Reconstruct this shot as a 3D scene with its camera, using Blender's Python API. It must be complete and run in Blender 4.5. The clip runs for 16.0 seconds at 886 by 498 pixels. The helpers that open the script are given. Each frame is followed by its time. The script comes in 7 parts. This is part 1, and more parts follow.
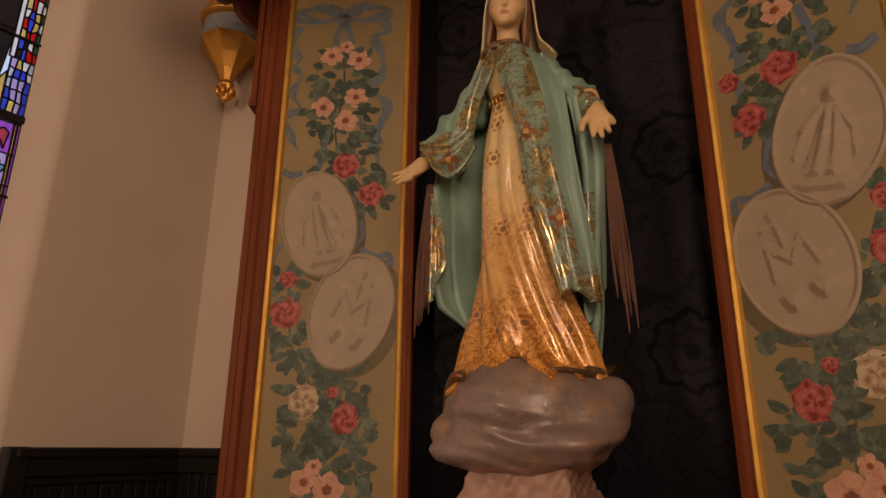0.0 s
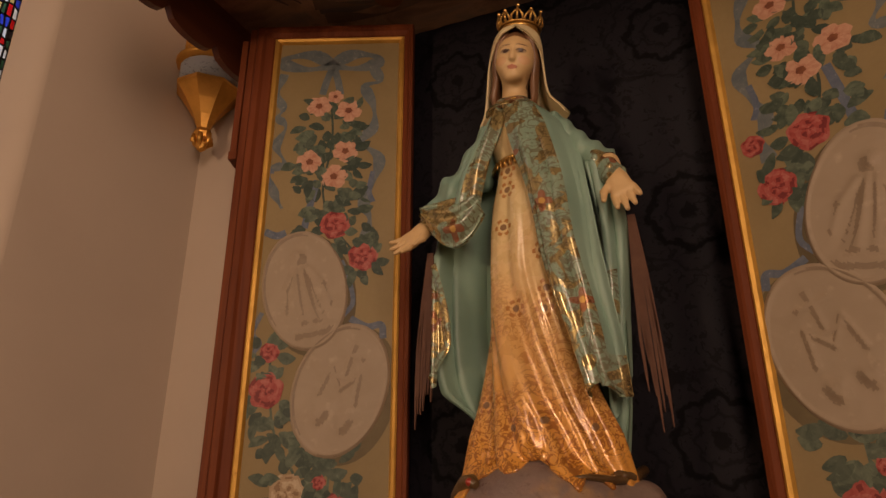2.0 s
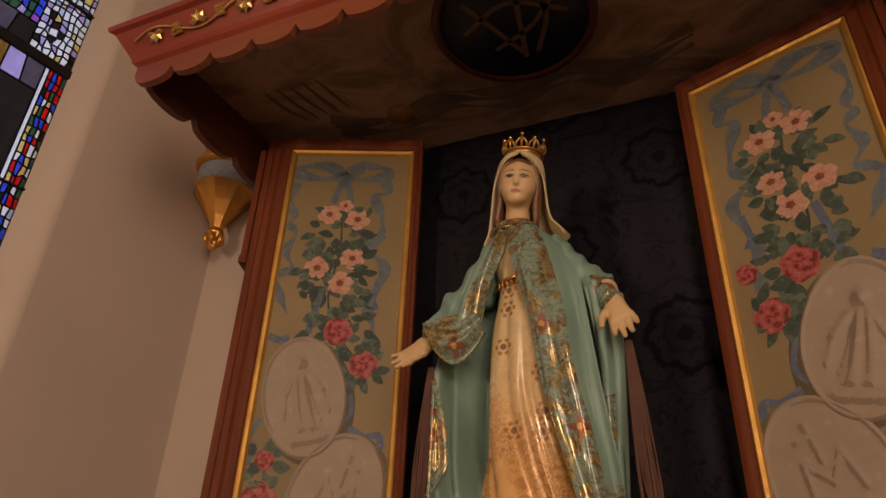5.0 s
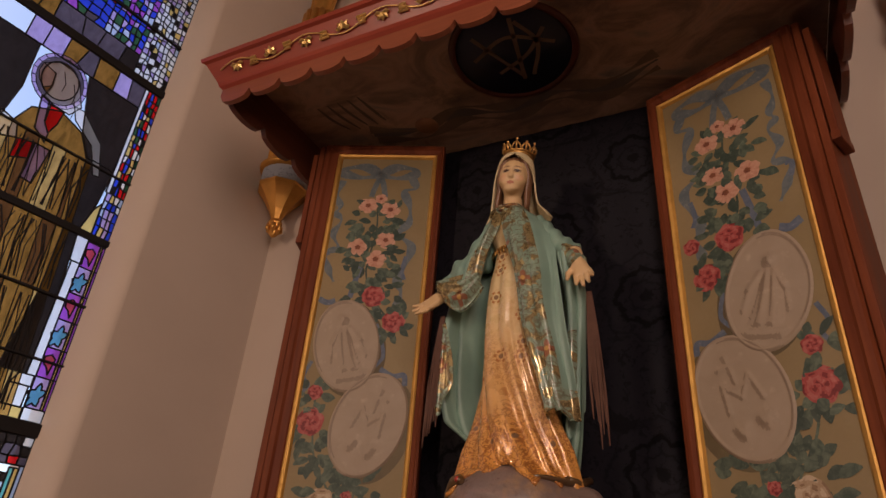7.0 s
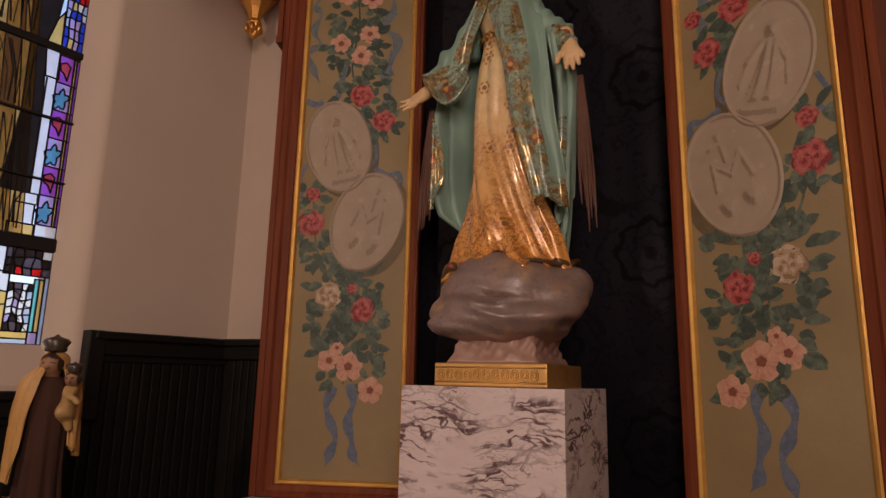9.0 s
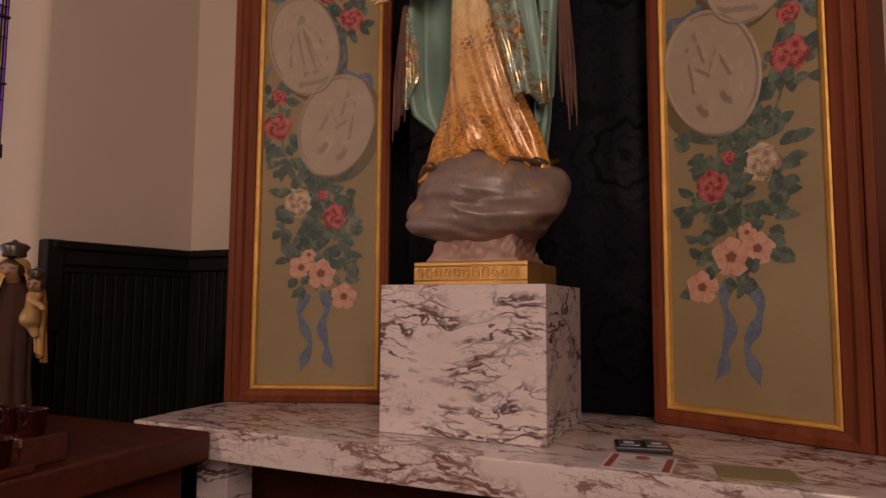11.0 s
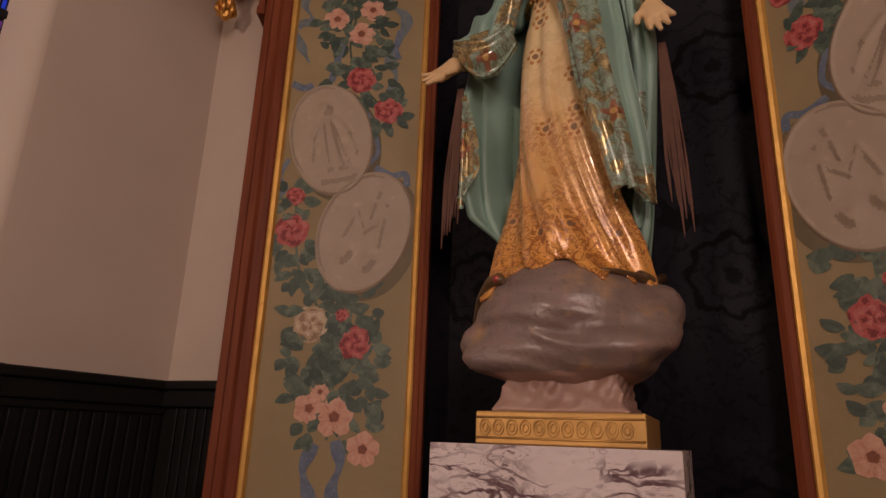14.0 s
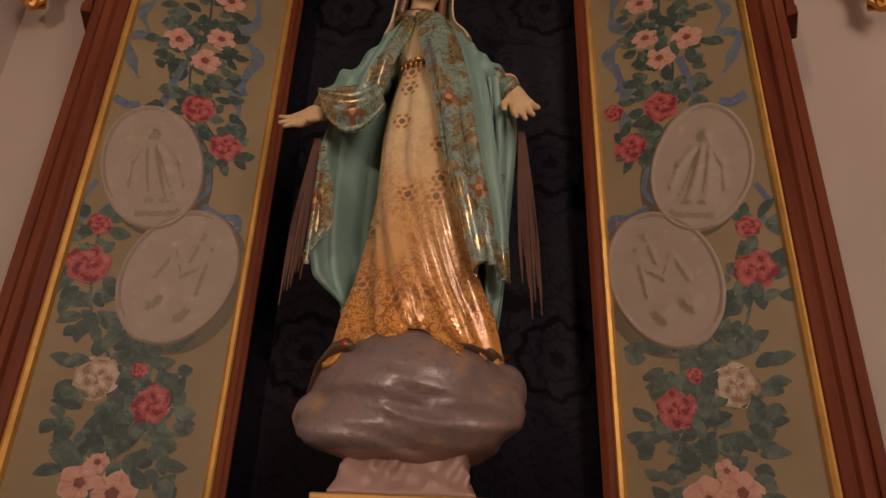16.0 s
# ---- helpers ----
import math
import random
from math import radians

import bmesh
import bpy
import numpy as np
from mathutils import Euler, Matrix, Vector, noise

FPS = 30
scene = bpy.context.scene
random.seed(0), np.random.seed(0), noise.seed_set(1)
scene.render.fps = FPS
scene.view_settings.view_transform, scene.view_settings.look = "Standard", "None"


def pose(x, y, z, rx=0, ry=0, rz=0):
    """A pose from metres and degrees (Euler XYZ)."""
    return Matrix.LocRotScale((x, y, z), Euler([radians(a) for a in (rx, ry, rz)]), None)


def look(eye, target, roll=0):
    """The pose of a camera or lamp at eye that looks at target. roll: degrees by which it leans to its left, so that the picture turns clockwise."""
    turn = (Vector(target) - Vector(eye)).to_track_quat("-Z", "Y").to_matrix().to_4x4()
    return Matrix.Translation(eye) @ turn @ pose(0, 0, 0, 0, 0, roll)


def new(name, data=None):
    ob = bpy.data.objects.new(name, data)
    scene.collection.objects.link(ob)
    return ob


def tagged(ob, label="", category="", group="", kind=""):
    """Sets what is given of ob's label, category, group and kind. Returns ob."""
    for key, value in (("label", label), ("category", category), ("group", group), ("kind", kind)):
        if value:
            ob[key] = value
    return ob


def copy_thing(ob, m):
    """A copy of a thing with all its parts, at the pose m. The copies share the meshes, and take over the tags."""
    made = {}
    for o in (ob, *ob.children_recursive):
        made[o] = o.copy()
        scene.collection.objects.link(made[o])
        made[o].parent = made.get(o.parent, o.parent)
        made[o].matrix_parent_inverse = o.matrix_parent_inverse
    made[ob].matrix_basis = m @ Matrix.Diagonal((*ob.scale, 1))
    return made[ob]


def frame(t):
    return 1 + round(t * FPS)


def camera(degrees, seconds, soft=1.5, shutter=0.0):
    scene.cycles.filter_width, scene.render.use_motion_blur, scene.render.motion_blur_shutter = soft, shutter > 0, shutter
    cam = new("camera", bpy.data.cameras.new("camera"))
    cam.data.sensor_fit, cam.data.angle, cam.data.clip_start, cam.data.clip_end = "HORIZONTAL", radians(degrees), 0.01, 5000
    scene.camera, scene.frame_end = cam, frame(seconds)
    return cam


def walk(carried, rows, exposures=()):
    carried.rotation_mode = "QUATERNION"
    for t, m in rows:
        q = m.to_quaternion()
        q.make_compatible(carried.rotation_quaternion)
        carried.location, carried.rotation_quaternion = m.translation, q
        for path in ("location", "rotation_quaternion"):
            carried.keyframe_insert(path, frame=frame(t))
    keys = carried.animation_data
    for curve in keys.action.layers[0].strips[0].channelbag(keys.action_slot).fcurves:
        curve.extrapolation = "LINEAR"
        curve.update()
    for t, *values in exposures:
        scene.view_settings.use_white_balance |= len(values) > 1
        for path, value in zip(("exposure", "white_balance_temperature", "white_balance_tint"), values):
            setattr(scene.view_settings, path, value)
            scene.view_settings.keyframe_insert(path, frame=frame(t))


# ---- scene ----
cam = camera(69.45, 16.0, soft=1.5)
walk(cam, [
    (0, look((0.483, -1.269, 1.628), (-0.343, 0.455, 2.215), 0.49)),
    (0.5, look((0.427, -1.252, 1.719), (-0.362, 0.490, 2.303), -0.47)),
    (1, look((0.368, -1.192, 1.780), (-0.393, 0.554, 2.389), -0.63)),
    (1.5, look((0.363, -1.189, 1.777), (-0.391, 0.543, 2.435), -0.42)),
    (2, look((0.365, -1.184, 1.783), (-0.376, 0.545, 2.462), -0.23)),
    (2.5, look((0.358, -1.192, 1.783), (-0.386, 0.526, 2.486), 0.01)),
    (3, look((0.356, -1.198, 1.798), (-0.409, 0.491, 2.546), 0.60)),
    (3.5, look((0.373, -1.176, 1.794), (-0.390, 0.481, 2.613), 1.52)),
    (4, look((0.356, -1.199, 1.818), (-0.362, 0.458, 2.677), 1.08)),
    (4.5, look((0.388, -1.177, 1.819), (-0.336, 0.444, 2.738), 2.35)),
    (4.7, look((0.368, -1.200, 1.827), (-0.329, 0.430, 2.754), 1.86)),
    (6.8, look((0.730, -1.515, 1.540), (-0.150, -0.021, 2.537), 5.73)),
    (7, look((0.636, -1.553, 1.483), (-0.176, -0.004, 2.454), 4.51)),
    (7.5, look((0.702, -1.515, 1.516), (-0.192, 0.079, 2.328), 4.60)),
    (8, look((0.677, -1.525, 1.495), (-0.203, 0.113, 2.230), 3.73)),
    (8.5, look((0.705, -1.497, 1.485), (-0.215, 0.196, 2.023), 2.34)),
    (9, look((0.683, -1.508, 1.472), (-0.227, 0.228, 1.866), 1.20)),
    (9.5, look((0.687, -1.502, 1.426), (-0.240, 0.257, 1.642), 0.48)),
    (9.7, look((0.676, -1.516, 1.417), (-0.243, 0.253, 1.578), 0.20)),
    (11.8, look((0.595, -1.492, 1.401), (-0.149, 0.357, 1.571), 0.25)),
    (12, look((0.591, -1.457, 1.404), (-0.174, 0.384, 1.565), -0.04)),
    (12.5, look((0.523, -1.339, 1.429), (-0.395, 0.414, 1.715), 0.35)),
    (13, look((0.426, -1.292, 1.424), (-0.509, 0.445, 1.750), 2.35)),
    (13.5, look((0.328, -1.238, 1.427), (-0.485, 0.551, 1.799), 1.64)),
    (14, look((0.276, -1.162, 1.456), (-0.466, 0.606, 2.026), 1.98)),
    (14.5, look((0.207, -1.093, 1.487), (-0.485, 0.629, 2.232), 2.80)),
    (15, look((0.142, -1.090, 1.485), (-0.302, 0.663, 2.339), 2.01)),
    (15.5, look((0.121, -1.104, 1.482), (-0.115, 0.666, 2.382), 2.30)),
    (16, look((0.121, -1.120, 1.470), (0.031, 0.716, 2.257), 2.16)),
], exposures=[(0, 0.20, 7250, 17), (4.7, 0.24, 6750, 15), (6.8, 0.24, 6100, 18), (9.7, 0.20, 6050, 20), (12.5, 0.21, 5950, 22), (16, 0.20, 5850, 18)])

# ---- light ----
world = bpy.data.worlds.new("sky")
scene.world = world
world.use_nodes = True
wn = world.node_tree
sky = wn.nodes.new("ShaderNodeTexSky")
sky.sky_type, sky.sun_disc = "NISHITA", False
sky.sun_elevation, sky.sun_rotation = radians(35), radians(250)
wn.nodes["Background"].inputs[1].default_value = 0.15
wn.links.new(sky.outputs[0], wn.nodes["Background"].inputs[0])


def area_lamp(name, eye, target, size, power, color):
    data = bpy.data.lights.new(name, "AREA")
    data.shape, data.size, data.energy, data.color = "DISK", size, power, color
    ob = new(name, data)
    ob.matrix_world = look(eye, target)
    return ob


WARM = (1.0, 0.69, 0.46)
# a lamp of the nave in front of the shrine to its left
area_lamp("nave_lamp", (-1.25, -3.3, 2.45), (0.0, 0.2, 2.3), 0.20, 24, WARM)
# soft fill added on the right for the room's general light, no seen source
area_lamp("fill_right", (2.05, -2.9, 2.8), (-0.7, 0.0, 2.2), 2.4, 106, (1.0, 0.73, 0.55))

# ---- materials ----
class Mat:
    """A node material with a Principled shader and short ways to add nodes."""

    def __init__(self, name, color=(0.5, 0.5, 0.5), rough=0.5, metal=0.0, spec=0.5):
        self.m = bpy.data.materials.new(name)
        self.m.use_nodes = True
        self.t = self.m.node_tree
        self.b = self.t.nodes["Principled BSDF"]
        self.set("Base Color", (*color, 1)).set("Roughness", rough).set("Metallic", metal).set("Specular IOR Level", spec)
        self.co = self.node("ShaderNodeTexCoord").outputs["Object"]

    def node(self, kind):
        return self.t.nodes.new(kind)

    def set(self, key, value):
        if hasattr(value, "links"):
            self.t.links.new(value, self.b.inputs[key])
        else:
            self.b.inputs[key].default_value = value
        return self

    def put(self, socket, value):
        if hasattr(value, "links"):
            self.t.links.new(value, socket)
        elif isinstance(value, tuple) and len(value) == 3 and socket.type == "RGBA":
            socket.default_value = (*value, 1)
        else:
            socket.default_value = value

    def world_co(self):
        return self.node("ShaderNodeNewGeometry").outputs["Position"]

    def scaled(self, co, s, r=(0, 0, 0)):
        n = self.node("ShaderNodeMapping")
        self.put(n.inputs["Vector"], co)
        n.inputs["Scale"].default_value = s
        n.inputs["Rotation"].default_value = r
        return n.outputs[0]

    def noise(self, scale, detail=4.0, rough=0.55, co=None, dist=0.0):
        n = self.node("ShaderNodeTexNoise")
        self.put(n.inputs["Vector"], co or self.co)
        n.inputs["Scale"].default_value, n.inputs["Detail"].default_value = scale, detail
        n.inputs["Roughness"].default_value, n.inputs["Distortion"].default_value = rough, dist
        return n.outputs["Fac"]

    def noise_vec(self, scale, co=None):
        n = self.node("ShaderNodeTexNoise")
        self.put(n.inputs["Vector"], co or self.co)
        n.inputs["Scale"].default_value = scale
        return n.outputs["Color"]

    def wave(self, scale, dist=2.0, detail=2.0, co=None, axis="X", kind="BANDS", dscale=1.0):
        n = self.node("ShaderNodeTexWave")
        n.wave_type = kind
        if kind == "BANDS":
            n.bands_direction = axis
        self.put(n.inputs["Vector"], co or self.co)
        n.inputs["Scale"].default_value, n.inputs["Distortion"].default_value = scale, dist
        n.inputs["Detail"].default_value, n.inputs["Detail Scale"].default_value = detail, dscale
        return n.outputs["Fac"]

    def cells(self, scale, feature="F1", co=None, out="Distance", rand=1.0):
        n = self.node("ShaderNodeTexVoronoi")
        n.feature = feature
        self.put(n.inputs["Vector"], co or self.co)
        n.inputs["Scale"].default_value, n.inputs["Randomness"].default_value = scale, rand
        return n.outputs[out]

    def ramp(self, fac, *stops):
        n = self.node("ShaderNodeValToRGB")
        self.put(n.inputs[0], fac)
        e = n.color_ramp.elements
        while len(e) < len(stops):
            e.new(0.5)
        for el, (p, c) in zip(e, stops):
            el.position = p
            el.color = (c, c, c, 1) if isinstance(c, (int, float)) else (*c, 1)
        return n.outputs[0]

    def mix(self, fac, a, b, blend="MIX"):
        n = self.node("ShaderNodeMix")
        n.data_type, n.blend_type = "RGBA", blend
        self.put(n.inputs[0], fac)
        self.put(n.inputs[6], a)
        self.put(n.inputs[7], b)
        return n.outputs[2]

    def math(self, op, a, b=0.0):
        n = self.node("ShaderNodeMath")
        n.operation = op
        self.put(n.inputs[0], a)
        self.put(n.inputs[1], b)
        return n.outputs[0]

    def vmath(self, op, a, b=(0, 0, 0)):
        n = self.node("ShaderNodeVectorMath")
        n.operation = op
        self.put(n.inputs[0], a)
        self.put(n.inputs[1], b)
        return n.outputs[0]

    def axis(self, co, k):
        n = self.node("ShaderNodeSeparateXYZ")
        self.put(n.inputs[0], co)
        return n.outputs[k]

    def rand(self):
        return self.node("ShaderNodeObjectInfo").outputs["Random"]

    def island(self):
        return self.node("ShaderNodeNewGeometry").outputs["Random Per Island"]

    def bump(self, height, strength=0.3, dist=0.01):
        n = self.node("ShaderNodeBump")
        n.inputs["Strength"].default_value, n.inputs["Distance"].default_value = strength, dist
        self.put(n.inputs["Height"], height)
        return self.set("Normal", n.outputs[0])


def plaster_mat():
    k = Mat("cream_plaster", rough=0.75, spec=0.25)
    c = k.world_co()
    big, fine = k.noise(1.3, 3, co=c), k.noise(38, 5, co=c)
    col = k.mix(k.ramp(big, (0.3, 0.0), (0.75, 1.0)), (0.52, 0.435, 0.355), (0.60, 0.505, 0.415))
    k.set("Base Color", k.mix(k.math("MULTIPLY", fine, 0.12), col, (0.45, 0.36, 0.28)))
    k.bump(k.mix(0.3, fine, big), 0.12, 0.004)
    return k.m


def wood_mat(name, dark, light, rough=0.32, axis=2, scale=1.0, spec=0.4):
    k = Mat(name, rough=rough, spec=spec)
    c = k.world_co()
    s = [26 * scale, 26 * scale, 26 * scale]
    s[axis] = 1.6 * scale
    g = k.noise(1.0, 6, 0.65, co=k.scaled(c, tuple(s)), dist=0.6)
    big = k.noise(2.2, 3, co=c)
    col = k.mix(k.ramp(g, (0.3, 0.0), (0.7, 1.0)), dark, light)
    k.set("Base Color", k.mix(k.math("MULTIPLY", big, 0.35), col, tuple(v * 0.55 for v in dark)))
    k.set("Roughness", k.ramp(g, (0.2, rough - 0.08), (0.8, rough + 0.12)))
    k.bump(g, 0.15, 0.002)
    return k.m


def gold_mat(name, base=(0.83, 0.50, 0.13), rough=0.30, worn=0.25, metal=0.85):
    k = Mat(name, base, rough, metal)
    c = k.world_co()
    n, w = k.noise(60, 5, co=c), k.noise(9, 4, co=c)
    col = k.mix(k.ramp(w, (0.35, 0.0), (0.8, 1.0)), base, tuple(v * 0.62 for v in base))
    k.set("Base Color", k.mix(k.ramp(n, (0.68, 0.0), (0.85, worn)), col, (0.25, 0.09, 0.03)))
    k.set("Roughness", k.ramp(n, (0.3, rough), (0.8, rough + 0.25)))
    k.bump(n, 0.25, 0.0015)
    return k.m


def marble_mat(name, stretch, seed=0.0, vein_col=(0.070, 0.038, 0.042), much=0.0):
    """White marble with torn violet-brown streaks that run mostly level and gather in knots."""
    k = Mat(name, rough=0.16)
    c = k.vmath("ADD", k.world_co(), (seed, seed * 0.7, seed * 1.3))
    rag = k.vmath("MULTIPLY", k.vmath("SUBTRACT", k.noise_vec(38.0, c), (0.5, 0.5, 0.5)), (0.030, 0.030, 0.012))
    slow = k.vmath("MULTIPLY", k.vmath("SUBTRACT", k.noise_vec(5.0, c), (0.5, 0.5, 0.5)), (0.10, 0.10, 0.075))
    p = k.scaled(k.vmath("ADD", k.vmath("ADD", c, rag), slow), stretch)
    level = lambda n: k.math("ABSOLUTE", k.math("SUBTRACT", n, 0.5))
    gate = k.ramp(k.noise(1.6, 3, 0.6, co=k.scaled(c, (2.2, 2.2, 5.0))), (0.44 - much, 0.0), (0.56 - much, 1.0))
    vein = k.math("MULTIPLY", k.ramp(level(k.noise(1.0, 3, 0.55, co=p, dist=0.5)), (0.0, 1.0), (0.016, 0.85), (0.034, 0.0)), gate)
    gate2 = k.ramp(k.noise(2.3, 3, 0.6, co=k.vmath("ADD", k.scaled(c, (2.0, 2.0, 4.0)), (7, 3, 5))), (0.45 - much, 0.0), (0.56 - much, 1.0))
    hair = k.math("MULTIPLY", k.ramp(level(k.noise(2.6, 3, 0.6, co=p, dist=1.0)), (0.0, 0.6), (0.012, 0.3), (0.026, 0.0)), gate2)
    edge = k.math("MULTIPLY", k.ramp(k.cells(1.2, "DISTANCE_TO_EDGE", p), (0.0, 0.85), (0.03, 0.45), (0.055, 0.0)), k.math("MULTIPLY", gate, gate2))
    blot = k.math("MULTIPLY", k.ramp(k.noise(1.5, 6, 0.7, co=p, dist=0.6), (0.585 - much * 0.4, 0.0), (0.62 - much * 0.4, 0.85)), gate2)
    fac = k.math("MAXIMUM", k.math("MAXIMUM", vein, edge), k.math("MAXIMUM", hair, blot))
    base = k.mix(k.noise(1.5, 4, co=p), (0.76, 0.68, 0.64), (0.60, 0.50, 0.47))
    k.set("Base Color", k.mix(fac, base, k.mix(k.noise(14, 2, co=c), vein_col, tuple(v * 2.4 for v in vein_col))))
    k.set("Roughness", k.ramp(k.noise(20, 3, co=c), (0.3, 0.12), (0.7, 0.26)))
    return k.m


def damask_mat():
    """Midnight damask: big ogee and rosette figures, a shade bluer and shinier than the ground."""
    k = Mat("midnight_damask", rough=0.6, spec=0.22)
    c = k.world_co()
    warp = k.vmath("MULTIPLY", k.vmath("SUBTRACT", k.noise_vec(48, c), (0.5, 0.5, 0.5)), (0.035, 0.035, 0.035))
    p = k.vmath("ADD", c, warp)
    x, z = k.axis(p, 0), k.axis(p, 2)
    # rosettes on a half-drop repeat, 0.66 wide and 0.59 high, tied by ogee stems
    near, ang = None, None
    for ox, oz in ((0.349, 3.05), (0.349 + 0.33, 3.05 + 0.295)):
        lx = k.math("DIVIDE", k.math("SUBTRACT", x, ox), 0.66)
        lz = k.math("DIVIDE", k.math("SUBTRACT", z, oz), 0.59)
        dx = k.math("MULTIPLY", k.math("SUBTRACT", lx, k.math("ROUND", lx)), 0.66)
        dz = k.math("MULTIPLY", k.math("SUBTRACT", lz, k.math("ROUND", lz)), 0.59)
        r = k.math("SQRT", k.math("ADD", k.math("MULTIPLY", dx, dx), k.math("MULTIPLY", dz, dz)))
        q = k.math("MULTIPLY", r, k.math("SUBTRACT", 1.0, k.math("MULTIPLY", k.math("COSINE", k.math("MULTIPLY", k.math("ARCTAN2", dz, dx), 8.0)), 0.07)))
        near = q if near is None else k.math("MINIMUM", near, q)
    line = k.ramp(near, (0.0, 0.8), (0.020, 0.8), (0.024, 0.0), (0.050, 0.0), (0.056, 0.8), (0.064, 0.0), (0.088, 0.0), (0.094, 1.0), (0.106, 1.0), (0.112, 0.0), (0.150, 0.0), (0.158, 0.7), (0.166, 0.0))
    u = k.math("MULTIPLY", k.math("SUBTRACT", x, 0.349), 2 * math.pi / 0.66)
    v = k.math("MULTIPLY", k.math("SUBTRACT", z, 3.05), 2 * math.pi / 0.59)
    f = k.math("MULTIPLY", k.math("COSINE", u), k.math("COSINE", v))
    stem = k.math("LESS_THAN", k.math("ABSOLUTE", k.math("ADD", f, k.math("MULTIPLY", k.math("SINE", k.math("MULTIPLY", v, 4.0)), 0.10))), 0.07)
    line = k.math("MAXIMUM", line, k.math("MULTIPLY", stem, k.ramp(k.noise(9, 2, co=c), (0.5, 0.0), (0.6, 0.7))))
    sprig = k.math("GREATER_THAN", k.noise(34, 2, co=p, dist=1.5), 0.60)
    bands = k.math("MAXIMUM", line, k.math("MULTIPLY", sprig, 0.6))
    col = k.mix(bands, (0.0215, 0.0200, 0.0300), (0.0060, 0.0058, 0.0080))
    k.set("Base Color", k.mix(k.math("MULTIPLY", k.noise(4, 3, co=c), 0.35), col, (0.010, 0.009, 0.013)))
    k.set("Roughness", k.mix(bands, (0.55, 0.55, 0.55), (0.8, 0.8, 0.8)))
    thread = k.wave(260, 0.5, 1, co=c, axis="Z")
    k.bump(k.mix(0.8, thread, bands), 0.15, 0.001)
    return k.m


M_PLASTER = plaster_mat()
M_FRAME = wood_mat("red_brown_frame_wood", (0.11, 0.026, 0.010), (0.24, 0.066, 0.024), 0.50, spec=0.14)
M_CANOPY = wood_mat("dark_canopy_wood", (0.075, 0.020, 0.010), (0.15, 0.045, 0.02), 0.38, axis=1)
M_TABLE = wood_mat("mahogany_table", (0.06, 0.014, 0.008), (0.12, 0.030, 0.016), 0.35, axis=0)
M_GILT = gold_mat("gilt_liner", (0.74, 0.42, 0.095), 0.38, 0.55, 0.55)
M_CORBEL = gold_mat("gilded_corbel", (0.80, 0.42, 0.10), 0.36, 0.15)
M_MARBLE = marble_mat("veined_marble", (6.5, 6.5, 20.0))
M_MARBLE_TOP = marble_mat("veined_marble_slab", (4.0, 14.0, 14.0), 3.7, (0.110, 0.050, 0.040), 0.04)
M_DAMASK = damask_mat()


def olive_canvas():
    k = Mat("olive_painted_canvas", rough=0.55, spec=0.35)
    c = k.world_co()
    big, fine = k.noise(2.6, 5, 0.6, co=c), k.noise(90, 4, co=c)
    col = k.mix(k.ramp(big, (0.3, 0.0), (0.7, 1.0)), (0.241, 0.179, 0.084), (0.330, 0.252, 0.130))
    k.set("Base Color", k.mix(k.math("MULTIPLY", fine, 0.25), col, (0.157, 0.123, 0.052)))
    k.bump(fine, 0.2, 0.001)
    return k.m


def wainscot_mat():
    k = Mat("black_green_paint", rough=0.55, spec=0.18)
    c = k.world_co()
    n = k.noise(6, 4, co=c)
    k.set("Base Color", k.mix(n, (0.0065, 0.0062, 0.0056), (0.013, 0.0125, 0.011)))
    k.set("Roughness", k.ramp(k.noise(30, 4, co=c), (0.3, 0.35), (0.7, 0.55)))
    return k.m


M_CANVAS = olive_canvas()
M_WAINSCOT = wainscot_mat()


# ---- mesh helpers ----
def part(name, bm, material, parent=None, label="", smooth=False):
    """One bmesh as one mesh object, under a thing or a part, or free."""
    me = bpy.data.meshes.new(name)
    if smooth:
        for f in bm.faces:
            f.smooth = True
    bm.to_mesh(me)
    bm.free()
    for m in material if isinstance(material, (list, tuple)) else [material]:
        me.materials.append(m)
    ob = new(name, me)
    if parent:
        ob.parent = parent
    if label:
        ob["label"] = label
    return ob


def empty(name, m=None):
    ob = new(name)
    if m:
        ob.matrix_world = m
    return ob


def box(bm, x0, x1, y0, y1, z0, z1, bevel=0.0, m=None, mat=0):
    """A box with softened edges."""
    vs = [bm.verts.new((x, y, z)) for x in (x0, x1) for y in (y0, y1) for z in (z0, z1)]
    fs = [bm.faces.new([vs[i] for i in q]) for q in ((0, 1, 3, 2), (4, 6, 7, 5), (0, 4, 5, 1), (2, 3, 7, 6), (0, 2, 6, 4), (1, 5, 7, 3))]
    es = list({e for f in fs for e in f.edges})
    for f in fs:
        f.material_index = mat
    if bevel:
        r = bmesh.ops.bevel(bm, geom=es, offset=bevel, segments=2, affect="EDGES", profile=0.5)
        for f in r["faces"]:
            f.material_index = mat
        vs = list({v for v in vs if v.is_valid} | {v for f in r["faces"] for v in f.verts})
    if m:
        bmesh.ops.transform(bm, matrix=m, verts=vs)
    return vs


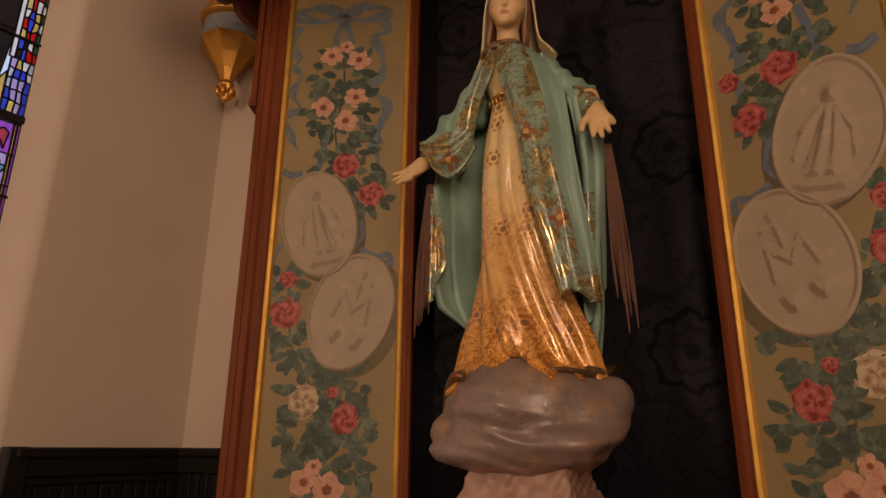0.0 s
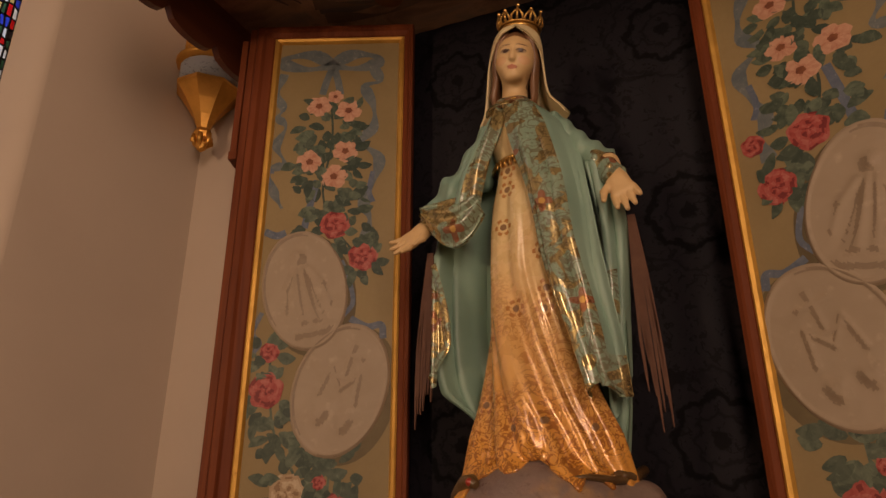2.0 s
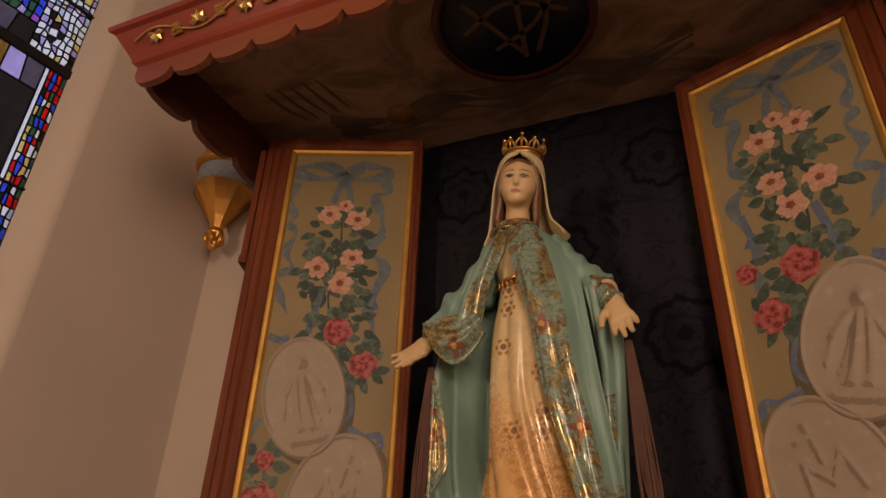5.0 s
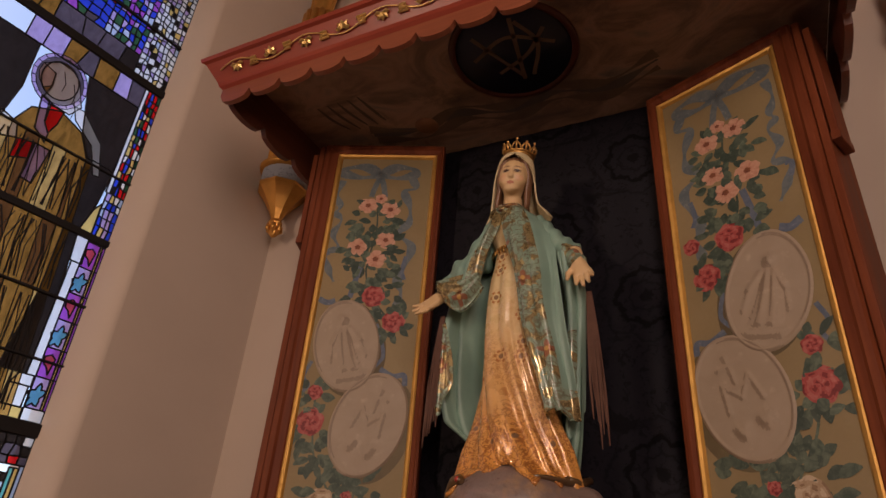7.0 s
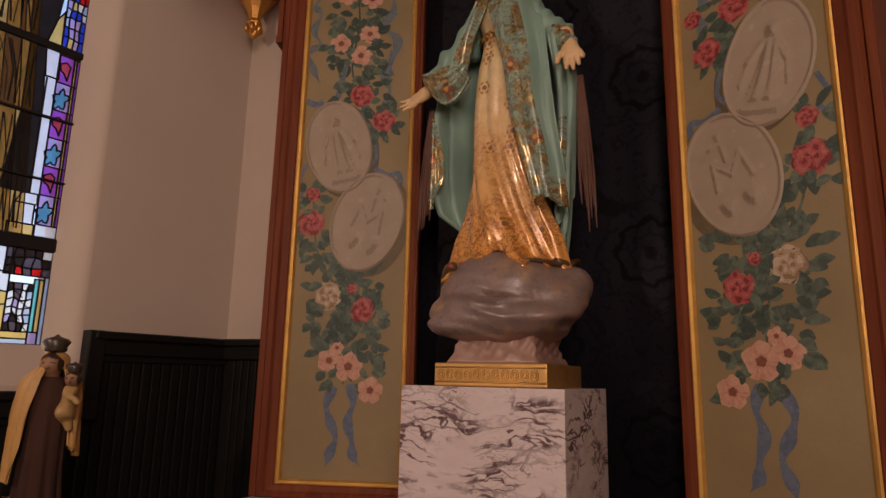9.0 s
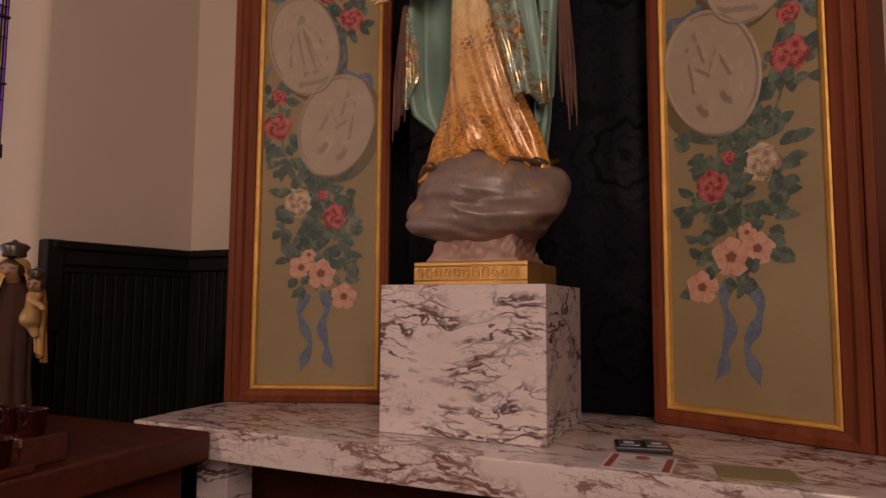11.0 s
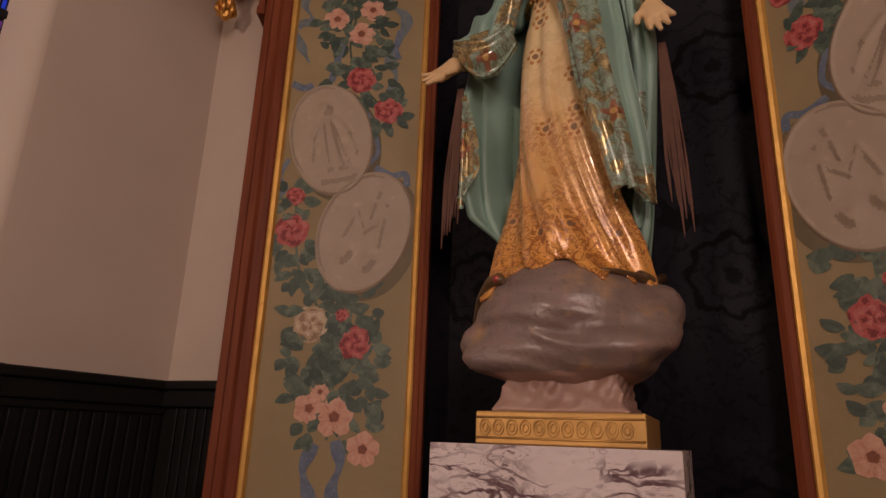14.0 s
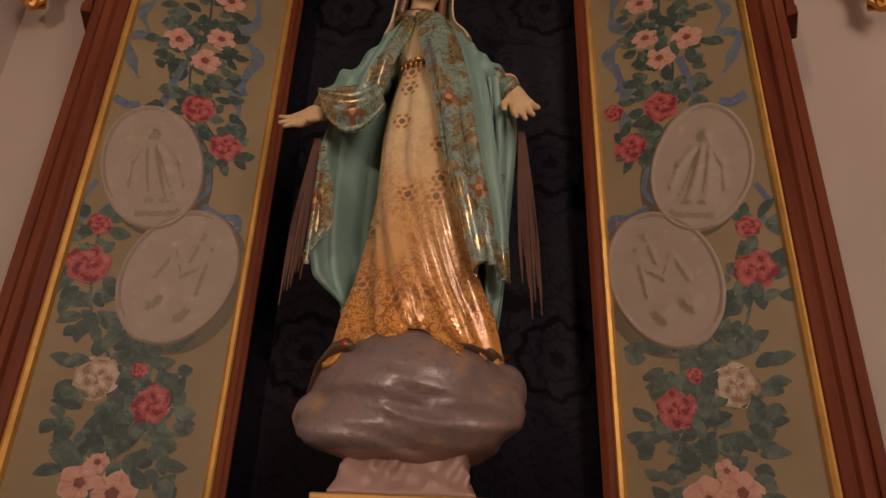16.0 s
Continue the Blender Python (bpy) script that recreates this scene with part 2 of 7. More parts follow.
def prism(bm, pts, z0, z1, bevel=0.0, m=None):
    """An outline (x, y) raised from z0 to z1."""
    low = [bm.verts.new((x, y, z0)) for x, y in pts]
    top = [bm.verts.new((x, y, z1)) for x, y in pts]
    n = len(pts)
    fs = [bm.faces.new(low[::-1]), bm.faces.new(top)]
    fs += [bm.faces.new((low[i], low[(i + 1) % n], top[(i + 1) % n], top[i])) for i in range(n)]
    vs = low + top
    if bevel:
        r = bmesh.ops.bevel(bm, geom=list({e for f in fs for e in f.edges}), offset=bevel, segments=2, affect="EDGES", profile=0.5)
        vs = [v for v in vs if v.is_valid] + [v for f in r["faces"] for v in f.verts]
    if m:
        bmesh.ops.transform(bm, matrix=m, verts=list(set(vs)))


def tube(bm, path, radii, n=10, caps=True, mat=0):
    """A round sweep along points, with a radius at each."""
    pts = [Vector(p) for p in path]
    rings, side = [], None
    for i, p in enumerate(pts):
        d = (pts[min(i + 1, len(pts) - 1)] - pts[max(i - 1, 0)]).normalized()
        ref = side if side else (Vector((0, 0, 1)) if abs(d.z) < 0.9 else Vector((1, 0, 0)))
        a = (ref - d * ref.dot(d)).normalized()
        side, b = a, d.cross(a)
        r = radii[i] if hasattr(radii, "__len__") else radii
        rings.append([bm.verts.new(p + (a * math.cos(k * 2 * math.pi / n) + b * math.sin(k * 2 * math.pi / n)) * r) for k in range(n)])
    for A, B in zip(rings, rings[1:]):
        for k in range(n):
            f = bm.faces.new((A[k], A[(k + 1) % n], B[(k + 1) % n], B[k]))
            f.smooth, f.material_index = True, mat
    if caps:
        bm.faces.new(rings[0][::-1]).material_index = mat
        bm.faces.new(rings[-1]).material_index = mat


def lathe(bm, profile, n=32, mat=0, centre=(0, 0), smooth=True, turn=0.0):
    """A turned form from (radius, z) pairs."""
    rings = [[bm.verts.new((centre[0] + r * math.cos(turn + k * 2 * math.pi / n), centre[1] + r * math.sin(turn + k * 2 * math.pi / n), z)) for k in range(n)] for r, z in profile]
    for A, B in zip(rings, rings[1:]):
        for k in range(n):
            f = bm.faces.new((A[k], A[(k + 1) % n], B[(k + 1) % n], B[k]))
            f.smooth, f.material_index = smooth, mat
    bm.faces.new(rings[0][::-1]).material_index = mat
    bm.faces.new(rings[-1]).material_index = mat


# ---- the plan ----
CX = 0.019                 # middle of the shrine
ALTAR_Z = 1.063
WING_O = {-1: (-0.433, 0.437), 1: (0.433, 0.4566)}      # inner edges of the wings
WING_A = {-1: radians(21.6), 1: radians(22.9)}
WING_W, WING_Z0, WING_Z1 = 0.536, ALTAR_Z + 0.001, 3.245
CORNER = Vector((-1.450, 0.550, 0))


def wing_pose(side):
    """Local x runs along the wing from its inner edge outward (for the mirrored one too), y to the front, z up."""
    c, s = math.cos(WING_A[side]), math.sin(WING_A[side])
    return Matrix(((side * c, -side * s, 0, WING_O[side][0]), (-s, -c, 0, WING_O[side][1]), (0, 0, 1, 0), (0, 0, 0, 1)))


# left and right walls leave the back wall's corners and open a little to the front
WALL_D = Vector((-0.158, -0.987, 0)).normalized()


def wall_pose(side):
    """Local x along the side wall to the front, y into the room, z up."""
    d = WALL_D if side < 0 else Vector((-WALL_D.x, WALL_D.y, 0))
    n = Vector((-d.y, d.x, 0)) if side < 0 else Vector((d.y, -d.x, 0))
    o = CORNER if side < 0 else Vector((2 * CX - CORNER.x, CORNER.y, 0))
    return Matrix(((d.x, n.x, 0, o.x), (d.y, n.y, 0, o.y), (0, 0, 1, 0), (0, 0, 0, 1)))


def outward(bm):
    bmesh.ops.recalc_face_normals(bm, faces=bm.faces)


WIN_U0, WIN_U1, WIN_Z0, WIN_Z1 = 0.69, 2.06, 1.556, 4.25     # glass, along the wall and up
WALL_T, CEIL_Z, WIN_IN = 0.45, 6.6, 0.12


def room():
    # back wall
    bm = bmesh.new()
    box(bm, -2.2, 2.2, CORNER.y, CORNER.y + 0.3, 0, CEIL_Z)
    tagged(part("wall_north", bm, M_PLASTER), "cream plaster wall behind the shrine", "wall", kind="structure")
    for side, name in ((-1, "wall_west"), (1, "wall_east")):
        bm = bmesh.new()
        m = wall_pose(side)
        if side < 0:
            a, b = WIN_U0 - 0.085, WIN_U1 + 0.085
            box(bm, 0.0, a, -WALL_T, 0, 0, CEIL_Z)
            box(bm, b, 8, -WALL_T, 0, 0, CEIL_Z)
            box(bm, a, b, -WALL_T, 0, 0, WIN_Z0 - 0.14)
            box(bm, a, b, -WALL_T, 0, WIN_Z1 + 0.06, CEIL_Z)
            # reveals that round softly into the wall
            for u0, u1 in ((a, WIN_U0), (b, WIN_U1)):
                rows = []
                for i in range(13):
                    t = i / 12
                    d = t ** 1.9
                    rows.append([bm.verts.new((u0 + (u1 - u0) * t, -WIN_IN * d, z)) for z in (WIN_Z0 - 0.14 + 0.14 * d, WIN_Z1 + 0.06 - 0.06 * d)])
                for p, q in zip(rows, rows[1:]):
                    bm.faces.new((p[0], q[0], q[1], p[1])).smooth = True
            for z0, z1 in ((WIN_Z0 - 0.14, WIN_Z0), (WIN_Z1 + 0.06, WIN_Z1)):
                q = [bm.verts.new(p) for p in ((a, 0, z0), (b, 0, z0), (WIN_U1, -WIN_IN, z1), (WIN_U0, -WIN_IN, z1))]
                bm.faces.new(q)
        else:
            box(bm, 0.0, 8, -WALL_T, 0, 0, CEIL_Z)
        bmesh.ops.transform(bm, matrix=m, verts=bm.verts)
        outward(bm)
        tagged(part(name, bm, M_PLASTER), "cream plaster side wall with a rounded window reveal" if side < 0 else "plain cream plaster side wall", "wall", kind="structure")
    bm = bmesh.new()
    box(bm, -4, 4, -7.6, -7.3, 0, CEIL_Z)
    tagged(part("wall_south", bm, M_PLASTER), "plain cream plaster wall across the nave", "wall", kind="structure")
    bm = bmesh.new()
    box(bm, -4, 4, -7.6, 1, -0.2, 0)
    tagged(part("floor", bm, M_TABLE), "dark stained wooden floor boards", "floor", kind="structure")
    bm = bmesh.new()
    box(bm, -4, 4, -7.6, 1, CEIL_Z, CEIL_Z + 0.2)
    tagged(part("ceiling", bm, M_VAULT), "blue-grey painted vault plaster", "ceiling", kind="structure")


M_VAULT = Mat("blue_grey_vault", (0.34, 0.35, 0.36), 0.8).m


def wainscot():
    th = 0.055
    for side, name in ((-1, "wainscot_west"), (1, "wainscot_east")):
        m = wall_pose(side)
        run = [(0.0, 0.585, 1.612), (0.585, 7.5, 1.40)] if side < 0 else [(0.0, 7.5, 1.612)]
        base = tagged(empty(name), "black-green beadboard wainscot with a moulded cap rail", "wainscot", kind="structure")
        for u0, u1, top in run:
            bm = bmesh.new()
            box(bm, u0, u1, 0.001, th * 0.5, 0.0, top - 0.02)
            part("backing", transformed(bm, m), M_WAINSCOT, base)
            bm = bmesh.new()
            box(bm, u0, u1, 0.001, th, top - 0.085, top - 0.03, 0.006)
            box(bm, u0, u1, 0.001, th + 0.014, top - 0.03, top, 0.007)
            box(bm, u0, u1, 0.001, th - 0.012, top - 0.11, top - 0.085, 0.006)
            part("cap_rail", transformed(bm, m), M_WAINSCOT, base)
            u = u0 + 0.03
            while u < min(u1, 2.2) - 0.02:
                bm = bmesh.new()
                box(bm, u, u + 0.034, th * 0.5 - 0.001, th * 0.5 + 0.008, 0.05, top - 0.11, 0.004)
                part("board", transformed(bm, m), M_WAINSCOT, base)
                u += 0.040
        if side < 0:
            bm = bmesh.new()
            box(bm, 0.545, 0.605, 0.001, th + 0.006, 1.30, 1.614, 0.005)
            part("end_post", transformed(bm, m), M_WAINSCOT, base)
    base = tagged(empty("wainscot_north"), "black-green beadboard wainscot with a moulded cap rail", "wainscot", kind="structure")
    m = Matrix.Translation((CORNER.x, CORNER.y, 0)) @ Matrix.Diagonal((1, -1, 1, 1))
    L = 2 * (CX - CORNER.x)
    for u0, u1 in ((0.03, 0.62), (L - 0.62, L - 0.03)):
        bm = bmesh.new()
        box(bm, u0, u1, 0.001, th * 0.5, 0, 1.592)
        part("backing", transformed(bm, m), M_WAINSCOT, base)
        bm = bmesh.new()
        box(bm, u0, u1, 0.001, th, 1.527, 1.582, 0.006)
        box(bm, u0, u1, 0.001, th + 0.014, 1.582, 1.612, 0.007)
        part("cap_rail", transformed(bm, m), M_WAINSCOT, base)
    for k in range(11):
        for u in (0.06 + 0.040 * k, L - 0.094 - 0.040 * k):
            bm = bmesh.new()
            box(bm, u, u + 0.034, th * 0.5 - 0.001, th * 0.5 + 0.008, 0.05, 1.527, 0.004)
            part("board", transformed(bm, m), M_WAINSCOT, base)


def transformed(bm, m):
    bmesh.ops.transform(bm, matrix=m, verts=bm.verts)
    if m.determinant() < 0:
        bmesh.ops.reverse_faces(bm, faces=bm.faces)
    return bm


room()
wainscot()


# ---- the shrine ----
def mitred_frame(bm, x0, x1, z0, z1, wi, wo, wr, prof, m):
    """A frame of four mitred lengths; prof is (share of the width from the outer edge, height to the front). wi, wo, wr: widths at the inner and outer side and of the rails."""
    corners = ((x0, z0, wi, wr), (x1, z0, -wo, wr), (x1, z1, -wo, -wr), (x0, z1, wi, -wr))
    rings = [[bm.verts.new(m @ Vector((x + sx * d, y, z + sz * d))) for d, y in prof] for x, z, sx, sz in corners]
    n = len(prof)
    for i in range(4):
        A, B = rings[i], rings[(i + 1) % 4]
        for k in range(n):
            bm.faces.new((A[k], A[(k + 1) % n], B[(k + 1) % n], B[k]))


def wing(side):
    m = wing_pose(side)
    base = tagged(empty("painted_wing"), "tall red-brown framed wing painted with roses and two oval medallions", "shrine wing", "wings of the shrine")
    W, z0, z1 = WING_W, WING_Z0, WING_Z1
    bm = bmesh.new()
    mitred_frame(bm, 0, W, z0, z1, 0.033, 0.063, 0.043, [(0, -0.035), (0, 0.010), (0.10, 0.020), (0.40, 0.022), (0.55, 0.014), (0.62, 0.013), (0.92, 0.009), (1, 0.004), (1, -0.035)], m)
    outward(bm)
    part("frame", bm, M_FRAME, base, "red-brown moulded wooden frame")
    bm = bmesh.new()
    mitred_frame(bm, 0.033, W - 0.063, z0 + 0.043, z1 - 0.043, 0.019, 0.020, 0.017, [(0, -0.02), (0, 0.006), (0.25, 0.009), (0.7, 0.005), (1, -0.004), (1, -0.02)], m)
    outward(bm)
    part("gilt_liner", bm, M_GILT, base, "worn gilt liner inside the frame")
    bm = bmesh.new()
    box(bm, 0.045, W - 0.07, -0.03, -0.006, z0 + 0.05, z1 - 0.05)
    part("canvas", transformed(bm, m), M_CANVAS, base, "olive painted canvas ground")
    bm = bmesh.new()
    box(bm, W + 0.002, W + 0.026, -0.16, 0.006, z0, z1, 0.004)
    part("side_board", transformed(bm, m), M_FRAME, base, "dark wooden board behind the frame")
    return base


def backcloth():
    bm = bmesh.new()
    n = 48
    rows = []
    for i in range(n + 1):
        x = -0.56 + 1.12 * i / n
        y = 0.525 + 0.002 * math.sin(i * 1.3)
        rows.append([bm.verts.new((CX + x, y, z)) for z in (ALTAR_Z + 0.004, 1.8, 2.5, 3.29)])
    for A, B in zip(rows, rows[1:]):
        for a in range(3):
            bm.faces.new((A[a], B[a], B[a + 1], A[a + 1])).smooth = True
    r = bmesh.ops.solidify(bm, geom=bm.faces[:], thickness=-0.02)
    tagged(part("damask_backcloth", bm, M_DAMASK), "midnight blue damask cloth hung behind the statue", "backcloth")


CAN_X, CAN_Y, CAN_Z = 1.148, -0.342, 3.270


def scallop(n, depth, steps=9):
    """Drops of a scalloped edge over 0..1: full in the middle of each lobe, nothing at the cusps."""
    out = []
    for i in range(n):
        for k in range(steps):
            a = k / steps
            out.append(((i + a) / n, depth * math.sqrt(max(0.0, 1 - (2 * a - 1) ** 2)) ** 0.8))
    return out + [(1.0, 0.0)]


def canopy():
    base = tagged(empty("canopy"), "red and gold scalloped wooden canopy with a clouded soffit", "canopy")
    L = 2 * (CAN_X - 0.12)
    # soffit
    bm = bmesh.new()
    box(bm, CX - 1.032, CX + 1.032, CAN_Y + 0.07, 0.555, 3.292, 3.32)
    part("soffit", bm, M_SOFFIT, base, "dark soffit painted with clouds")
    # disc with a ring
    bm = bmesh.new()
    lathe(bm, [(0.001, 3.288), (0.215, 3.288), (0.215, 3.292)], 48, centre=(CX, 0.06))
    part("painted_disc", transformed(bm, Matrix()), M_DISC, base, "midnight blue painted disc")
    bm = bmesh.new()
    mbig = [(0.215, 3.292), (0.217, 3.284), (0.228, 3.282), (0.238, 3.285), (0.242, 3.292)]
    lathe(bm, mbig, 48, centre=(CX, 0.06))
    part("disc_ring", bm, M_CANOPY, base, "narrow raised ring round the disc")
    # fascia: cornice band over a scalloped valance
    bm = bmesh.new()
    prof = [(0.0, 3.165), (-0.012, 3.175), (-0.016, 3.190), (-0.060, 3.262), (-0.074, 3.266), (-0.078, 3.282), (0.02, 3.285), (0.02, 3.165)]
    ends = []
    for s in (-1, 1):
        ends.append([bm.verts.new((CX + s * (CAN_X - 0.085 - d), CAN_Y + 0.055 + d, z)) for d, z in prof])
    k = len(prof)
    for i in range(k):
        bm.faces.new((ends[0][i], ends[0][(i + 1) % k], ends[1][(i + 1) % k], ends[1][i]))
    bm.faces.new(ends[0]); bm.faces.new(ends[1][::-1])
    outward(bm)
    part("cornice", bm, M_RED, base, "red painted cornice band")
    bm = bmesh.new()
    sc = scallop(15, 0.040)
    y0, y1 = CAN_Y + 0.055, CAN_Y + 0.075
    F = [[bm.verts.new((CX - CAN_X + 0.085 + 2 * (CAN_X - 0.085) * t, y, z)) for t, d in sc for z in (3.168, 3.118 - d + 0.012)] for y in (y0, y1)]
    for i in range(len(sc) - 1):
        a = 2 * i
        bm.faces.new((F[0][a], F[0][a + 1], F[0][a + 3], F[0][a + 2]))
        bm.faces.new((F[1][a], F[1][a + 2], F[1][a + 3], F[1][a + 1]))
        bm.faces.new((F[0][a + 1], F[1][a + 1], F[1][a + 3], F[0][a + 3]))
    part("valance", bm, M_VALANCE, base, "scalloped red-brown valance")
    # side boards with a stepped scalloped edge
    for s in (-1, 1):
        bm = bmesh.new()
        sc = scallop(4, 0.050)
        xa, ya = CX + s * (CAN_X - 0.115), CAN_Y + 0.075
        xb, yb = CX + s * (CAN_X - 0.115), 0.545
        V = [[bm.verts.new((xa + o, ya + (yb - ya) * t, z)) for t, d in sc for z in (3.295, 3.15 - d - 0.02 * t)] for o in (0.0, s * 0.024)]
        for i in range(len(sc) - 1):
            a = 2 * i
            bm.faces.new((V[0][a], V[0][a + 1], V[0][a + 3], V[0][a + 2]))
            bm.faces.new((V[1][a], V[1][a + 2], V[1][a + 3], V[1][a + 1]))
            bm.faces.new((V[0][a + 1], V[1][a + 1], V[1][a + 3], V[0][a + 3]))
        outward(bm)
        part("side_board", bm, M_CANOPY, base, "dark scalloped side board")


def soffit_mat():
    k = Mat("clouded_soffit", rough=0.5)
    c = k.world_co()
    n = k.noise(3.2, 6, 0.6, co=k.scaled(c, (1, 1.6, 1)), dist=1.2)
    col = k.ramp(n, (0.3, (0.10, 0.070, 0.055)), (0.46, (0.26, 0.160, 0.105)), (0.56, (0.42, 0.260, 0.165)), (0.66, (0.27, 0.20, 0.145)), (0.8, (0.13, 0.10, 0.08)))
    k.set("Base Color", col)
    return k.m


M_SOFFIT = soffit_mat()
M_DISC = Mat("midnight_disc", (0.008, 0.012, 0.03), 0.5).m
M_RED = wood_mat("red_canopy_paint", (0.22, 0.035, 0.018), (0.30, 0.055, 0.026), 0.35, axis=0)
M_VALANCE = wood_mat("red_brown_valance", (0.20, 0.055, 0.025), (0.30, 0.095, 0.045), 0.38, axis=0)

WINGS = [wing(-1), wing(1)]
backcloth()
canopy()


def altar():
    base = tagged(empty("altar"), "altar table of white marble with violet-brown veins", "altar")
    bm = bmesh.new()
    half = [(-0.965, -0.145), (0.965, -0.145), (0.970, 0.03), (0.965, 0.31), (0.90, 0.53), (-0.90, 0.53), (-0.965, 0.31), (-0.970, 0.03)]
    prism(bm, [(CX + x, y) for x, y in half], ALTAR_Z - 0.085, ALTAR_Z, 0.004)
    part("slab", bm, M_MARBLE_TOP, base, "veined marble slab")
    for s in (-1, 1):
        bm = bmesh.new()
        box(bm, CX + s * 0.74 - 0.055, CX + s * 0.74 + 0.055, -0.07, 0.04, 0.0, ALTAR_Z - 0.087, 0.004)
        part("leg", bm, M_MARBLE, base)
    bm = bmesh.new()
    box(bm, CX - 0.9, CX + 0.9, 0.30, 0.50, 0.0, ALTAR_Z - 0.087)
    part("back_panel", bm, M_CANOPY, base, "dark panel under the slab")


def marble_block():
    bm = bmesh.new()
    box(bm, -0.225, 0.225, 0.0, 0.411, ALTAR_Z + 0.001, 1.450, 0.002)
    tagged(part("marble_pedestal", bm, M_MARBLE), "square block of white marble with torn violet veins on the altar", "pedestal")


altar()
marble_block()


# ---- the statue ----
def two_d(k, co):
    n = k.node("ShaderNodeCombineXYZ")
    k.put(n.inputs[0], k.axis(co, 0))
    k.put(n.inputs[1], k.axis(co, 2))
    return n.outputs[0]


def blooms(k, co, scale, petals, size, seed=0.0):
    """Flower stencils: one bloom in each Voronoi cell. Returns the petals, the heart and a random value per bloom."""
    p = k.vmath("MULTIPLY", k.vmath("ADD", co, (seed, seed, 0)), (scale, scale, 0))
    n = k.node("ShaderNodeTexVoronoi")
    n.voronoi_dimensions = "2D"
    n.inputs["Scale"].default_value, n.inputs["Randomness"].default_value = 1.0, 0.75
    k.put(n.inputs["Vector"], p)
    d = k.vmath("SUBTRACT", p, n.outputs["Position"])
    ang = k.math("ARCTAN2", k.axis(d, 1), k.axis(d, 0))
    lobes = k.math("MULTIPLY", k.math("COSINE", k.math("MULTIPLY", ang, float(petals))), 0.28)
    edge = k.math("MULTIPLY", k.math("ADD", lobes, 0.72), size)
    dist = n.outputs["Distance"]
    petal = k.math("LESS_THAN", dist, edge)
    heart = k.math("LESS_THAN", dist, size * 0.28)
    pick = k.axis(n.outputs["Color"], 0)
    ribs = k.math("GREATER_THAN", k.math("SINE", k.math("MULTIPLY", dist, 34.0)), -0.2)
    return petal, heart, pick, k.math("MULTIPLY", petal, ribs)


def scrolls(k, co, scale, thin=0.05):
    """Curling stems and small leaves: level lines of a warped noise."""
    n = k.noise(scale, 1.0, 0.5, co=co, dist=2.2)
    line = k.math("LESS_THAN", k.math("ABSOLUTE", k.math("SUBTRACT", n, 0.5)), thin)
    leaf = k.noise(scale * 2.1, 1.0, co=co, dist=1.2)
    return k.math("MAXIMUM", line, k.math("GREATER_THAN", leaf, 0.635))


def robe_mat():
    """Cream glaze that wears into old gold towards the hem, with stencilled blooms and stems."""
    k = Mat("cream_and_gold_robe", rough=0.22)
    c = k.world_co()
    q = two_d(k, c)
    z = k.axis(c, 2)
    n = k.noise(7, 4, 0.6, co=c)
    t = k.node("ShaderNodeMapRange")
    k.put(t.inputs[0], k.math("ADD", z, k.math("MULTIPLY", n, 0.30)))
    t.inputs[1].default_value, t.inputs[2].default_value = 2.50, 1.98
    gild = t.outputs[0]
    col = k.mix(gild, (0.72, 0.57, 0.30), (0.74, 0.35, 0.070))
    col = k.mix(k.ramp(k.noise(26, 4, co=c), (0.45, 0.0), (0.75, 0.28)), col, (0.50, 0.22, 0.055))
    pet, heart, pick, rib = blooms(k, q, 13.0, 6, 0.36)
    some = k.math("GREATER_THAN", pick, 0.45)
    mask = k.math("MULTIPLY", rib, some)
    stems = k.math("MULTIPLY", scrolls(k, q, 34, 0.045), k.ramp(k.noise(6, 2, co=c), (0.38, 0.0), (0.48, 1.0)))
    stems = k.math("MULTIPLY", stems, k.math("MINIMUM", k.math("ADD", gild, 0.05), 1.0))
    ink = k.math("MULTIPLY", k.math("MAXIMUM", mask, stems), 0.9)
    col = k.mix(ink, col, k.mix(gild, (0.46, 0.19, 0.055), (0.33, 0.120, 0.028)))
    col = k.mix(k.math("MULTIPLY", k.math("MULTIPLY", heart, some), 0.7), col, (0.16, 0.12, 0.08))
    k.set("Base Color", col)
    k.set("Metallic", k.math("MULTIPLY", gild, 0.15))
    k.set("Roughness", k.ramp(k.noise(18, 3, co=c), (0.3, 0.16), (0.75, 0.42)))
    k.set("Coat Weight", 0.5).set("Coat Roughness", 0.10)
    k.bump(k.mix(0.35, k.noise(42, 3, co=c), ink), 0.55, 0.003)
    return k.m


def mantle_mat():
    k = Mat("sea_green_mantle", rough=0.46)
    c = k.world_co()
    n, f = k.noise(5, 4, co=c), k.noise(40, 4, co=c)
    col = k.mix(k.ramp(n, (0.3, 0.0), (0.7, 1.0)), (0.180, 0.300, 0.240), (0.255, 0.400, 0.325))
    col = k.mix(k.ramp(f, (0.6, 0.0), (0.8, 0.4)), col, (0.22, 0.25, 0.16))
    k.set("Base Color", col).set("Coat Weight", 0.06).set("Coat Roughness", 0.3)
    k.bump(k.mix(0.5, n, f), 0.3, 0.004)
    return k.m


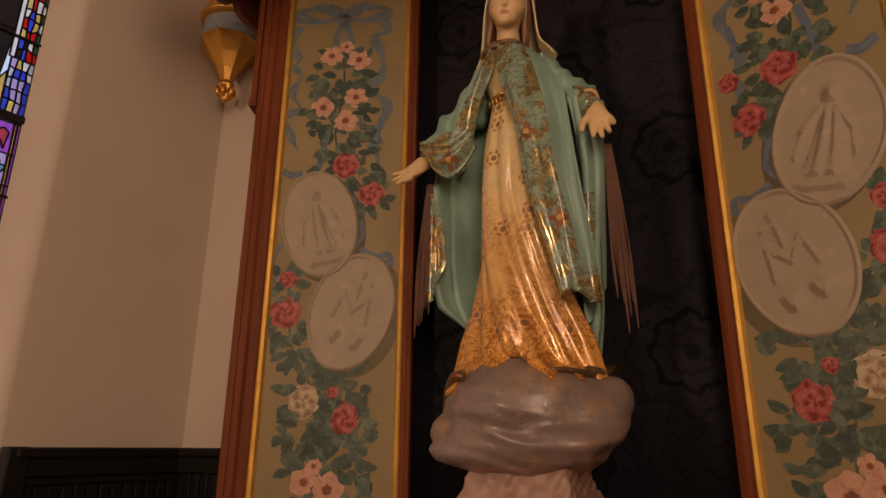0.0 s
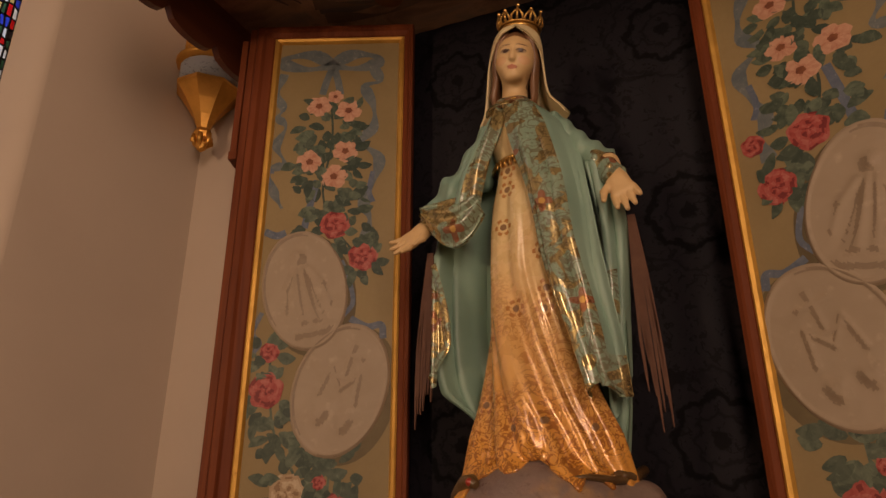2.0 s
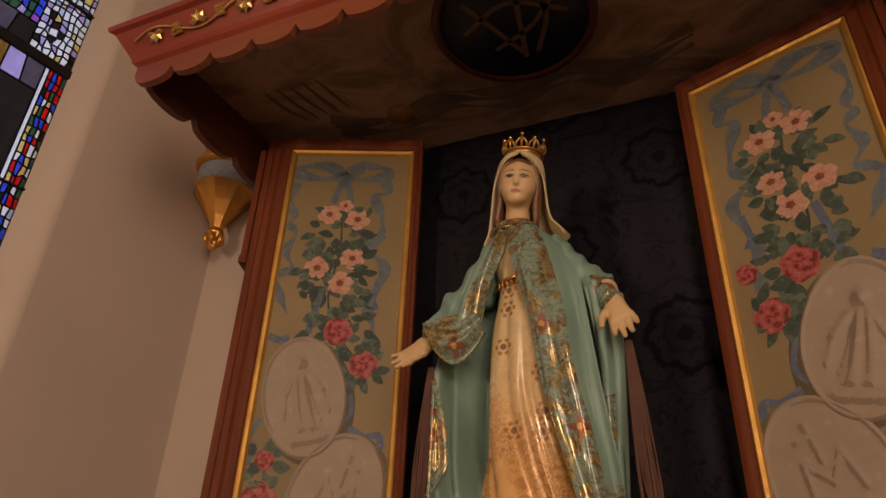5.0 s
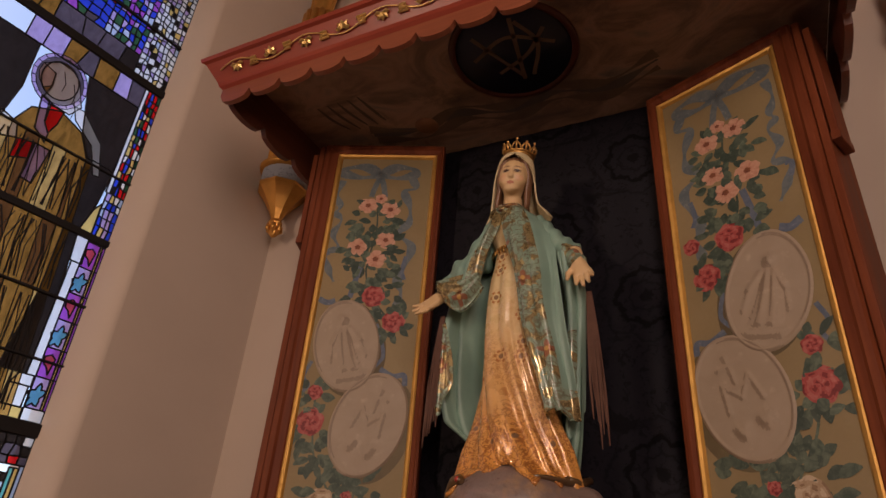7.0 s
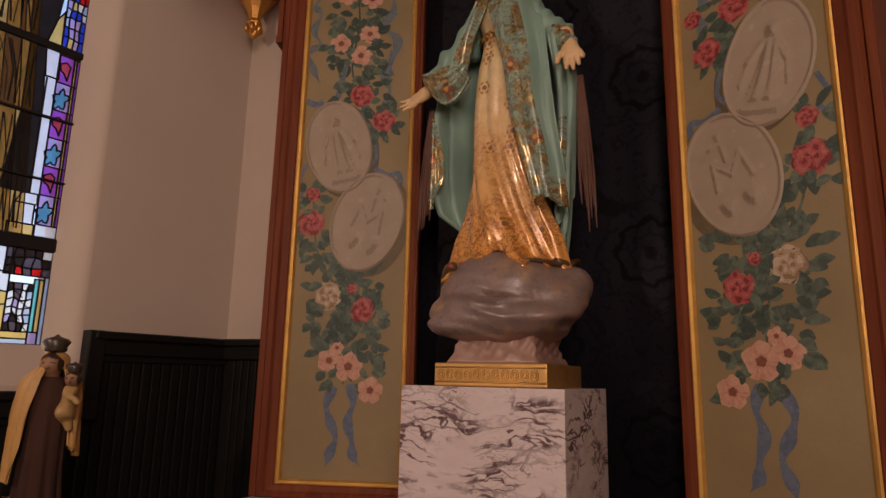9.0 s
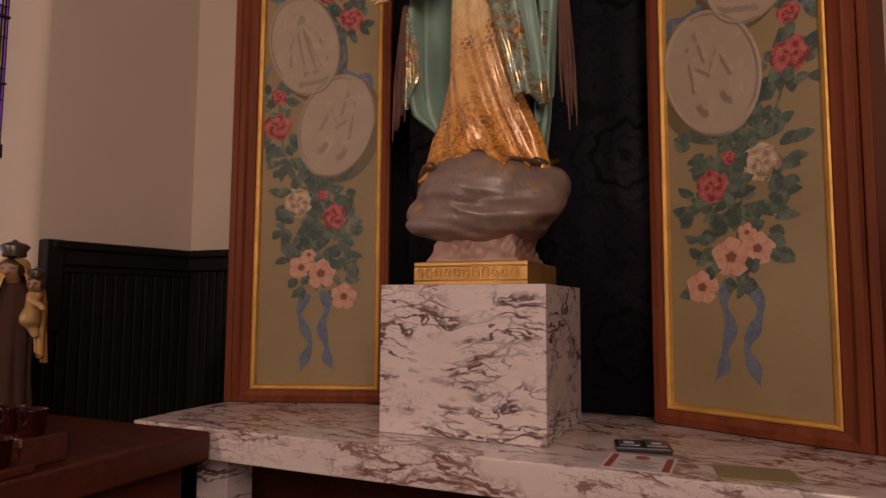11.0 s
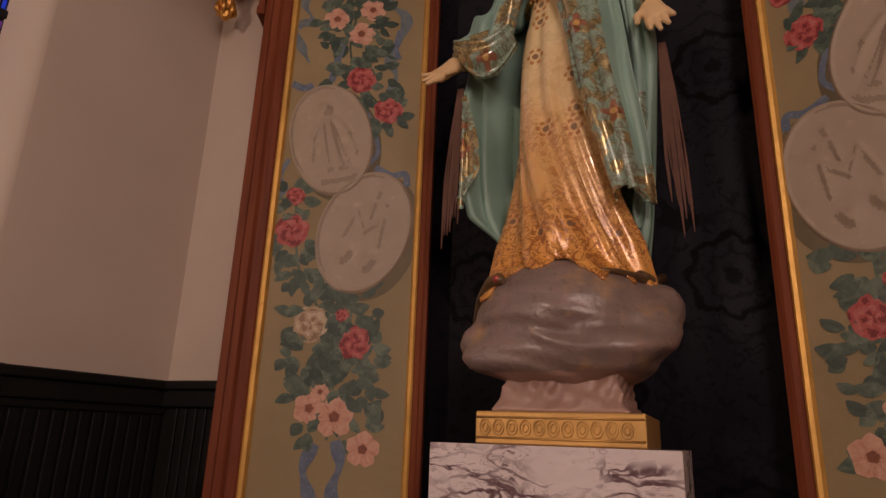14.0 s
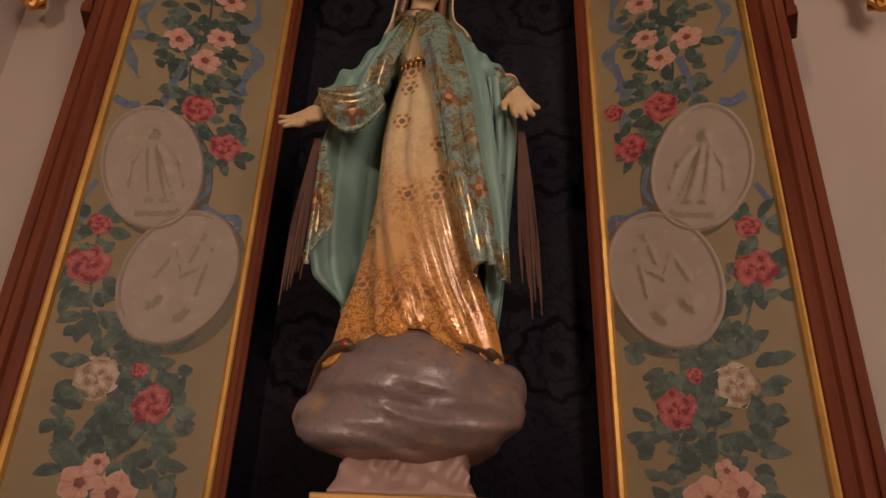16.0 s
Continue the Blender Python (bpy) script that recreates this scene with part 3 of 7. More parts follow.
def border_mat():
    """The mantle's border: gold scrolls and red blooms on green."""
    k = Mat("gold_scrolled_border", rough=0.25)
    c = k.world_co()
    q = two_d(k, c)
    pet, heart, pick, rib = blooms(k, q, 13.0, 4, 0.34, 0.37)
    st = scrolls(k, q, 24, 0.042)
    red = k.math("MULTIPLY", pet, k.math("GREATER_THAN", pick, 0.70))
    fill = k.math("GREATER_THAN", k.noise(17, 1.0, co=q, dist=1.0), 0.47)
    col = k.mix(fill, (0.46, 0.37, 0.17), k.mix(k.noise(9, 3, co=c), (0.19, 0.29, 0.22), (0.28, 0.37, 0.27)))
    col = k.mix(k.math("MULTIPLY", st, 0.62), col, (0.120, 0.085, 0.040))
    col = k.mix(k.math("MULTIPLY", red, 0.85), col, (0.27, 0.085, 0.040))
    col = k.mix(k.math("MULTIPLY", red, heart), col, (0.55, 0.33, 0.10))
    k.set("Base Color", col)
    k.set("Metallic", k.math("MULTIPLY", k.math("SUBTRACT", 1.0, fill), 0.6)).set("Coat Weight", 0.5).set("Coat Roughness", 0.1)
    k.set("Roughness", k.ramp(k.noise(25, 3, co=c), (0.3, 0.14), (0.7, 0.36)))
    k.bump(k.mix(0.6, k.noise(28, 3, co=c), k.math("MAXIMUM", st, red)), 0.45, 0.003)
    return k.m


def plain_glaze(name, a, b, rough=0.35, coat=0.2, scale=8.0, metal=0.0, bump=0.12):
    k = Mat(name, rough=rough, metal=metal)
    c = k.world_co()
    n, f = k.noise(scale, 4, co=c), k.noise(scale * 7, 4, co=c)
    k.set("Base Color", k.mix(k.math("MULTIPLY", f, 0.3), k.mix(k.ramp(n, (0.3, 0.0), (0.7, 1.0)), a, b), tuple(v * 0.6 for v in a)))
    k.set("Coat Weight", coat).set("Coat Roughness", 0.2)
    k.bump(k.mix(0.5, n, f), bump, 0.003)
    return k.m


def globe_mat():
    k = Mat("grey_violet_cloud_glaze", rough=0.24)
    c = k.world_co()
    n, f = k.noise(6, 5, 0.6, co=k.scaled(c, (1, 1, 2.2)), dist=0.8), k.noise(55, 4, co=c)
    col = k.ramp(n, (0.3, (0.150, 0.098, 0.086)), (0.5, (0.215, 0.160, 0.135)), (0.68, (0.285, 0.180, 0.150)))
    col = k.mix(k.ramp(f, (0.6, 0.0), (0.75, 0.55)), col, (0.12, 0.075, 0.05))
    gold = k.ramp(k.noise(11, 3, co=c), (0.52, 0.0), (0.68, 0.7))
    k.set("Base Color", k.mix(gold, col, (0.46, 0.27, 0.10)))
    k.set("Roughness", k.ramp(f, (0.3, 0.26), (0.7, 0.46))).set("Coat Weight", 0.25).set("Coat Roughness", 0.2)
    k.bump(k.mix(0.5, n, f), 0.8, 0.008)
    return k.m


STATUE_MATS = [robe_mat(), mantle_mat(), border_mat(), plain_glaze("ivory_flesh_glaze", (0.66, 0.45, 0.22), (0.72, 0.51, 0.27), 0.45, 0.05),
               plain_glaze("cream_veil", (0.68, 0.56, 0.32), (0.75, 0.63, 0.38), 0.5, 0.05), plain_glaze("brown_hair", (0.16, 0.075, 0.035), (0.24, 0.12, 0.06), 0.4),
               globe_mat(), plain_glaze("brown_rays", (0.095, 0.042, 0.026), (0.13, 0.060, 0.036), 0.8, 0.0, 30, bump=0.3),
               gold_mat("crown_gold", (0.70, 0.42, 0.13), 0.24, 0.5), plain_glaze("red_glaze", (0.35, 0.03, 0.02), (0.4, 0.05, 0.03), 0.3),
               plain_glaze("pink_cloud_foot", (0.32, 0.19, 0.145), (0.40, 0.26, 0.20), 0.45, 0.15, 14, bump=0.6),
               plain_glaze("snake_glaze", (0.07, 0.036, 0.016), (0.13, 0.075, 0.027), 0.3, 0.4, 30, bump=0.5),
               plain_glaze("warm_lip", (0.46, 0.17, 0.10), (0.50, 0.20, 0.12), 0.7, 0.0),
               plain_glaze("dark_lash", (0.045, 0.022, 0.014), (0.06, 0.03, 0.02), 0.4, 0.2), plain_glaze("eye_white", (0.42, 0.29, 0.17), (0.46, 0.32, 0.19), 0.45, 0.05),
               plain_glaze("rosy_cheek", (0.66, 0.39, 0.20), (0.70, 0.43, 0.23), 0.45, 0.05)]
ROBE, MANTLE, BORDER, FLESH, VEIL, HAIR, GLOBE, RAYS, CROWN, RED, FOOT, SNAKE, LIP, LASH, WHITE, CHEEK = range(16)


def smooth_path(keys, t):
    """Values at t along keys of (t, a, b, ...), eased by a Catmull-Rom curve."""
    K = np.array(keys, float)
    i = int(np.clip(np.searchsorted(K[:, 0], t) - 1, 0, len(K) - 2))
    p1, p2 = K[i], K[i + 1]
    p0, p3 = K[max(i - 1, 0)], K[min(i + 2, len(K) - 1)]
    u = float(np.clip((t - p1[0]) / (p2[0] - p1[0]), 0, 1))
    m1 = (p2 - p0) / max(p2[0] - p0[0], 1e-6) * (p2[0] - p1[0])
    m2 = (p3 - p1) / max(p3[0] - p1[0], 1e-6) * (p2[0] - p1[0])
    return ((2 * u ** 3 - 3 * u ** 2 + 1) * p1 + (u ** 3 - 2 * u ** 2 + u) * m1 + (-2 * u ** 3 + 3 * u ** 2) * p2 + (u ** 3 - u ** 2) * m2)[1:]


def sheet(bm, fn, nu, nv, mat, thick=0.008, closed=False):
    """A cloth of points fn(u, v), u and v in 0..1, with a thickness; mat may be a function of u, v."""
    P = np.array([[fn(i / nu, j / nv) for j in range(nv + 1)] for i in range(nu + 1)], float)
    du = np.gradient(P, axis=0)
    if closed:
        du[0] = du[-1] = P[1] - P[-2]
    dv = np.gradient(P, axis=1)
    N = np.cross(du, dv)
    N /= np.maximum(np.linalg.norm(N, axis=2, keepdims=True), 1e-9)
    layers = []
    for o in (0.0, thick):
        layers.append([[bm.verts.new(P[i, j] - N[i, j] * o) for j in range(nv + 1)] for i in range(nu + 1)])
    pick = mat if callable(mat) else (lambda u, v: mat)
    A, B = layers

    def quad(a, b, c, d, m):
        f = bm.faces.new((a, b, c, d))
        f.smooth, f.material_index = True, m

    for i in range(nu):
        for j in range(nv):
            m = pick((i + 0.5) / nu, (j + 0.5) / nv)
            quad(A[i][j], A[i + 1][j], A[i + 1][j + 1], A[i][j + 1], m)
            quad(B[i][j], B[i][j + 1], B[i + 1][j + 1], B[i + 1][j], m)
    for i in range(nu):
        for j in (0, nv):
            quad(A[i][j], B[i][j], B[i + 1][j], A[i + 1][j], pick((i + 0.5) / nu, j / nv))
    for j in range(nv):
        for i in (0, nu):
            quad(A[i][j], A[i][j + 1], B[i][j + 1], B[i][j], pick(i / nu, (j + 0.5) / nv))


def nets(bm, field, lo, hi, step, mat):
    """The zero surface of a distance field, by surface nets; mat is a slot, or a function of the points."""
    ax = [np.arange(a, b + step, step) for a, b in zip(lo, hi)]
    X, Y, Z = np.meshgrid(*ax, indexing="ij")
    F = field(X, Y, Z)
    S = F < 0
    sh = np.array(F.shape) - 1
    total = np.zeros((*sh, 3))
    count = np.zeros(sh)
    corner = lambda a, o: a[o[0]:o[0] + sh[0], o[1]:o[1] + sh[1], o[2]:o[2] + sh[2]]
    offs = [(i, j, k) for i in (0, 1) for j in (0, 1) for k in (0, 1)]
    for a in offs:
        for d in range(3):
            if a[d] == 0:
                b = tuple(v + (1 if e == d else 0) for e, v in enumerate(a))
                fa, fb = corner(F, a), corner(F, b)
                cross = (fa < 0) != (fb < 0)
                t = np.where(cross, fa / np.where(cross, fa - fb, 1), 0)
                for e in range(3):
                    total[..., e] += np.where(cross, a[e] + (t if e == d else 0), 0)
                count += cross
    idx = -np.ones(sh, int)
    on = count > 0
    idx[on] = np.arange(on.sum())
    pos = np.argwhere(on) + total[on] / count[on][:, None]
    pos = np.array(lo) + pos * step
    vs = [bm.verts.new(p) for p in pos]
    mats = mat(pos) if callable(mat) else None
    for d in range(3):
        e1, e2 = [(1, 2), (2, 0), (0, 1)][d]
        sl0 = [slice(1, -1)] * 3
        sl0[d] = slice(0, -1)
        sl1 = [slice(1, -1)] * 3
        sl1[d] = slice(1, None)
        A, B = S[tuple(sl0)], S[tuple(sl1)]
        for c in np.argwhere(A != B):
            p = c + 1
            p[d] -= 1
            q = []
            for o1, o2 in ((-1, -1), (0, -1), (0, 0), (-1, 0)):
                r = p.copy()
                r[e1] += o1
                r[e2] += o2
                q.append(idx[tuple(r)])
            if min(q) < 0:
                continue
            if not A[tuple(c)]:
                q = q[::-1]
            f = bm.faces.new([vs[i] for i in q])
            f.smooth = True
            f.material_index = int(mats[q[0]]) if mats is not None else mat


def capsule(X, Y, Z, a, b, ra, rb):
    a, b = np.array(a, float), np.array(b, float)
    d = b - a
    t = np.clip(((X - a[0]) * d[0] + (Y - a[1]) * d[1] + (Z - a[2]) * d[2]) / (d @ d), 0, 1)
    return np.sqrt((X - a[0] - t * d[0]) ** 2 + (Y - a[1] - t * d[1]) ** 2 + (Z - a[2] - t * d[2]) ** 2) - (ra + (rb - ra) * t)


def ball(X, Y, Z, c, r):
    q = np.sqrt(((X - c[0]) / r[0]) ** 2 + ((Y - c[1]) / r[1]) ** 2 + ((Z - c[2]) / r[2]) ** 2)
    return (q - 1) * min(r)


def blend(a, b, k):
    h = np.clip(0.5 + 0.5 * (b - a) / k, 0, 1)
    return b + (a - b) * h - k * h * (1 - h)


SX, SY = 0.004, 0.205      # the figure's axis


def globe_top(x, y, lift=0.004):
    """Height of the globe's dome over a place."""
    q = ((x - 0.0) / 0.200) ** 2 + ((y - 0.205) / 0.188) ** 2
    return 1.703 + 0.142 * math.sqrt(max(0.06, 1 - q)) + lift


def robe(bm):
    def at(u, v):
        th = u * 2 * math.pi
        z = 1.790 + v * 0.900
        w, d, cy = smooth_path([(1.78, 0.172, 0.146, 0.0), (1.84, 0.150, 0.132, 0.005), (1.93, 0.128, 0.118, 0.01), (2.05, 0.115, 0.112, 0.012), (2.2, 0.108, 0.106, 0.012), (2.40, 0.100, 0.098, 0.01),
                                (2.52, 0.074, 0.078, 0.0), (2.60, 0.088, 0.088, -0.004), (2.66, 0.070, 0.066, -0.01), (2.70, 0.036, 0.036, -0.015)], z)
        low = max(0.0, min(1.0, (2.50 - z) / 0.6))
        drift = 0.9 * max(0.0, (2.25 - z)) ** 1.3 * 3.4
        fold = 0.0
        for f, a, p in ((5, 0.095, 0.9), (11, 0.060, 2.0), (17, 0.030, 0.3), (29, 0.012, 1.0)):
            s = math.sin(f * (th - drift) + p + 0.5 * math.sin(2 * th))
            fold += a * (abs(s) ** 0.6 * (1 if s > 0 else -1))
        k = 1 + fold * (0.20 + 0.95 * low)
        front = max(0.0, -math.sin(th))
        # the hem spreads to the front and left, is drawn up before the foot, and falls again on the right
        e = max(0.0, min(1.0, (2.02 - z) / 0.24)) ** 1.6
        sweep = 0.20 * math.exp(-((math.cos(th) + 0.62) / 0.30) ** 2) * front - 0.30 * math.exp(-((math.cos(th) - 0.16) / 0.20) ** 2) * front + 0.10 * math.exp(-((math.cos(th) - 0.8) / 0.25) ** 2)
        k += sweep * e
        lean = -0.022 * max(0.0, min(1, (z - 2.45) / 0.3))
        x, y = SX + lean + w * k * math.cos(th), SY + cy + d * k * math.sin(th)
        t = max(0.0, min(1.0, v / 0.10))
        t = t * t * (3 - 2 * t)
        return (x, y, globe_top(x, y) * (1 - t) + z * t if v < 0.10 else z)

    sheet(bm, at, 220, 130, ROBE, 0.006, closed=True)
    # belt
    ring = []
    for i in range(48):
        th = i / 48 * 2 * math.pi
        ring.append((SX - 0.01 + 0.079 * math.cos(th), SY + 0.083 * math.sin(th), 2.522 + 0.004 * math.sin(3 * th)))
    tube(bm, ring + ring[:1], 0.0055, 8, False, CROWN)
    for i in range(9):
        th = -math.pi / 2 - 0.7 + i * 0.17
        x, y = SX - 0.01 + 0.082 * math.cos(th), SY + 0.086 * math.sin(th)
        tube(bm, [(x, y, 2.522), (x, y - 0.001, 2.503)], [0.004, 0.0025], 6, True, CROWN)


def mantle(bm):
    # the back of the cloak, from the left arm round behind to the right arm
    def back(u, v):
        z = 2.66 - v * 0.83
        xl, yl, xb, yb, xr, yr = smooth_path([(1.82, -0.165, 0.265, 0.0, 0.335, 0.165, 0.22), (1.86, -0.160, 0.255, 0.0, 0.335, 0.175, 0.21), (2.0, -0.226, 0.215, 0.0, 0.335, 0.195, 0.195),
                                              (2.2, -0.246, 0.195, 0.0, 0.335, 0.200, 0.185), (2.36, -0.242, 0.19, 0.0, 0.33, 0.196, 0.18), (2.50, -0.190, 0.21, -0.01, 0.315, 0.165, 0.2),
                                              (2.62, -0.115, 0.22, -0.02, 0.29, 0.105, 0.215), (2.68, -0.06, 0.21, -0.02, 0.26, 0.03, 0.21)], z)
        th = math.pi * (1 - u)
        x = (xl + xr) / 2 + (xr - xl) / 2 * math.cos(th)
        e = abs(math.cos(th))
        y = yb + ((yl if u < 0.5 else yr) - yb) * e ** 2.2
        low = max(0.0, min(1.0, (2.5 - z) / 0.3))
        f = math.sin(u * 46 + 2.0 * math.sin(z * 4)) * 0.013 + math.sin(u * 83 + 1 + z * 3) * 0.005
        zz = z - 0.020 * math.sin(u * 7 + 1) * v
        if u < 0.2:
            zz += 0.12 * (0.2 - u) / 0.2 * max(0.0, (v - 0.8) / 0.2)
        return (x + 0.3 * f * low, y + f * low, zz)

    sheet(bm, back, 120, 60, MANTLE, 0.008)

    # the fall over the right side, down to a point, with a worked border along its edge
    def right(u, v):
        z0 = 2.672 - 0.03 * u
        xi, yi, xo, yo = smooth_path([(0.0, -0.026, 0.126, 0.075, 0.175), (0.10, -0.022, 0.108, 0.118, 0.165), (0.30, 0.014, 0.096, 0.150, 0.140), (0.55, 0.050, 0.088, 0.165, 0.120),
                                      (0.8, 0.088, 0.086, 0.188, 0.125), (1.0, 0.128, 0.090, 0.196, 0.150)], v)
        z = z0 - v * (0.740 - 0.06 * u)
        s = u
        x = xi + (xo - xi) * s
        bulge = math.sin(s * math.pi) * 0.030 * (1 - 0.3 * v)
        y = yi + (yo - yi) * s ** 1.6 - bulge
        f = (0.009 * math.sin(s * 17 + 1.5 * v) + 0.004 * math.sin(s * 9 - 14 * v) + 0.002 * math.sin(s * 41 + 6 * v)) * min(1, v * 3)
        return (x + 0.3 * f, y + f, z + 0.022 * math.sin(s * 5) * max(0, v - 0.85) / 0.15)

    sheet(bm, right, 46, 90, lambda u, v: BORDER if (u < 0.66 or v > 0.90) else MANTLE, 0.008)

    # the fall from the right forearm
    def fall(u, v):
        z = 2.475 - v * (0.60 - 0.12 * u)
        xi, xo, y = smooth_path([(0, 0.150, 0.212, 0.125), (0.3, 0.165, 0.216, 0.155), (0.6, 0.168, 0.204, 0.165), (1.0, 0.150, 0.186, 0.19)], v)
        f = 0.012 * math.sin(u * 12 + 2 * v)
        return (xi + (xo - xi) * u + 0.2 * f, y + f + 0.03 * u, z)

    sheet(bm, fall, 30, 50, lambda u, v: BORDER if 0.45 < v < 0.80 and u < 0.75 else MANTLE, 0.008)

    # the left breast of the cloak
    def left(u, v):
        xi, yi, xo, yo = smooth_path([(0.0, -0.030, 0.126, -0.088, 0.18), (0.25, -0.036, 0.106, -0.125, 0.165), (0.6, -0.072, 0.102, -0.165, 0.150), (1.0, -0.100, 0.112, -0.200, 0.15)], v)
        z = 2.672 - 0.02 * u - v * (0.29 - 0.03 * u)
        y = yi + (yo - yi) * u ** 1.5 - 0.022 * math.sin(u * math.pi)
        f = 0.006 * math.sin(u * 14 + 3 * v)
        return (xi + (xo - xi) * u, y + f, z)

    sheet(bm, left, 30, 36, lambda u, v: BORDER if u < 0.55 else MANTLE, 0.008)

    # the sleeve's sag under the left arm, worked all over
    def sag(u, v):
        top = Vector((-0.100, 0.105, 2.42)).lerp(Vector((-0.248, 0.125, 2.415)), u)
        drop = 0.125 * math.sin(math.pi * (0.12 + 0.80 * u)) ** 0.8
        x = top.x + 0.012 * v * (1 - u)
        y = top.y - 0.028 * math.sin(v * math.pi * 0.9) + 0.02 * v + 0.006 * math.sin(v * 16)
        return (x, y, top.z + 0.02 - v * drop)

    sheet(bm, sag, 36, 24, BORDER, 0.01)

    # the turned-back corner on the left
    def corner(u, v):
        a = Vector((-0.243, 0.165, 2.26)).lerp(Vector((-0.246, 0.165, 1.985)), v)
        wdt = 0.052 * math.sin(math.pi * min(1, v * 0.62 + 0.05)) * (1 if v < 0.75 else (1 - v) / 0.25)
        return (a.x + wdt * u, a.y + 0.012 * math.sin(u * 5) + 0.01 * u, a.z + 0.03 * u)

    sheet(bm, corner, 14, 36, BORDER, 0.008)

    # collar
    def collar(u, v):
        th = -math.pi * 0.5 + (u - 0.5) * 2.6
        r = 0.038 + 0.024 * v
        return (-0.022 + r * 1.08 * math.cos(th), 0.178 + r * 1.1 * math.sin(th), 2.700 - 0.030 * v + 0.002 * math.sin(u * 9))

    sheet(bm, collar, 40, 8, BORDER, 0.006)


def arms(bm):
    def field(X, Y, Z):
        W = 0.006 * np.sin(X * 70 + Z * 40) + 0.004 * np.sin(X * 130 - Z * 60 + Y * 50)
        a = capsule(X, Y, Z, (-0.085, 0.205, 2.610), (-0.185, 0.190, 2.470), 0.050, 0.047)
        a = blend(a, capsule(X, Y, Z, (-0.185, 0.190, 2.470), (-0.244, 0.165, 2.400), 0.045, 0.031), 0.03)
        b = capsule(X, Y, Z, (0.065, 0.205, 2.605), (0.165, 0.185, 2.500), 0.052, 0.046)
        b = blend(b, capsule(X, Y, Z, (0.165, 0.185, 2.500), (0.208, 0.140, 2.445), 0.042, 0.033), 0.03)
        back = capsule(X, Y, Z, (-0.07, 0.23, 2.61), (0.05, 0.23, 2.61), 0.06, 0.06)
        return blend(blend(a, b, 0.02), back, 0.03) + W

    def slots(p):
        cuff_l = (p[:, 0] < -0.215) & (p[:, 2] < 2.425)
        cuff_r = (p[:, 0] > 0.170) & (p[:, 2] < 2.50)
        return np.where(cuff_l | cuff_r, BORDER, MANTLE)

    nets(bm, field, (-0.30, 0.04, 2.34), (0.27, 0.33, 2.70), 0.0055, slots)


def hand(bm, wrist, fore, palm, side, g=1.42):
    """An open hand: the forearm's end, a palm and five slightly bent fingers. fore: the way of the fingers, palm: the way the palm faces."""
    f, n = Vector(fore).normalized(), Vector(palm).normalized()
    s = f.cross(n).normalized() * side
    n = s.cross(f).normalized() * side
    w = Vector(wrist)
    c = w + f * 0.040 * g

    def field(X, Y, Z):
        a = capsule(X, Y, Z, w - f * 0.03 * g, w + f * 0.012 * g, 0.017 * g, 0.0125 * g)
        for k in (-0.009, 0.0, 0.009):
            a = blend(a, capsule(X, Y, Z, w + f * 0.012 * g + s * k * 0.6 * g, c + s * k * 1.25 * g, 0.0100 * g, 0.0085 * g), 0.008 * g)
        for o, ln, bend in ((-0.0155, 0.030, 0.22), (-0.0055, 0.037, 0.10), (0.0048, 0.036, 0.16), (0.0150, 0.028, 0.34)):
            ln *= g
            k0 = c + s * o * g
            k1 = k0 + (f + s * o * 9 + n * bend * 0.5).normalized() * ln * 0.52
            k2 = k1 + (f + s * o * 7 + n * bend * 1.6).normalized() * ln * 0.52
            q = blend(capsule(X, Y, Z, k0, k1, 0.0062 * g, 0.0053 * g), capsule(X, Y, Z, k1, k2, 0.0053 * g, 0.0038 * g), 0.003)
            a = blend(a, q, 0.003)
        t0 = w + f * 0.014 * g - s * 0.012 * g
        t1 = t0 + (f * 0.7 - s * 0.7 + n * 0.3).normalized() * 0.022 * g
        t2 = t1 + (f * 0.95 - s * 0.25 + n * 0.25).normalized() * 0.021 * g
        return blend(a, blend(capsule(X, Y, Z, t0, t1, 0.0082 * g, 0.0062 * g), capsule(X, Y, Z, t1, t2, 0.0060 * g, 0.0042 * g), 0.004), 0.006)

    m = w + f * 0.035 * g
    nets(bm, field, tuple(m - Vector((0.115,) * 3)), tuple(m + Vector((0.115,) * 3)), 0.0028, FLESH)


HX, HY, HZ = -0.024, 0.190, 2.842


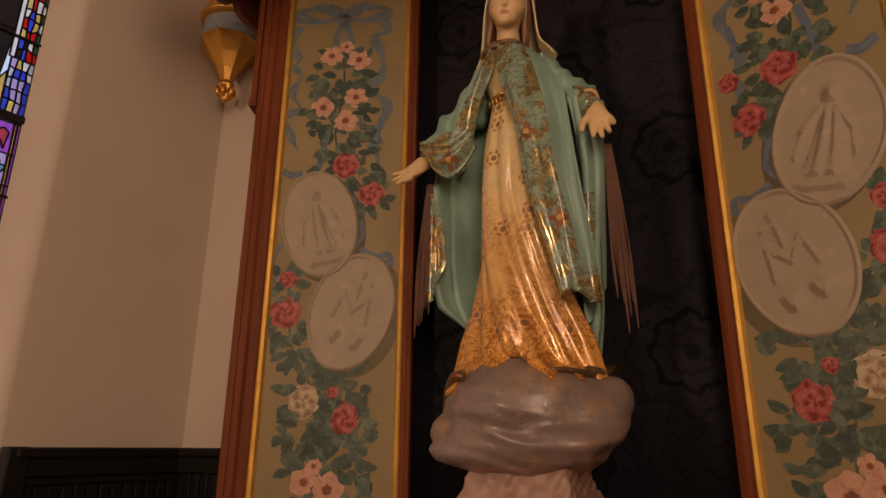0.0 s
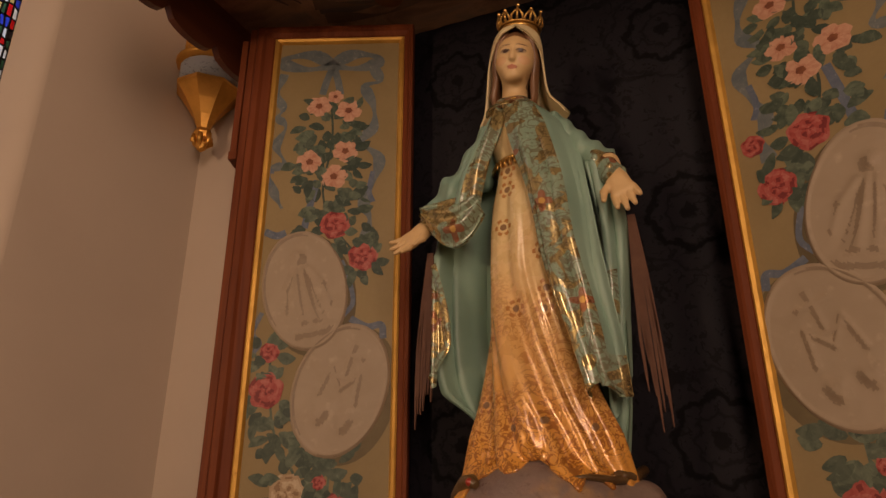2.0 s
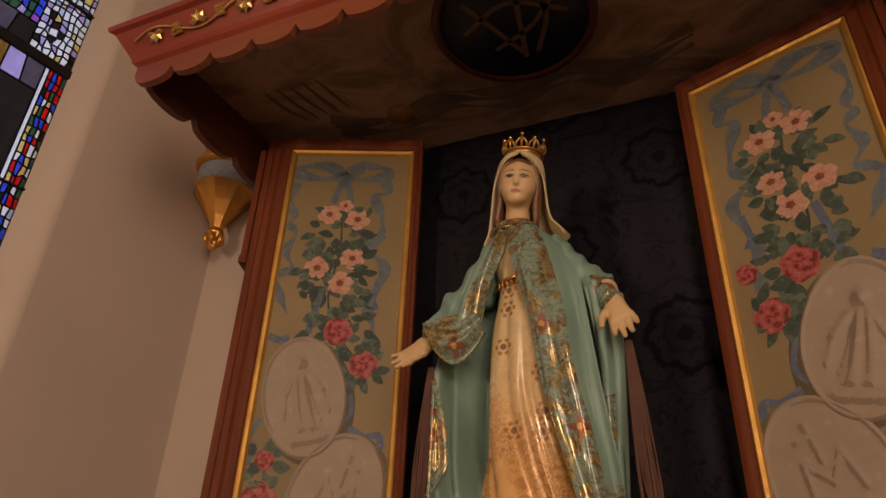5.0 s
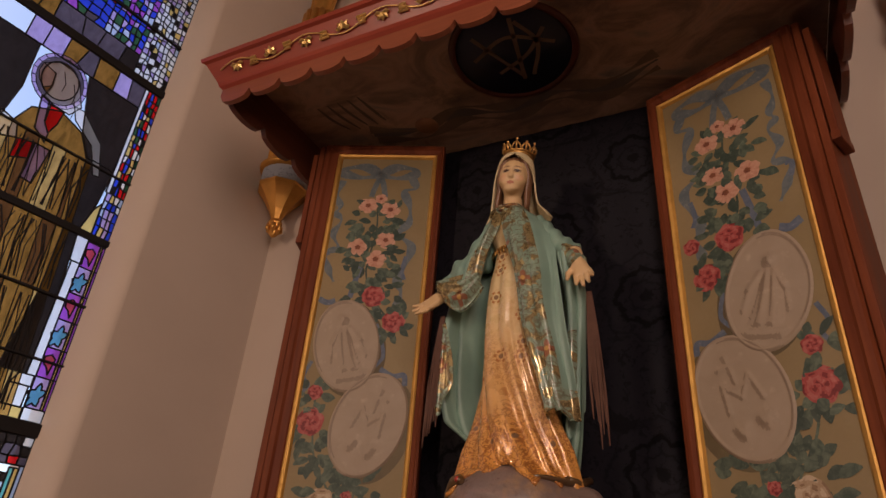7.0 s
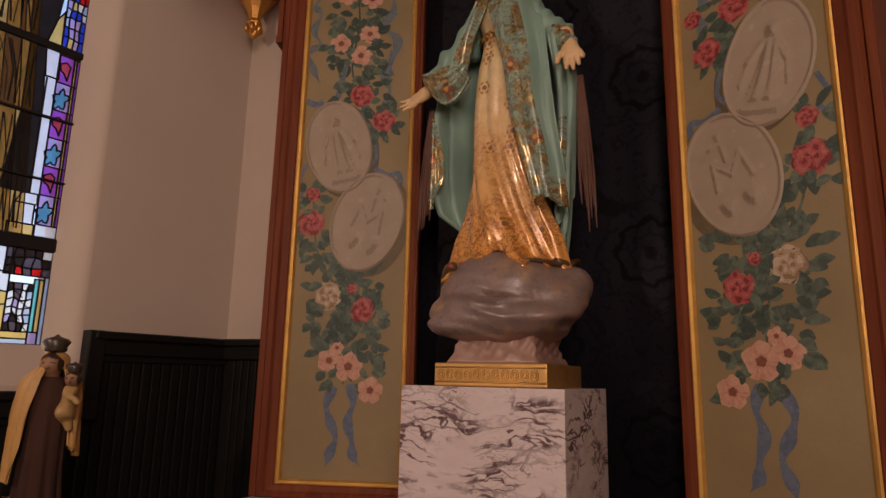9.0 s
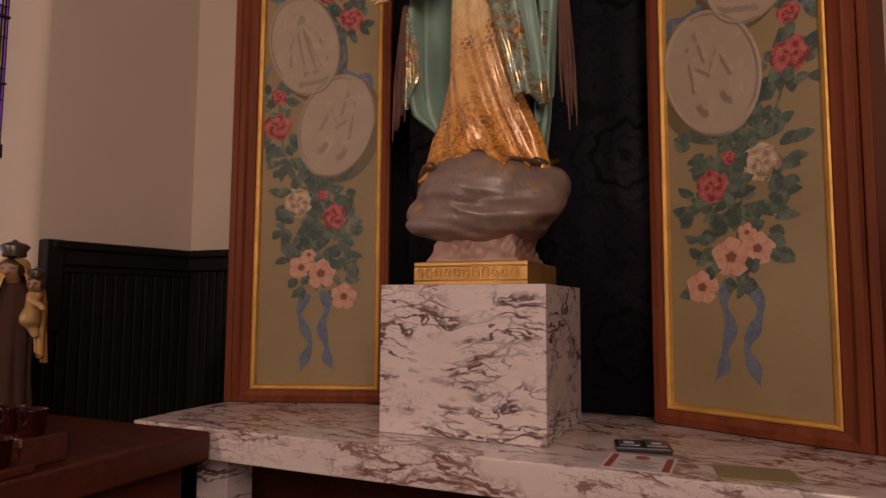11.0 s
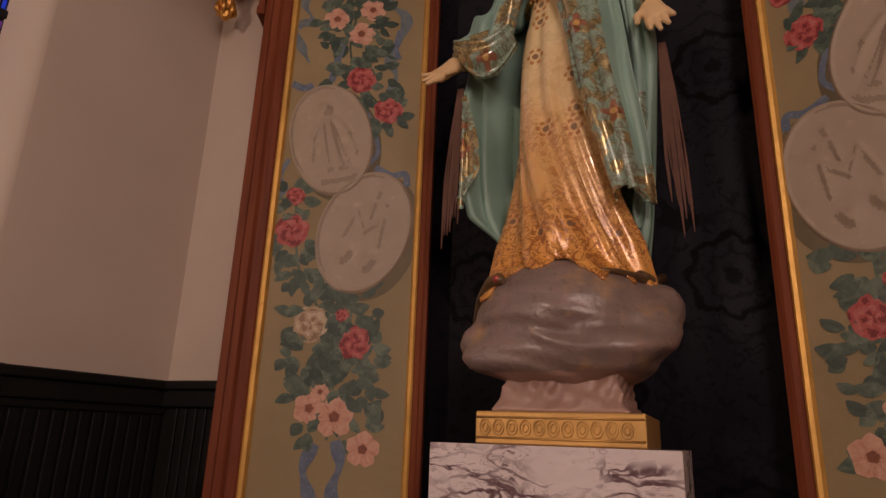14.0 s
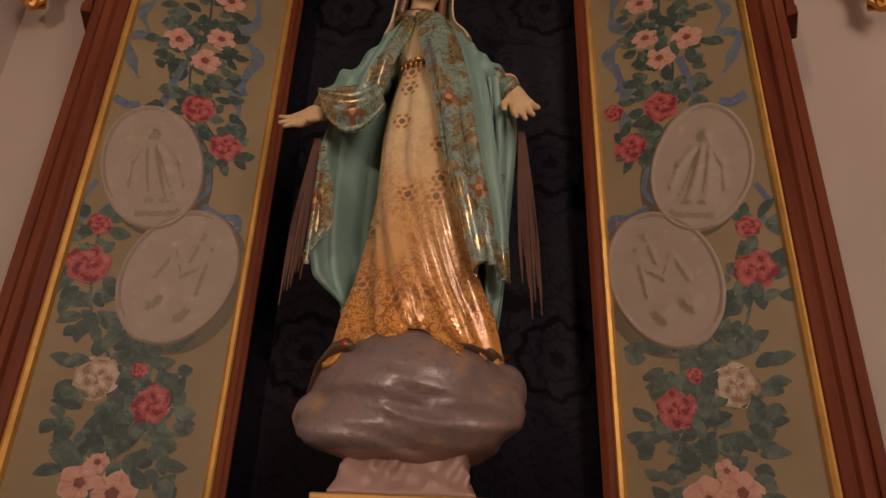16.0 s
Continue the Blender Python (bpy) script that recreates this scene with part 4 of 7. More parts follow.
def head(bm):
    def field(X, Y, Z):
        x, y, z = X - HX, Y - HY, Z - HZ
        a = ball(X, Y, Z, (HX, HY + 0.008, HZ + 0.028), (0.051, 0.062, 0.066))
        a = blend(a, ball(X, Y, Z, (HX, HY - 0.016, HZ - 0.016), (0.0435, 0.048, 0.060)), 0.03)
        a = blend(a, ball(X, Y, Z, (HX, HY - 0.045, HZ - 0.064), (0.018, 0.015, 0.013)), 0.018)
        a = blend(a, capsule(X, Y, Z, (HX, HY + 0.012, HZ - 0.05), (HX + 0.001, HY + 0.015, HZ - 0.150), 0.031, 0.036), 0.018)
        nose = capsule(X, Y, Z, (HX, HY - 0.058, HZ + 0.012), (HX, HY - 0.0685, HZ - 0.0215), 0.0042, 0.0056)
        a = blend(a, nose, 0.010)
        for s in (-1, 1):
            a = -blend(-a, ball(X, Y, Z, (HX + s * 0.0205, HY - 0.068, HZ + 0.006), (0.013, 0.009, 0.009)), 0.008)
            a = blend(a, ball(X, Y, Z, (HX + s * 0.0200, HY - 0.0475, HZ + 0.005), (0.0125, 0.010, 0.0085)), 0.002)
            a = blend(a, ball(X, Y, Z, (HX + s * 0.025, HY - 0.038, HZ - 0.024), (0.016, 0.014, 0.016)), 0.02)
            a = blend(a, capsule(X, Y, Z, (HX + s * 0.009, HY - 0.0585, HZ + 0.0205), (HX + s * 0.032, HY - 0.049, HZ + 0.021), 0.0035, 0.002), 0.008)
        a = blend(a, capsule(X, Y, Z, (HX - 0.009, HY - 0.0565, HZ - 0.0405), (HX + 0.009, HY - 0.0565, HZ - 0.0405), 0.0042, 0.0042), 0.004)
        a = blend(a, capsule(X, Y, Z, (HX - 0.006, HY - 0.0555, HZ - 0.049), (HX + 0.006, HY - 0.0555, HZ - 0.049), 0.0048, 0.0048), 0.004)
        return a

    def slots(p):
        dx, dz = np.abs(p[:, 0] - HX), p[:, 2] - HZ
        front = p[:, 1] < HY - 0.040
        lips = front & ((dx / 0.0125) ** 2 + ((dz + 0.0445) / 0.0068) ** 2 < 1)
        eye = front & (((dx - 0.0200) / 0.0128) ** 2 + ((dz - 0.004) / 0.0075) ** 2 < 1)
        lids = eye & ((dz > 0.0072 - (dx - 0.0200) ** 2 * 26) | (np.hypot(dx - 0.0200, dz - 0.0050) < 0.0066))
        cheek = front & (np.hypot((dx - 0.029) / 1.1, dz + 0.024) < 0.0125)
        brow = front & (dx > 0.008) & (dx < 0.034) & (np.abs(dz - 0.0225 + (dx - 0.021) ** 2 * 14) < 0.0017)
        hair = (dz > 0.056 - dx * 0.30) | ((p[:, 1] > HY - 0.002) & (dz > -0.08))
        return np.where(lips, LIP, np.where(lids, LASH, np.where(eye, WHITE, np.where(brow | hair, HAIR, np.where(cheek, CHEEK, FLESH)))))

    nets(bm, field, (HX - 0.085, HY - 0.095, HZ - 0.165), (HX + 0.085, HY + 0.095, HZ + 0.11), 0.0021, slots)
    for s in (-1, 1):
        for i in range(6):
            o = i * 0.0065
            tube(bm, [(HX + s * (0.020 + o * 0.4), HY - 0.040 + o, HZ + 0.076), (HX + s * (0.043 + o * 0.2), HY - 0.028 + o, HZ + 0.045), (HX + s * (0.051 + o * 0.1), HY - 0.012 + o, HZ),
                      (HX + s * (0.047 + 0.004 * math.sin(i * 2)), HY - 0.006 + o, HZ - 0.05), (HX + s * (0.052 + 0.004 * math.sin(i)), HY - 0.004 + o, HZ - 0.10), (HX + s * 0.05, HY + o, HZ - 0.135)],
                 [0.005, 0.008, 0.009, 0.009, 0.008, 0.004], 8, True, HAIR)

    # the veil: a hood that closes over the brow and opens down the cheeks to the shoulders
    def hood(u, v):
        z = HZ + 0.118 - v * 0.280
        w, d, yc, th = smooth_path([(0.0, 0.010, 0.010, 0.010, 1.0), (0.06, 0.040, 0.046, 0.010, 1.0), (0.13, 0.058, 0.066, 0.010, 0.965), (0.2, 0.064, 0.074, 0.012, 0.80), (0.3, 0.068, 0.078, 0.014, 0.65),
                                    (0.45, 0.070, 0.080, 0.016, 0.575), (0.65, 0.073, 0.084, 0.020, 0.54), (0.82, 0.080, 0.088, 0.024, 0.545), (1.0, 0.100, 0.094, 0.030, 0.57)], v)
        a = (u - 0.5) * 2 * math.pi * th
        f = 1 + 0.05 * math.sin(a * 7 + v * 3) * min(1, v * 2)
        x = w * f * math.sin(a)
        return (HX + x + (0.030 * v ** 3 if x > 0 else 0.0), HY + yc + d * f * math.cos(a), z - 0.010 * v * abs(a) / math.pi)

    sheet(bm, hood, 96, 54, VEIL, 0.005)


def crown(bm):
    cx, cy, z0 = HX + 0.002, HY + 0.018, HZ + 0.098
    r = 0.050
    for z, rr, t in ((z0, r, 0.0045), (z0 + 0.016, r + 0.003, 0.003)):
        ring = [(cx + rr * math.cos(i * math.pi / 24), cy + rr * math.sin(i * math.pi / 24), z) for i in range(49)]
        tube(bm, ring, t, 8, False, CROWN)
    lathe(bm, [(r - 0.003, z0), (r - 0.002, z0 + 0.016), (r + 0.0005, z0 + 0.016), (r + 0.0005, z0)], 48, CROWN, (cx, cy))
    for i in range(10):
        a = i * math.pi / 5 + 0.3
        p = lambda rr, zz, da=0.0: (cx + rr * math.cos(a + da), cy + rr * math.sin(a + da), z0 + zz)
        for da in (-0.22, 0.22):
            tube(bm, [p(r + 0.003, 0.016, da * 1.3), p(r + 0.010, 0.030, da * 1.1), p(r + 0.010, 0.042, da * 0.5), p(r + 0.007, 0.047, 0)], [0.0028, 0.003, 0.0028, 0.002], 6, True, CROWN)
        tube(bm, [p(r + 0.003, 0.016), p(r + 0.008, 0.036), p(r + 0.008, 0.056 if i % 2 else 0.048)], [0.003, 0.0035, 0.002], 6, True, CROWN)
        b = bmesh.ops.create_icosphere(bm, subdivisions=1, radius=0.005, matrix=Matrix.Translation(p(r + 0.008, 0.059 if i % 2 else 0.051)))
        for f in {f for v in b["verts"] for f in v.link_faces}:
            f.material_index = CROWN


def globe(bm):
    def field(X, Y, Z):
        a = ball(X, Y, Z, (0.000, 0.205, 1.703), (0.196, 0.185, 0.142))
        a = blend(a, ball(X, Y, Z, (0.200, 0.225, 1.728), (0.040, 0.060, 0.050)), 0.040)
        a = blend(a, ball(X, Y, Z, (0.178, 0.160, 1.672), (0.048, 0.06, 0.040)), 0.045)
        a = blend(a, ball(X, Y, Z, (0.110, 0.085, 1.632), (0.075, 0.05, 0.032)), 0.035)
        a = blend(a, ball(X, Y, Z, (-0.184, 0.175, 1.652), (0.044, 0.06, 0.040)), 0.040)
        a = blend(a, ball(X, Y, Z, (-0.120, 0.095, 1.618), (0.070, 0.05, 0.032)), 0.035)
        a = blend(a, ball(X, Y, Z, (0.008, 0.195, 1.612), (0.150, 0.145, 0.050)), 0.04)
        # level wisps of cloud round a smooth dome
        n = 0.0010 * np.sin(Z * 105 + 2.2 * np.sin(X * 11 + 1) + 1.6 * np.sin(Y * 13)) + 0.0009 * np.sin(Z * 190 + 3.0 * np.sin(X * 17) + X * 12) + 0.0010 * np.sin(X * 52 + Z * 30) * np.sin(Z * 47 - Y * 40)
        calm = np.clip((1.775 - Z) / 0.09, 0.06, 1)
        return a + n * calm

    nets(bm, field, (-0.26, -0.01, 1.56), (0.31, 0.42, 1.86), 0.0062, lambda p: np.where(p[:, 2] < 1.585, FOOT, GLOBE))

    def foot(X, Y, Z):
        t = np.clip((Z - 1.508) / 0.11, 0, 1)
        w = 0.138 - 0.026 * np.sin(t * math.pi * 0.8)
        a = np.maximum(np.maximum(np.abs(X - 0.004), np.abs(Y - 0.205)) - w, np.maximum(1.510 - Z, Z - 1.60))
        return a + (0.005 * np.sin(X * 48 + 2) * np.sin(Z * 70 + 1.2) + 0.004 * np.sin(X * 95 + Z * 40) * np.sin(Z * 110 - X * 33 + Y * 60) + 0.0025 * np.sin(X * 170 - Z * 120 + Y * 140)) * np.clip((Z - 1.515) * 60, 0, 1)

    nets(bm, foot, (-0.19, 0.0, 1.500), (0.20, 0.40, 1.65), 0.005, FOOT)
    # snake: head and jaw beside the hem, coils on the globe's left, tail on its right
    on = lambda x, y, h: (x, y, globe_top(x, y, h))
    tube(bm, [(-0.205, 0.235, 1.670), (-0.202, 0.190, 1.705), on(-0.180, 0.150, 0.004), on(-0.158, 0.118, 0.006), on(-0.138, 0.098, 0.010), on(-0.116, 0.080, 0.010), on(-0.102, 0.066, 0.006)],
         [0.009, 0.010, 0.010, 0.011, 0.015, 0.014, 0.007], 12, True, SNAKE)
    b = bmesh.ops.create_icosphere(bm, subdivisions=2, radius=0.009, matrix=Matrix.Translation(on(-0.118, 0.072, 0.020)))
    for f in {f for v in b["verts"] for f in v.link_faces}:
        f.material_index, f.smooth = RED, True
    tube(bm, [on(0.168, 0.190, 0.010), on(0.165, 0.160, 0.006), on(0.150, 0.128, 0.004), on(0.128, 0.105, 0.003), on(0.104, 0.086, 0.002), on(0.080, 0.070, 0.001)], [0.011, 0.010, 0.009, 0.007, 0.005, 0.003], 10, True, SNAKE)
    tube(bm, [on(0.160, 0.150, 0.012), on(0.180, 0.200, 0.020), (0.200, 0.235, 1.800)], [0.010, 0.013, 0.010], 10, True, SNAKE)
    # a foot's toe under the hem
    b = bmesh.ops.create_icosphere(bm, subdivisions=2, radius=0.016, matrix=Matrix.Translation((0.018, 0.108, 1.828)) @ Matrix.Diagonal((1.1, 1.5, 0.8, 1)))
    for f in {f for v in b["verts"] for f in v.link_faces}:
        f.material_index, f.smooth = SNAKE, True


def rays(bm):
    """A brown fan that hangs from each palm: one board, slit low down into points of unequal length."""
    for s, tx, ty, low_x, z0, zs in ((-1, -0.256, 0.185, -0.270, 2.315, 2.07), (1, 0.234, 0.170, 0.246, 2.330, 2.05)):
        n = 7
        for i in range(n):
            a0, a1 = i / n - 0.5, (i + 1) / n - 0.5
            out = (i + 0.5) / n if s > 0 else 1 - (i + 0.5) / n
            drop = 0.06 + 0.09 * out + 0.05 * math.sin(i * 2.4 + s) ** 2
            depth = 0.005
            rows = []
            for f, half in ((0.0, 0.016), (0.5, 0.034), (1.0, 0.046)):
                cx, z = tx + (low_x - tx) * f, z0 + (zs + (0.035 * math.sin(i * 1.7) if f == 1.0 else 0.0) - z0) * f
                rows.append((cx + a0 * half, cx + a1 * half, z))
            mid = (rows[2][0] + rows[2][1]) / 2 + s * 0.003
            rows.append((mid - 0.0028, mid + 0.0028, rows[2][2] - drop * 0.6))
            rows.append((mid + s * 0.002 - 0.0008, mid + s * 0.002 + 0.0008, rows[2][2] - drop))
            V = [[bm.verts.new(q) for q in ((x0, ty, z), (x1, ty, z), (x1, ty + depth, z), (x0, ty + depth, z))] for x0, x1, z in rows]
            for A, B in zip(V, V[1:]):
                for k in range(4):
                    bm.faces.new((A[k], A[(k + 1) % 4], B[(k + 1) % 4], B[k])).material_index = RAYS
            bm.faces.new(V[0][::-1]).material_index = RAYS
            bm.faces.new(V[-1]).material_index = RAYS


def statue():
    bm = bmesh.new()
    robe(bm)
    mantle(bm)
    arms(bm)
    hand(bm, (-0.252, 0.160, 2.392), (-0.63, -0.36, -0.66), (0.05, -0.80, 0.55), 1)
    hand(bm, (0.214, 0.132, 2.432), (0.30, -0.30, -0.90), (-0.15, -0.90, 0.30), -1)
    before = len(bm.verts)
    head(bm)
    crown(bm)
    # the head is bowed a little
    bm.verts.ensure_lookup_table()
    for v in bm.verts[before:]:
        w = max(0.0, min(1.0, (v.co.z - (HZ - 0.15)) / 0.09))
        w = w * w * (3 - 2 * w)
        a, roll, turn = radians(7) * w, radians(8) * w, radians(11) * w
        x, y = v.co.x - HX, v.co.y - (HY + 0.015)
        v.co.x, v.co.y = HX + x * math.cos(turn) - y * math.sin(turn), HY + 0.015 + y * math.cos(turn) + x * math.sin(turn)
        v.co.z -= 0.07 * w * max(0.0, v.co.z - (HZ - 0.07))
        y, z = v.co.y - (HY + 0.02), v.co.z - (HZ - 0.09)
        v.co.y, v.co.z = HY + 0.02 + y * math.cos(a) - z * math.sin(a), HZ - 0.09 + z * math.cos(a) + y * math.sin(a)
        x, z = v.co.x - HX, v.co.z - (HZ - 0.08)
        v.co.x, v.co.z = HX + x * math.cos(roll) + z * math.sin(roll), HZ - 0.08 + z * math.cos(roll) - x * math.sin(roll)
    for v in bm.verts:
        v.co.z -= 0.030 * max(0.0, v.co.z - 1.80)
    globe(bm)
    rays(bm)
    tagged(part("statue", bm, STATUE_MATS), "crowned plaster statue in sea-green mantle standing on a clouded globe", "statue")


def plinth():
    bm = bmesh.new()
    box(bm, -0.152, 0.166, 0.050, 0.362, 1.4505, 1.5115, 0.003)
    for i in range(11):
        x = -0.138 + 0.0265 * i
        for z, q in ((1.481, 0.009), (1.481, 0.0045)):
            ring = [(x + 0.006 + q * 1.15 * math.cos(a * math.pi / 6), 0.049, z + q * 1.6 * math.sin(a * math.pi / 6)) for a in range(13)]
            tube(bm, ring, 0.0016, 5, False)
    for z in (1.462, 1.500):
        tube(bm, [(-0.150, 0.0495, z), (0.164, 0.0495, z)], 0.0022, 6)
    tagged(part("gilded_plinth", bm, M_PLINTH), "low gilded wooden plinth with a chased front under the statue", "plinth")


M_PLINTH = gold_mat("old_gold_plinth", (0.66, 0.40, 0.13), 0.38, 0.35)
plinth()
statue()


# ---- the paintings on the wings ----
def paint_mat(name, a, b, c=None, scale=40.0):
    """Brushed oil paint: two tones in strokes, a third in flecks, and a shift from piece to piece."""
    k = Mat(name, rough=0.5, spec=0.35)
    co = k.world_co()
    n, f = k.noise(scale, 3, 0.6, co=co, dist=0.8), k.noise(scale * 3.2, 3, co=co)
    col = k.mix(k.ramp(n, (0.35, 0.0), (0.65, 1.0)), a, b)
    col = k.mix(k.math("MULTIPLY", k.island(), 0.8), col, c or tuple(v * 0.6 for v in a))
    k.set("Base Color", k.mix(k.ramp(f, (0.6, 0.0), (0.8, 0.4)), col, tuple(min(1, v * 1.5) for v in b)))
    k.bump(f, 0.2, 0.001)
    return k.m


P_PINK = paint_mat("pink_petal_paint", (0.44, 0.200, 0.130), (0.54, 0.30, 0.21), (0.40, 0.17, 0.11), 55)
P_PINK_L = paint_mat("pale_pink_petal_paint", (0.50, 0.265, 0.175), (0.58, 0.35, 0.245), (0.46, 0.22, 0.14), 55)
P_RED = paint_mat("red_petal_paint", (0.32, 0.050, 0.046), (0.42, 0.100, 0.085), (0.26, 0.035, 0.034), 60)
P_RED_L = paint_mat("light_red_petal_paint", (0.38, 0.090, 0.080), (0.47, 0.155, 0.130), (0.34, 0.07, 0.06), 60)
P_RED_D = paint_mat("deep_red_petal_paint", (0.16, 0.018, 0.020), (0.22, 0.030, 0.030), (0.12, 0.014, 0.016), 60)
P_WHITE = paint_mat("white_petal_paint", (0.36, 0.25, 0.145), (0.44, 0.33, 0.21), (0.32, 0.22, 0.13), 60)
P_WHITE_L = paint_mat("cream_petal_paint", (0.46, 0.36, 0.24), (0.55, 0.44, 0.30), (0.40, 0.30, 0.19), 60)
P_WHITE_D = paint_mat("tan_petal_paint", (0.22, 0.14, 0.075), (0.28, 0.18, 0.10), (0.18, 0.11, 0.06), 60)
P_LEAF = paint_mat("green_leaf_paint", (0.055, 0.086, 0.062), (0.150, 0.190, 0.135), (0.022, 0.040, 0.034), 34)
P_RIB = paint_mat("blue_ribbon_paint", (0.115, 0.140, 0.145), (0.29, 0.30, 0.27), (0.10, 0.13, 0.15), 26)
P_RIBD = paint_mat("deep_blue_ribbon_paint", (0.105, 0.145, 0.215), (0.28, 0.31, 0.36), (0.08, 0.105, 0.155), 36)
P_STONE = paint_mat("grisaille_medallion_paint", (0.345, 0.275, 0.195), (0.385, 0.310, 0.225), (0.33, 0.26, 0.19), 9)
# painted highlight and shade tones for the medallions' relief
P_STONE_LIT = paint_mat("grisaille_highlight_paint", (0.370, 0.296, 0.212), (0.405, 0.325, 0.238), None, 30)
P_STONE_SHADE = paint_mat("grisaille_shade_paint", (0.278, 0.212, 0.148), (0.315, 0.245, 0.172), None, 40)
P_SHADE = paint_mat("brown_painted_shadow", (0.145, 0.112, 0.056), (0.180, 0.140, 0.070), None, 12)
P_HEART = paint_mat("dark_flower_heart_paint", (0.16, 0.05, 0.03), (0.24, 0.09, 0.04))


class Brush:
    """Collects flat strokes of one colour on a wing, each a hair above the last."""

    def __init__(self):
        self.bm, self.k = bmesh.new(), 0

    def lift(self):
        self.k += 1
        return 0.00012 * (self.k % 12)

    def blob(self, s, z, rx, rz, turn=0.0, wob=0.08, n=14, lift=0.0, rng=random):
        y = -0.0055 + lift + self.lift()
        ph = rng.random() * 6
        pts = []
        for i in range(n):
            a = i * 2 * math.pi / n
            r = 1 + wob * math.sin(3 * a + ph) + wob * 0.6 * math.sin(5 * a + 2 * ph)
            u, v = rx * r * math.cos(a), rz * r * math.sin(a)
            pts.append((s + u * math.cos(turn) - v * math.sin(turn), z + u * math.sin(turn) + v * math.cos(turn)))
        c = self.bm.verts.new((s, y + 0.0004, z))
        ring = [self.bm.verts.new((p[0], y, p[1])) for p in pts]
        for i in range(n):
            self.bm.faces.new((c, ring[i], ring[(i + 1) % n])).smooth = True

    def leaf(self, s, z, ln, w, turn, lift=0.0):
        y = -0.0055 + lift + self.lift()
        L, R = [], []
        for i in range(6):
            t = i / 5
            hw = w * math.sin(math.pi * min(0.97, 0.06 + t * 0.94)) ** 0.8
            u = ln * t
            b = 0.12 * ln * math.sin(t * 2.5)
            for side, out in ((-1, L), (1, R)):
                v = side * hw + b
                out.append(self.bm.verts.new((s + u * math.cos(turn) - v * math.sin(turn), y + (0.0006 if side > 0 else 0), z + u * math.sin(turn) + v * math.cos(turn))))
        for i in range(5):
            self.bm.faces.new((L[i], L[i + 1], R[i + 1], R[i])).smooth = True

    def strip(self, pts, widths, lift=0.0):
        y = -0.0055 + lift + self.lift()
        P = [Vector((p[0], p[1])) for p in pts]
        rows = []
        for i, p in enumerate(P):
            d = (P[min(i + 1, len(P) - 1)] - P[max(i - 1, 0)]).normalized()
            w = widths[i] if hasattr(widths, "__len__") else widths
            o = Vector((-d.y, d.x)) * w
            rows.append([self.bm.verts.new((q.x, y, q.y)) for q in (p - o, p + o)])
        for A, B in zip(rows, rows[1:]):
            self.bm.faces.new((A[0], A[1], B[1], B[0]))

    def ring(self, s, z, rx, rz, w, turn=0.0, a0=0.0, a1=2 * math.pi, n=44, lift=0.0):
        pts = []
        for i in range(n + 1):
            a = a0 + (a1 - a0) * i / n
            u, v = rx * math.cos(a), rz * math.sin(a)
            pts.append((s + u * math.cos(turn) - v * math.sin(turn), z + u * math.sin(turn) + v * math.cos(turn)))
        self.strip(pts, w, lift)


def curve_pts(keys, n=26):
    K = [(i / (len(keys) - 1), *k) for i, k in enumerate(keys)]
    return [tuple(smooth_path(K, i / n)) for i in range(n + 1)]


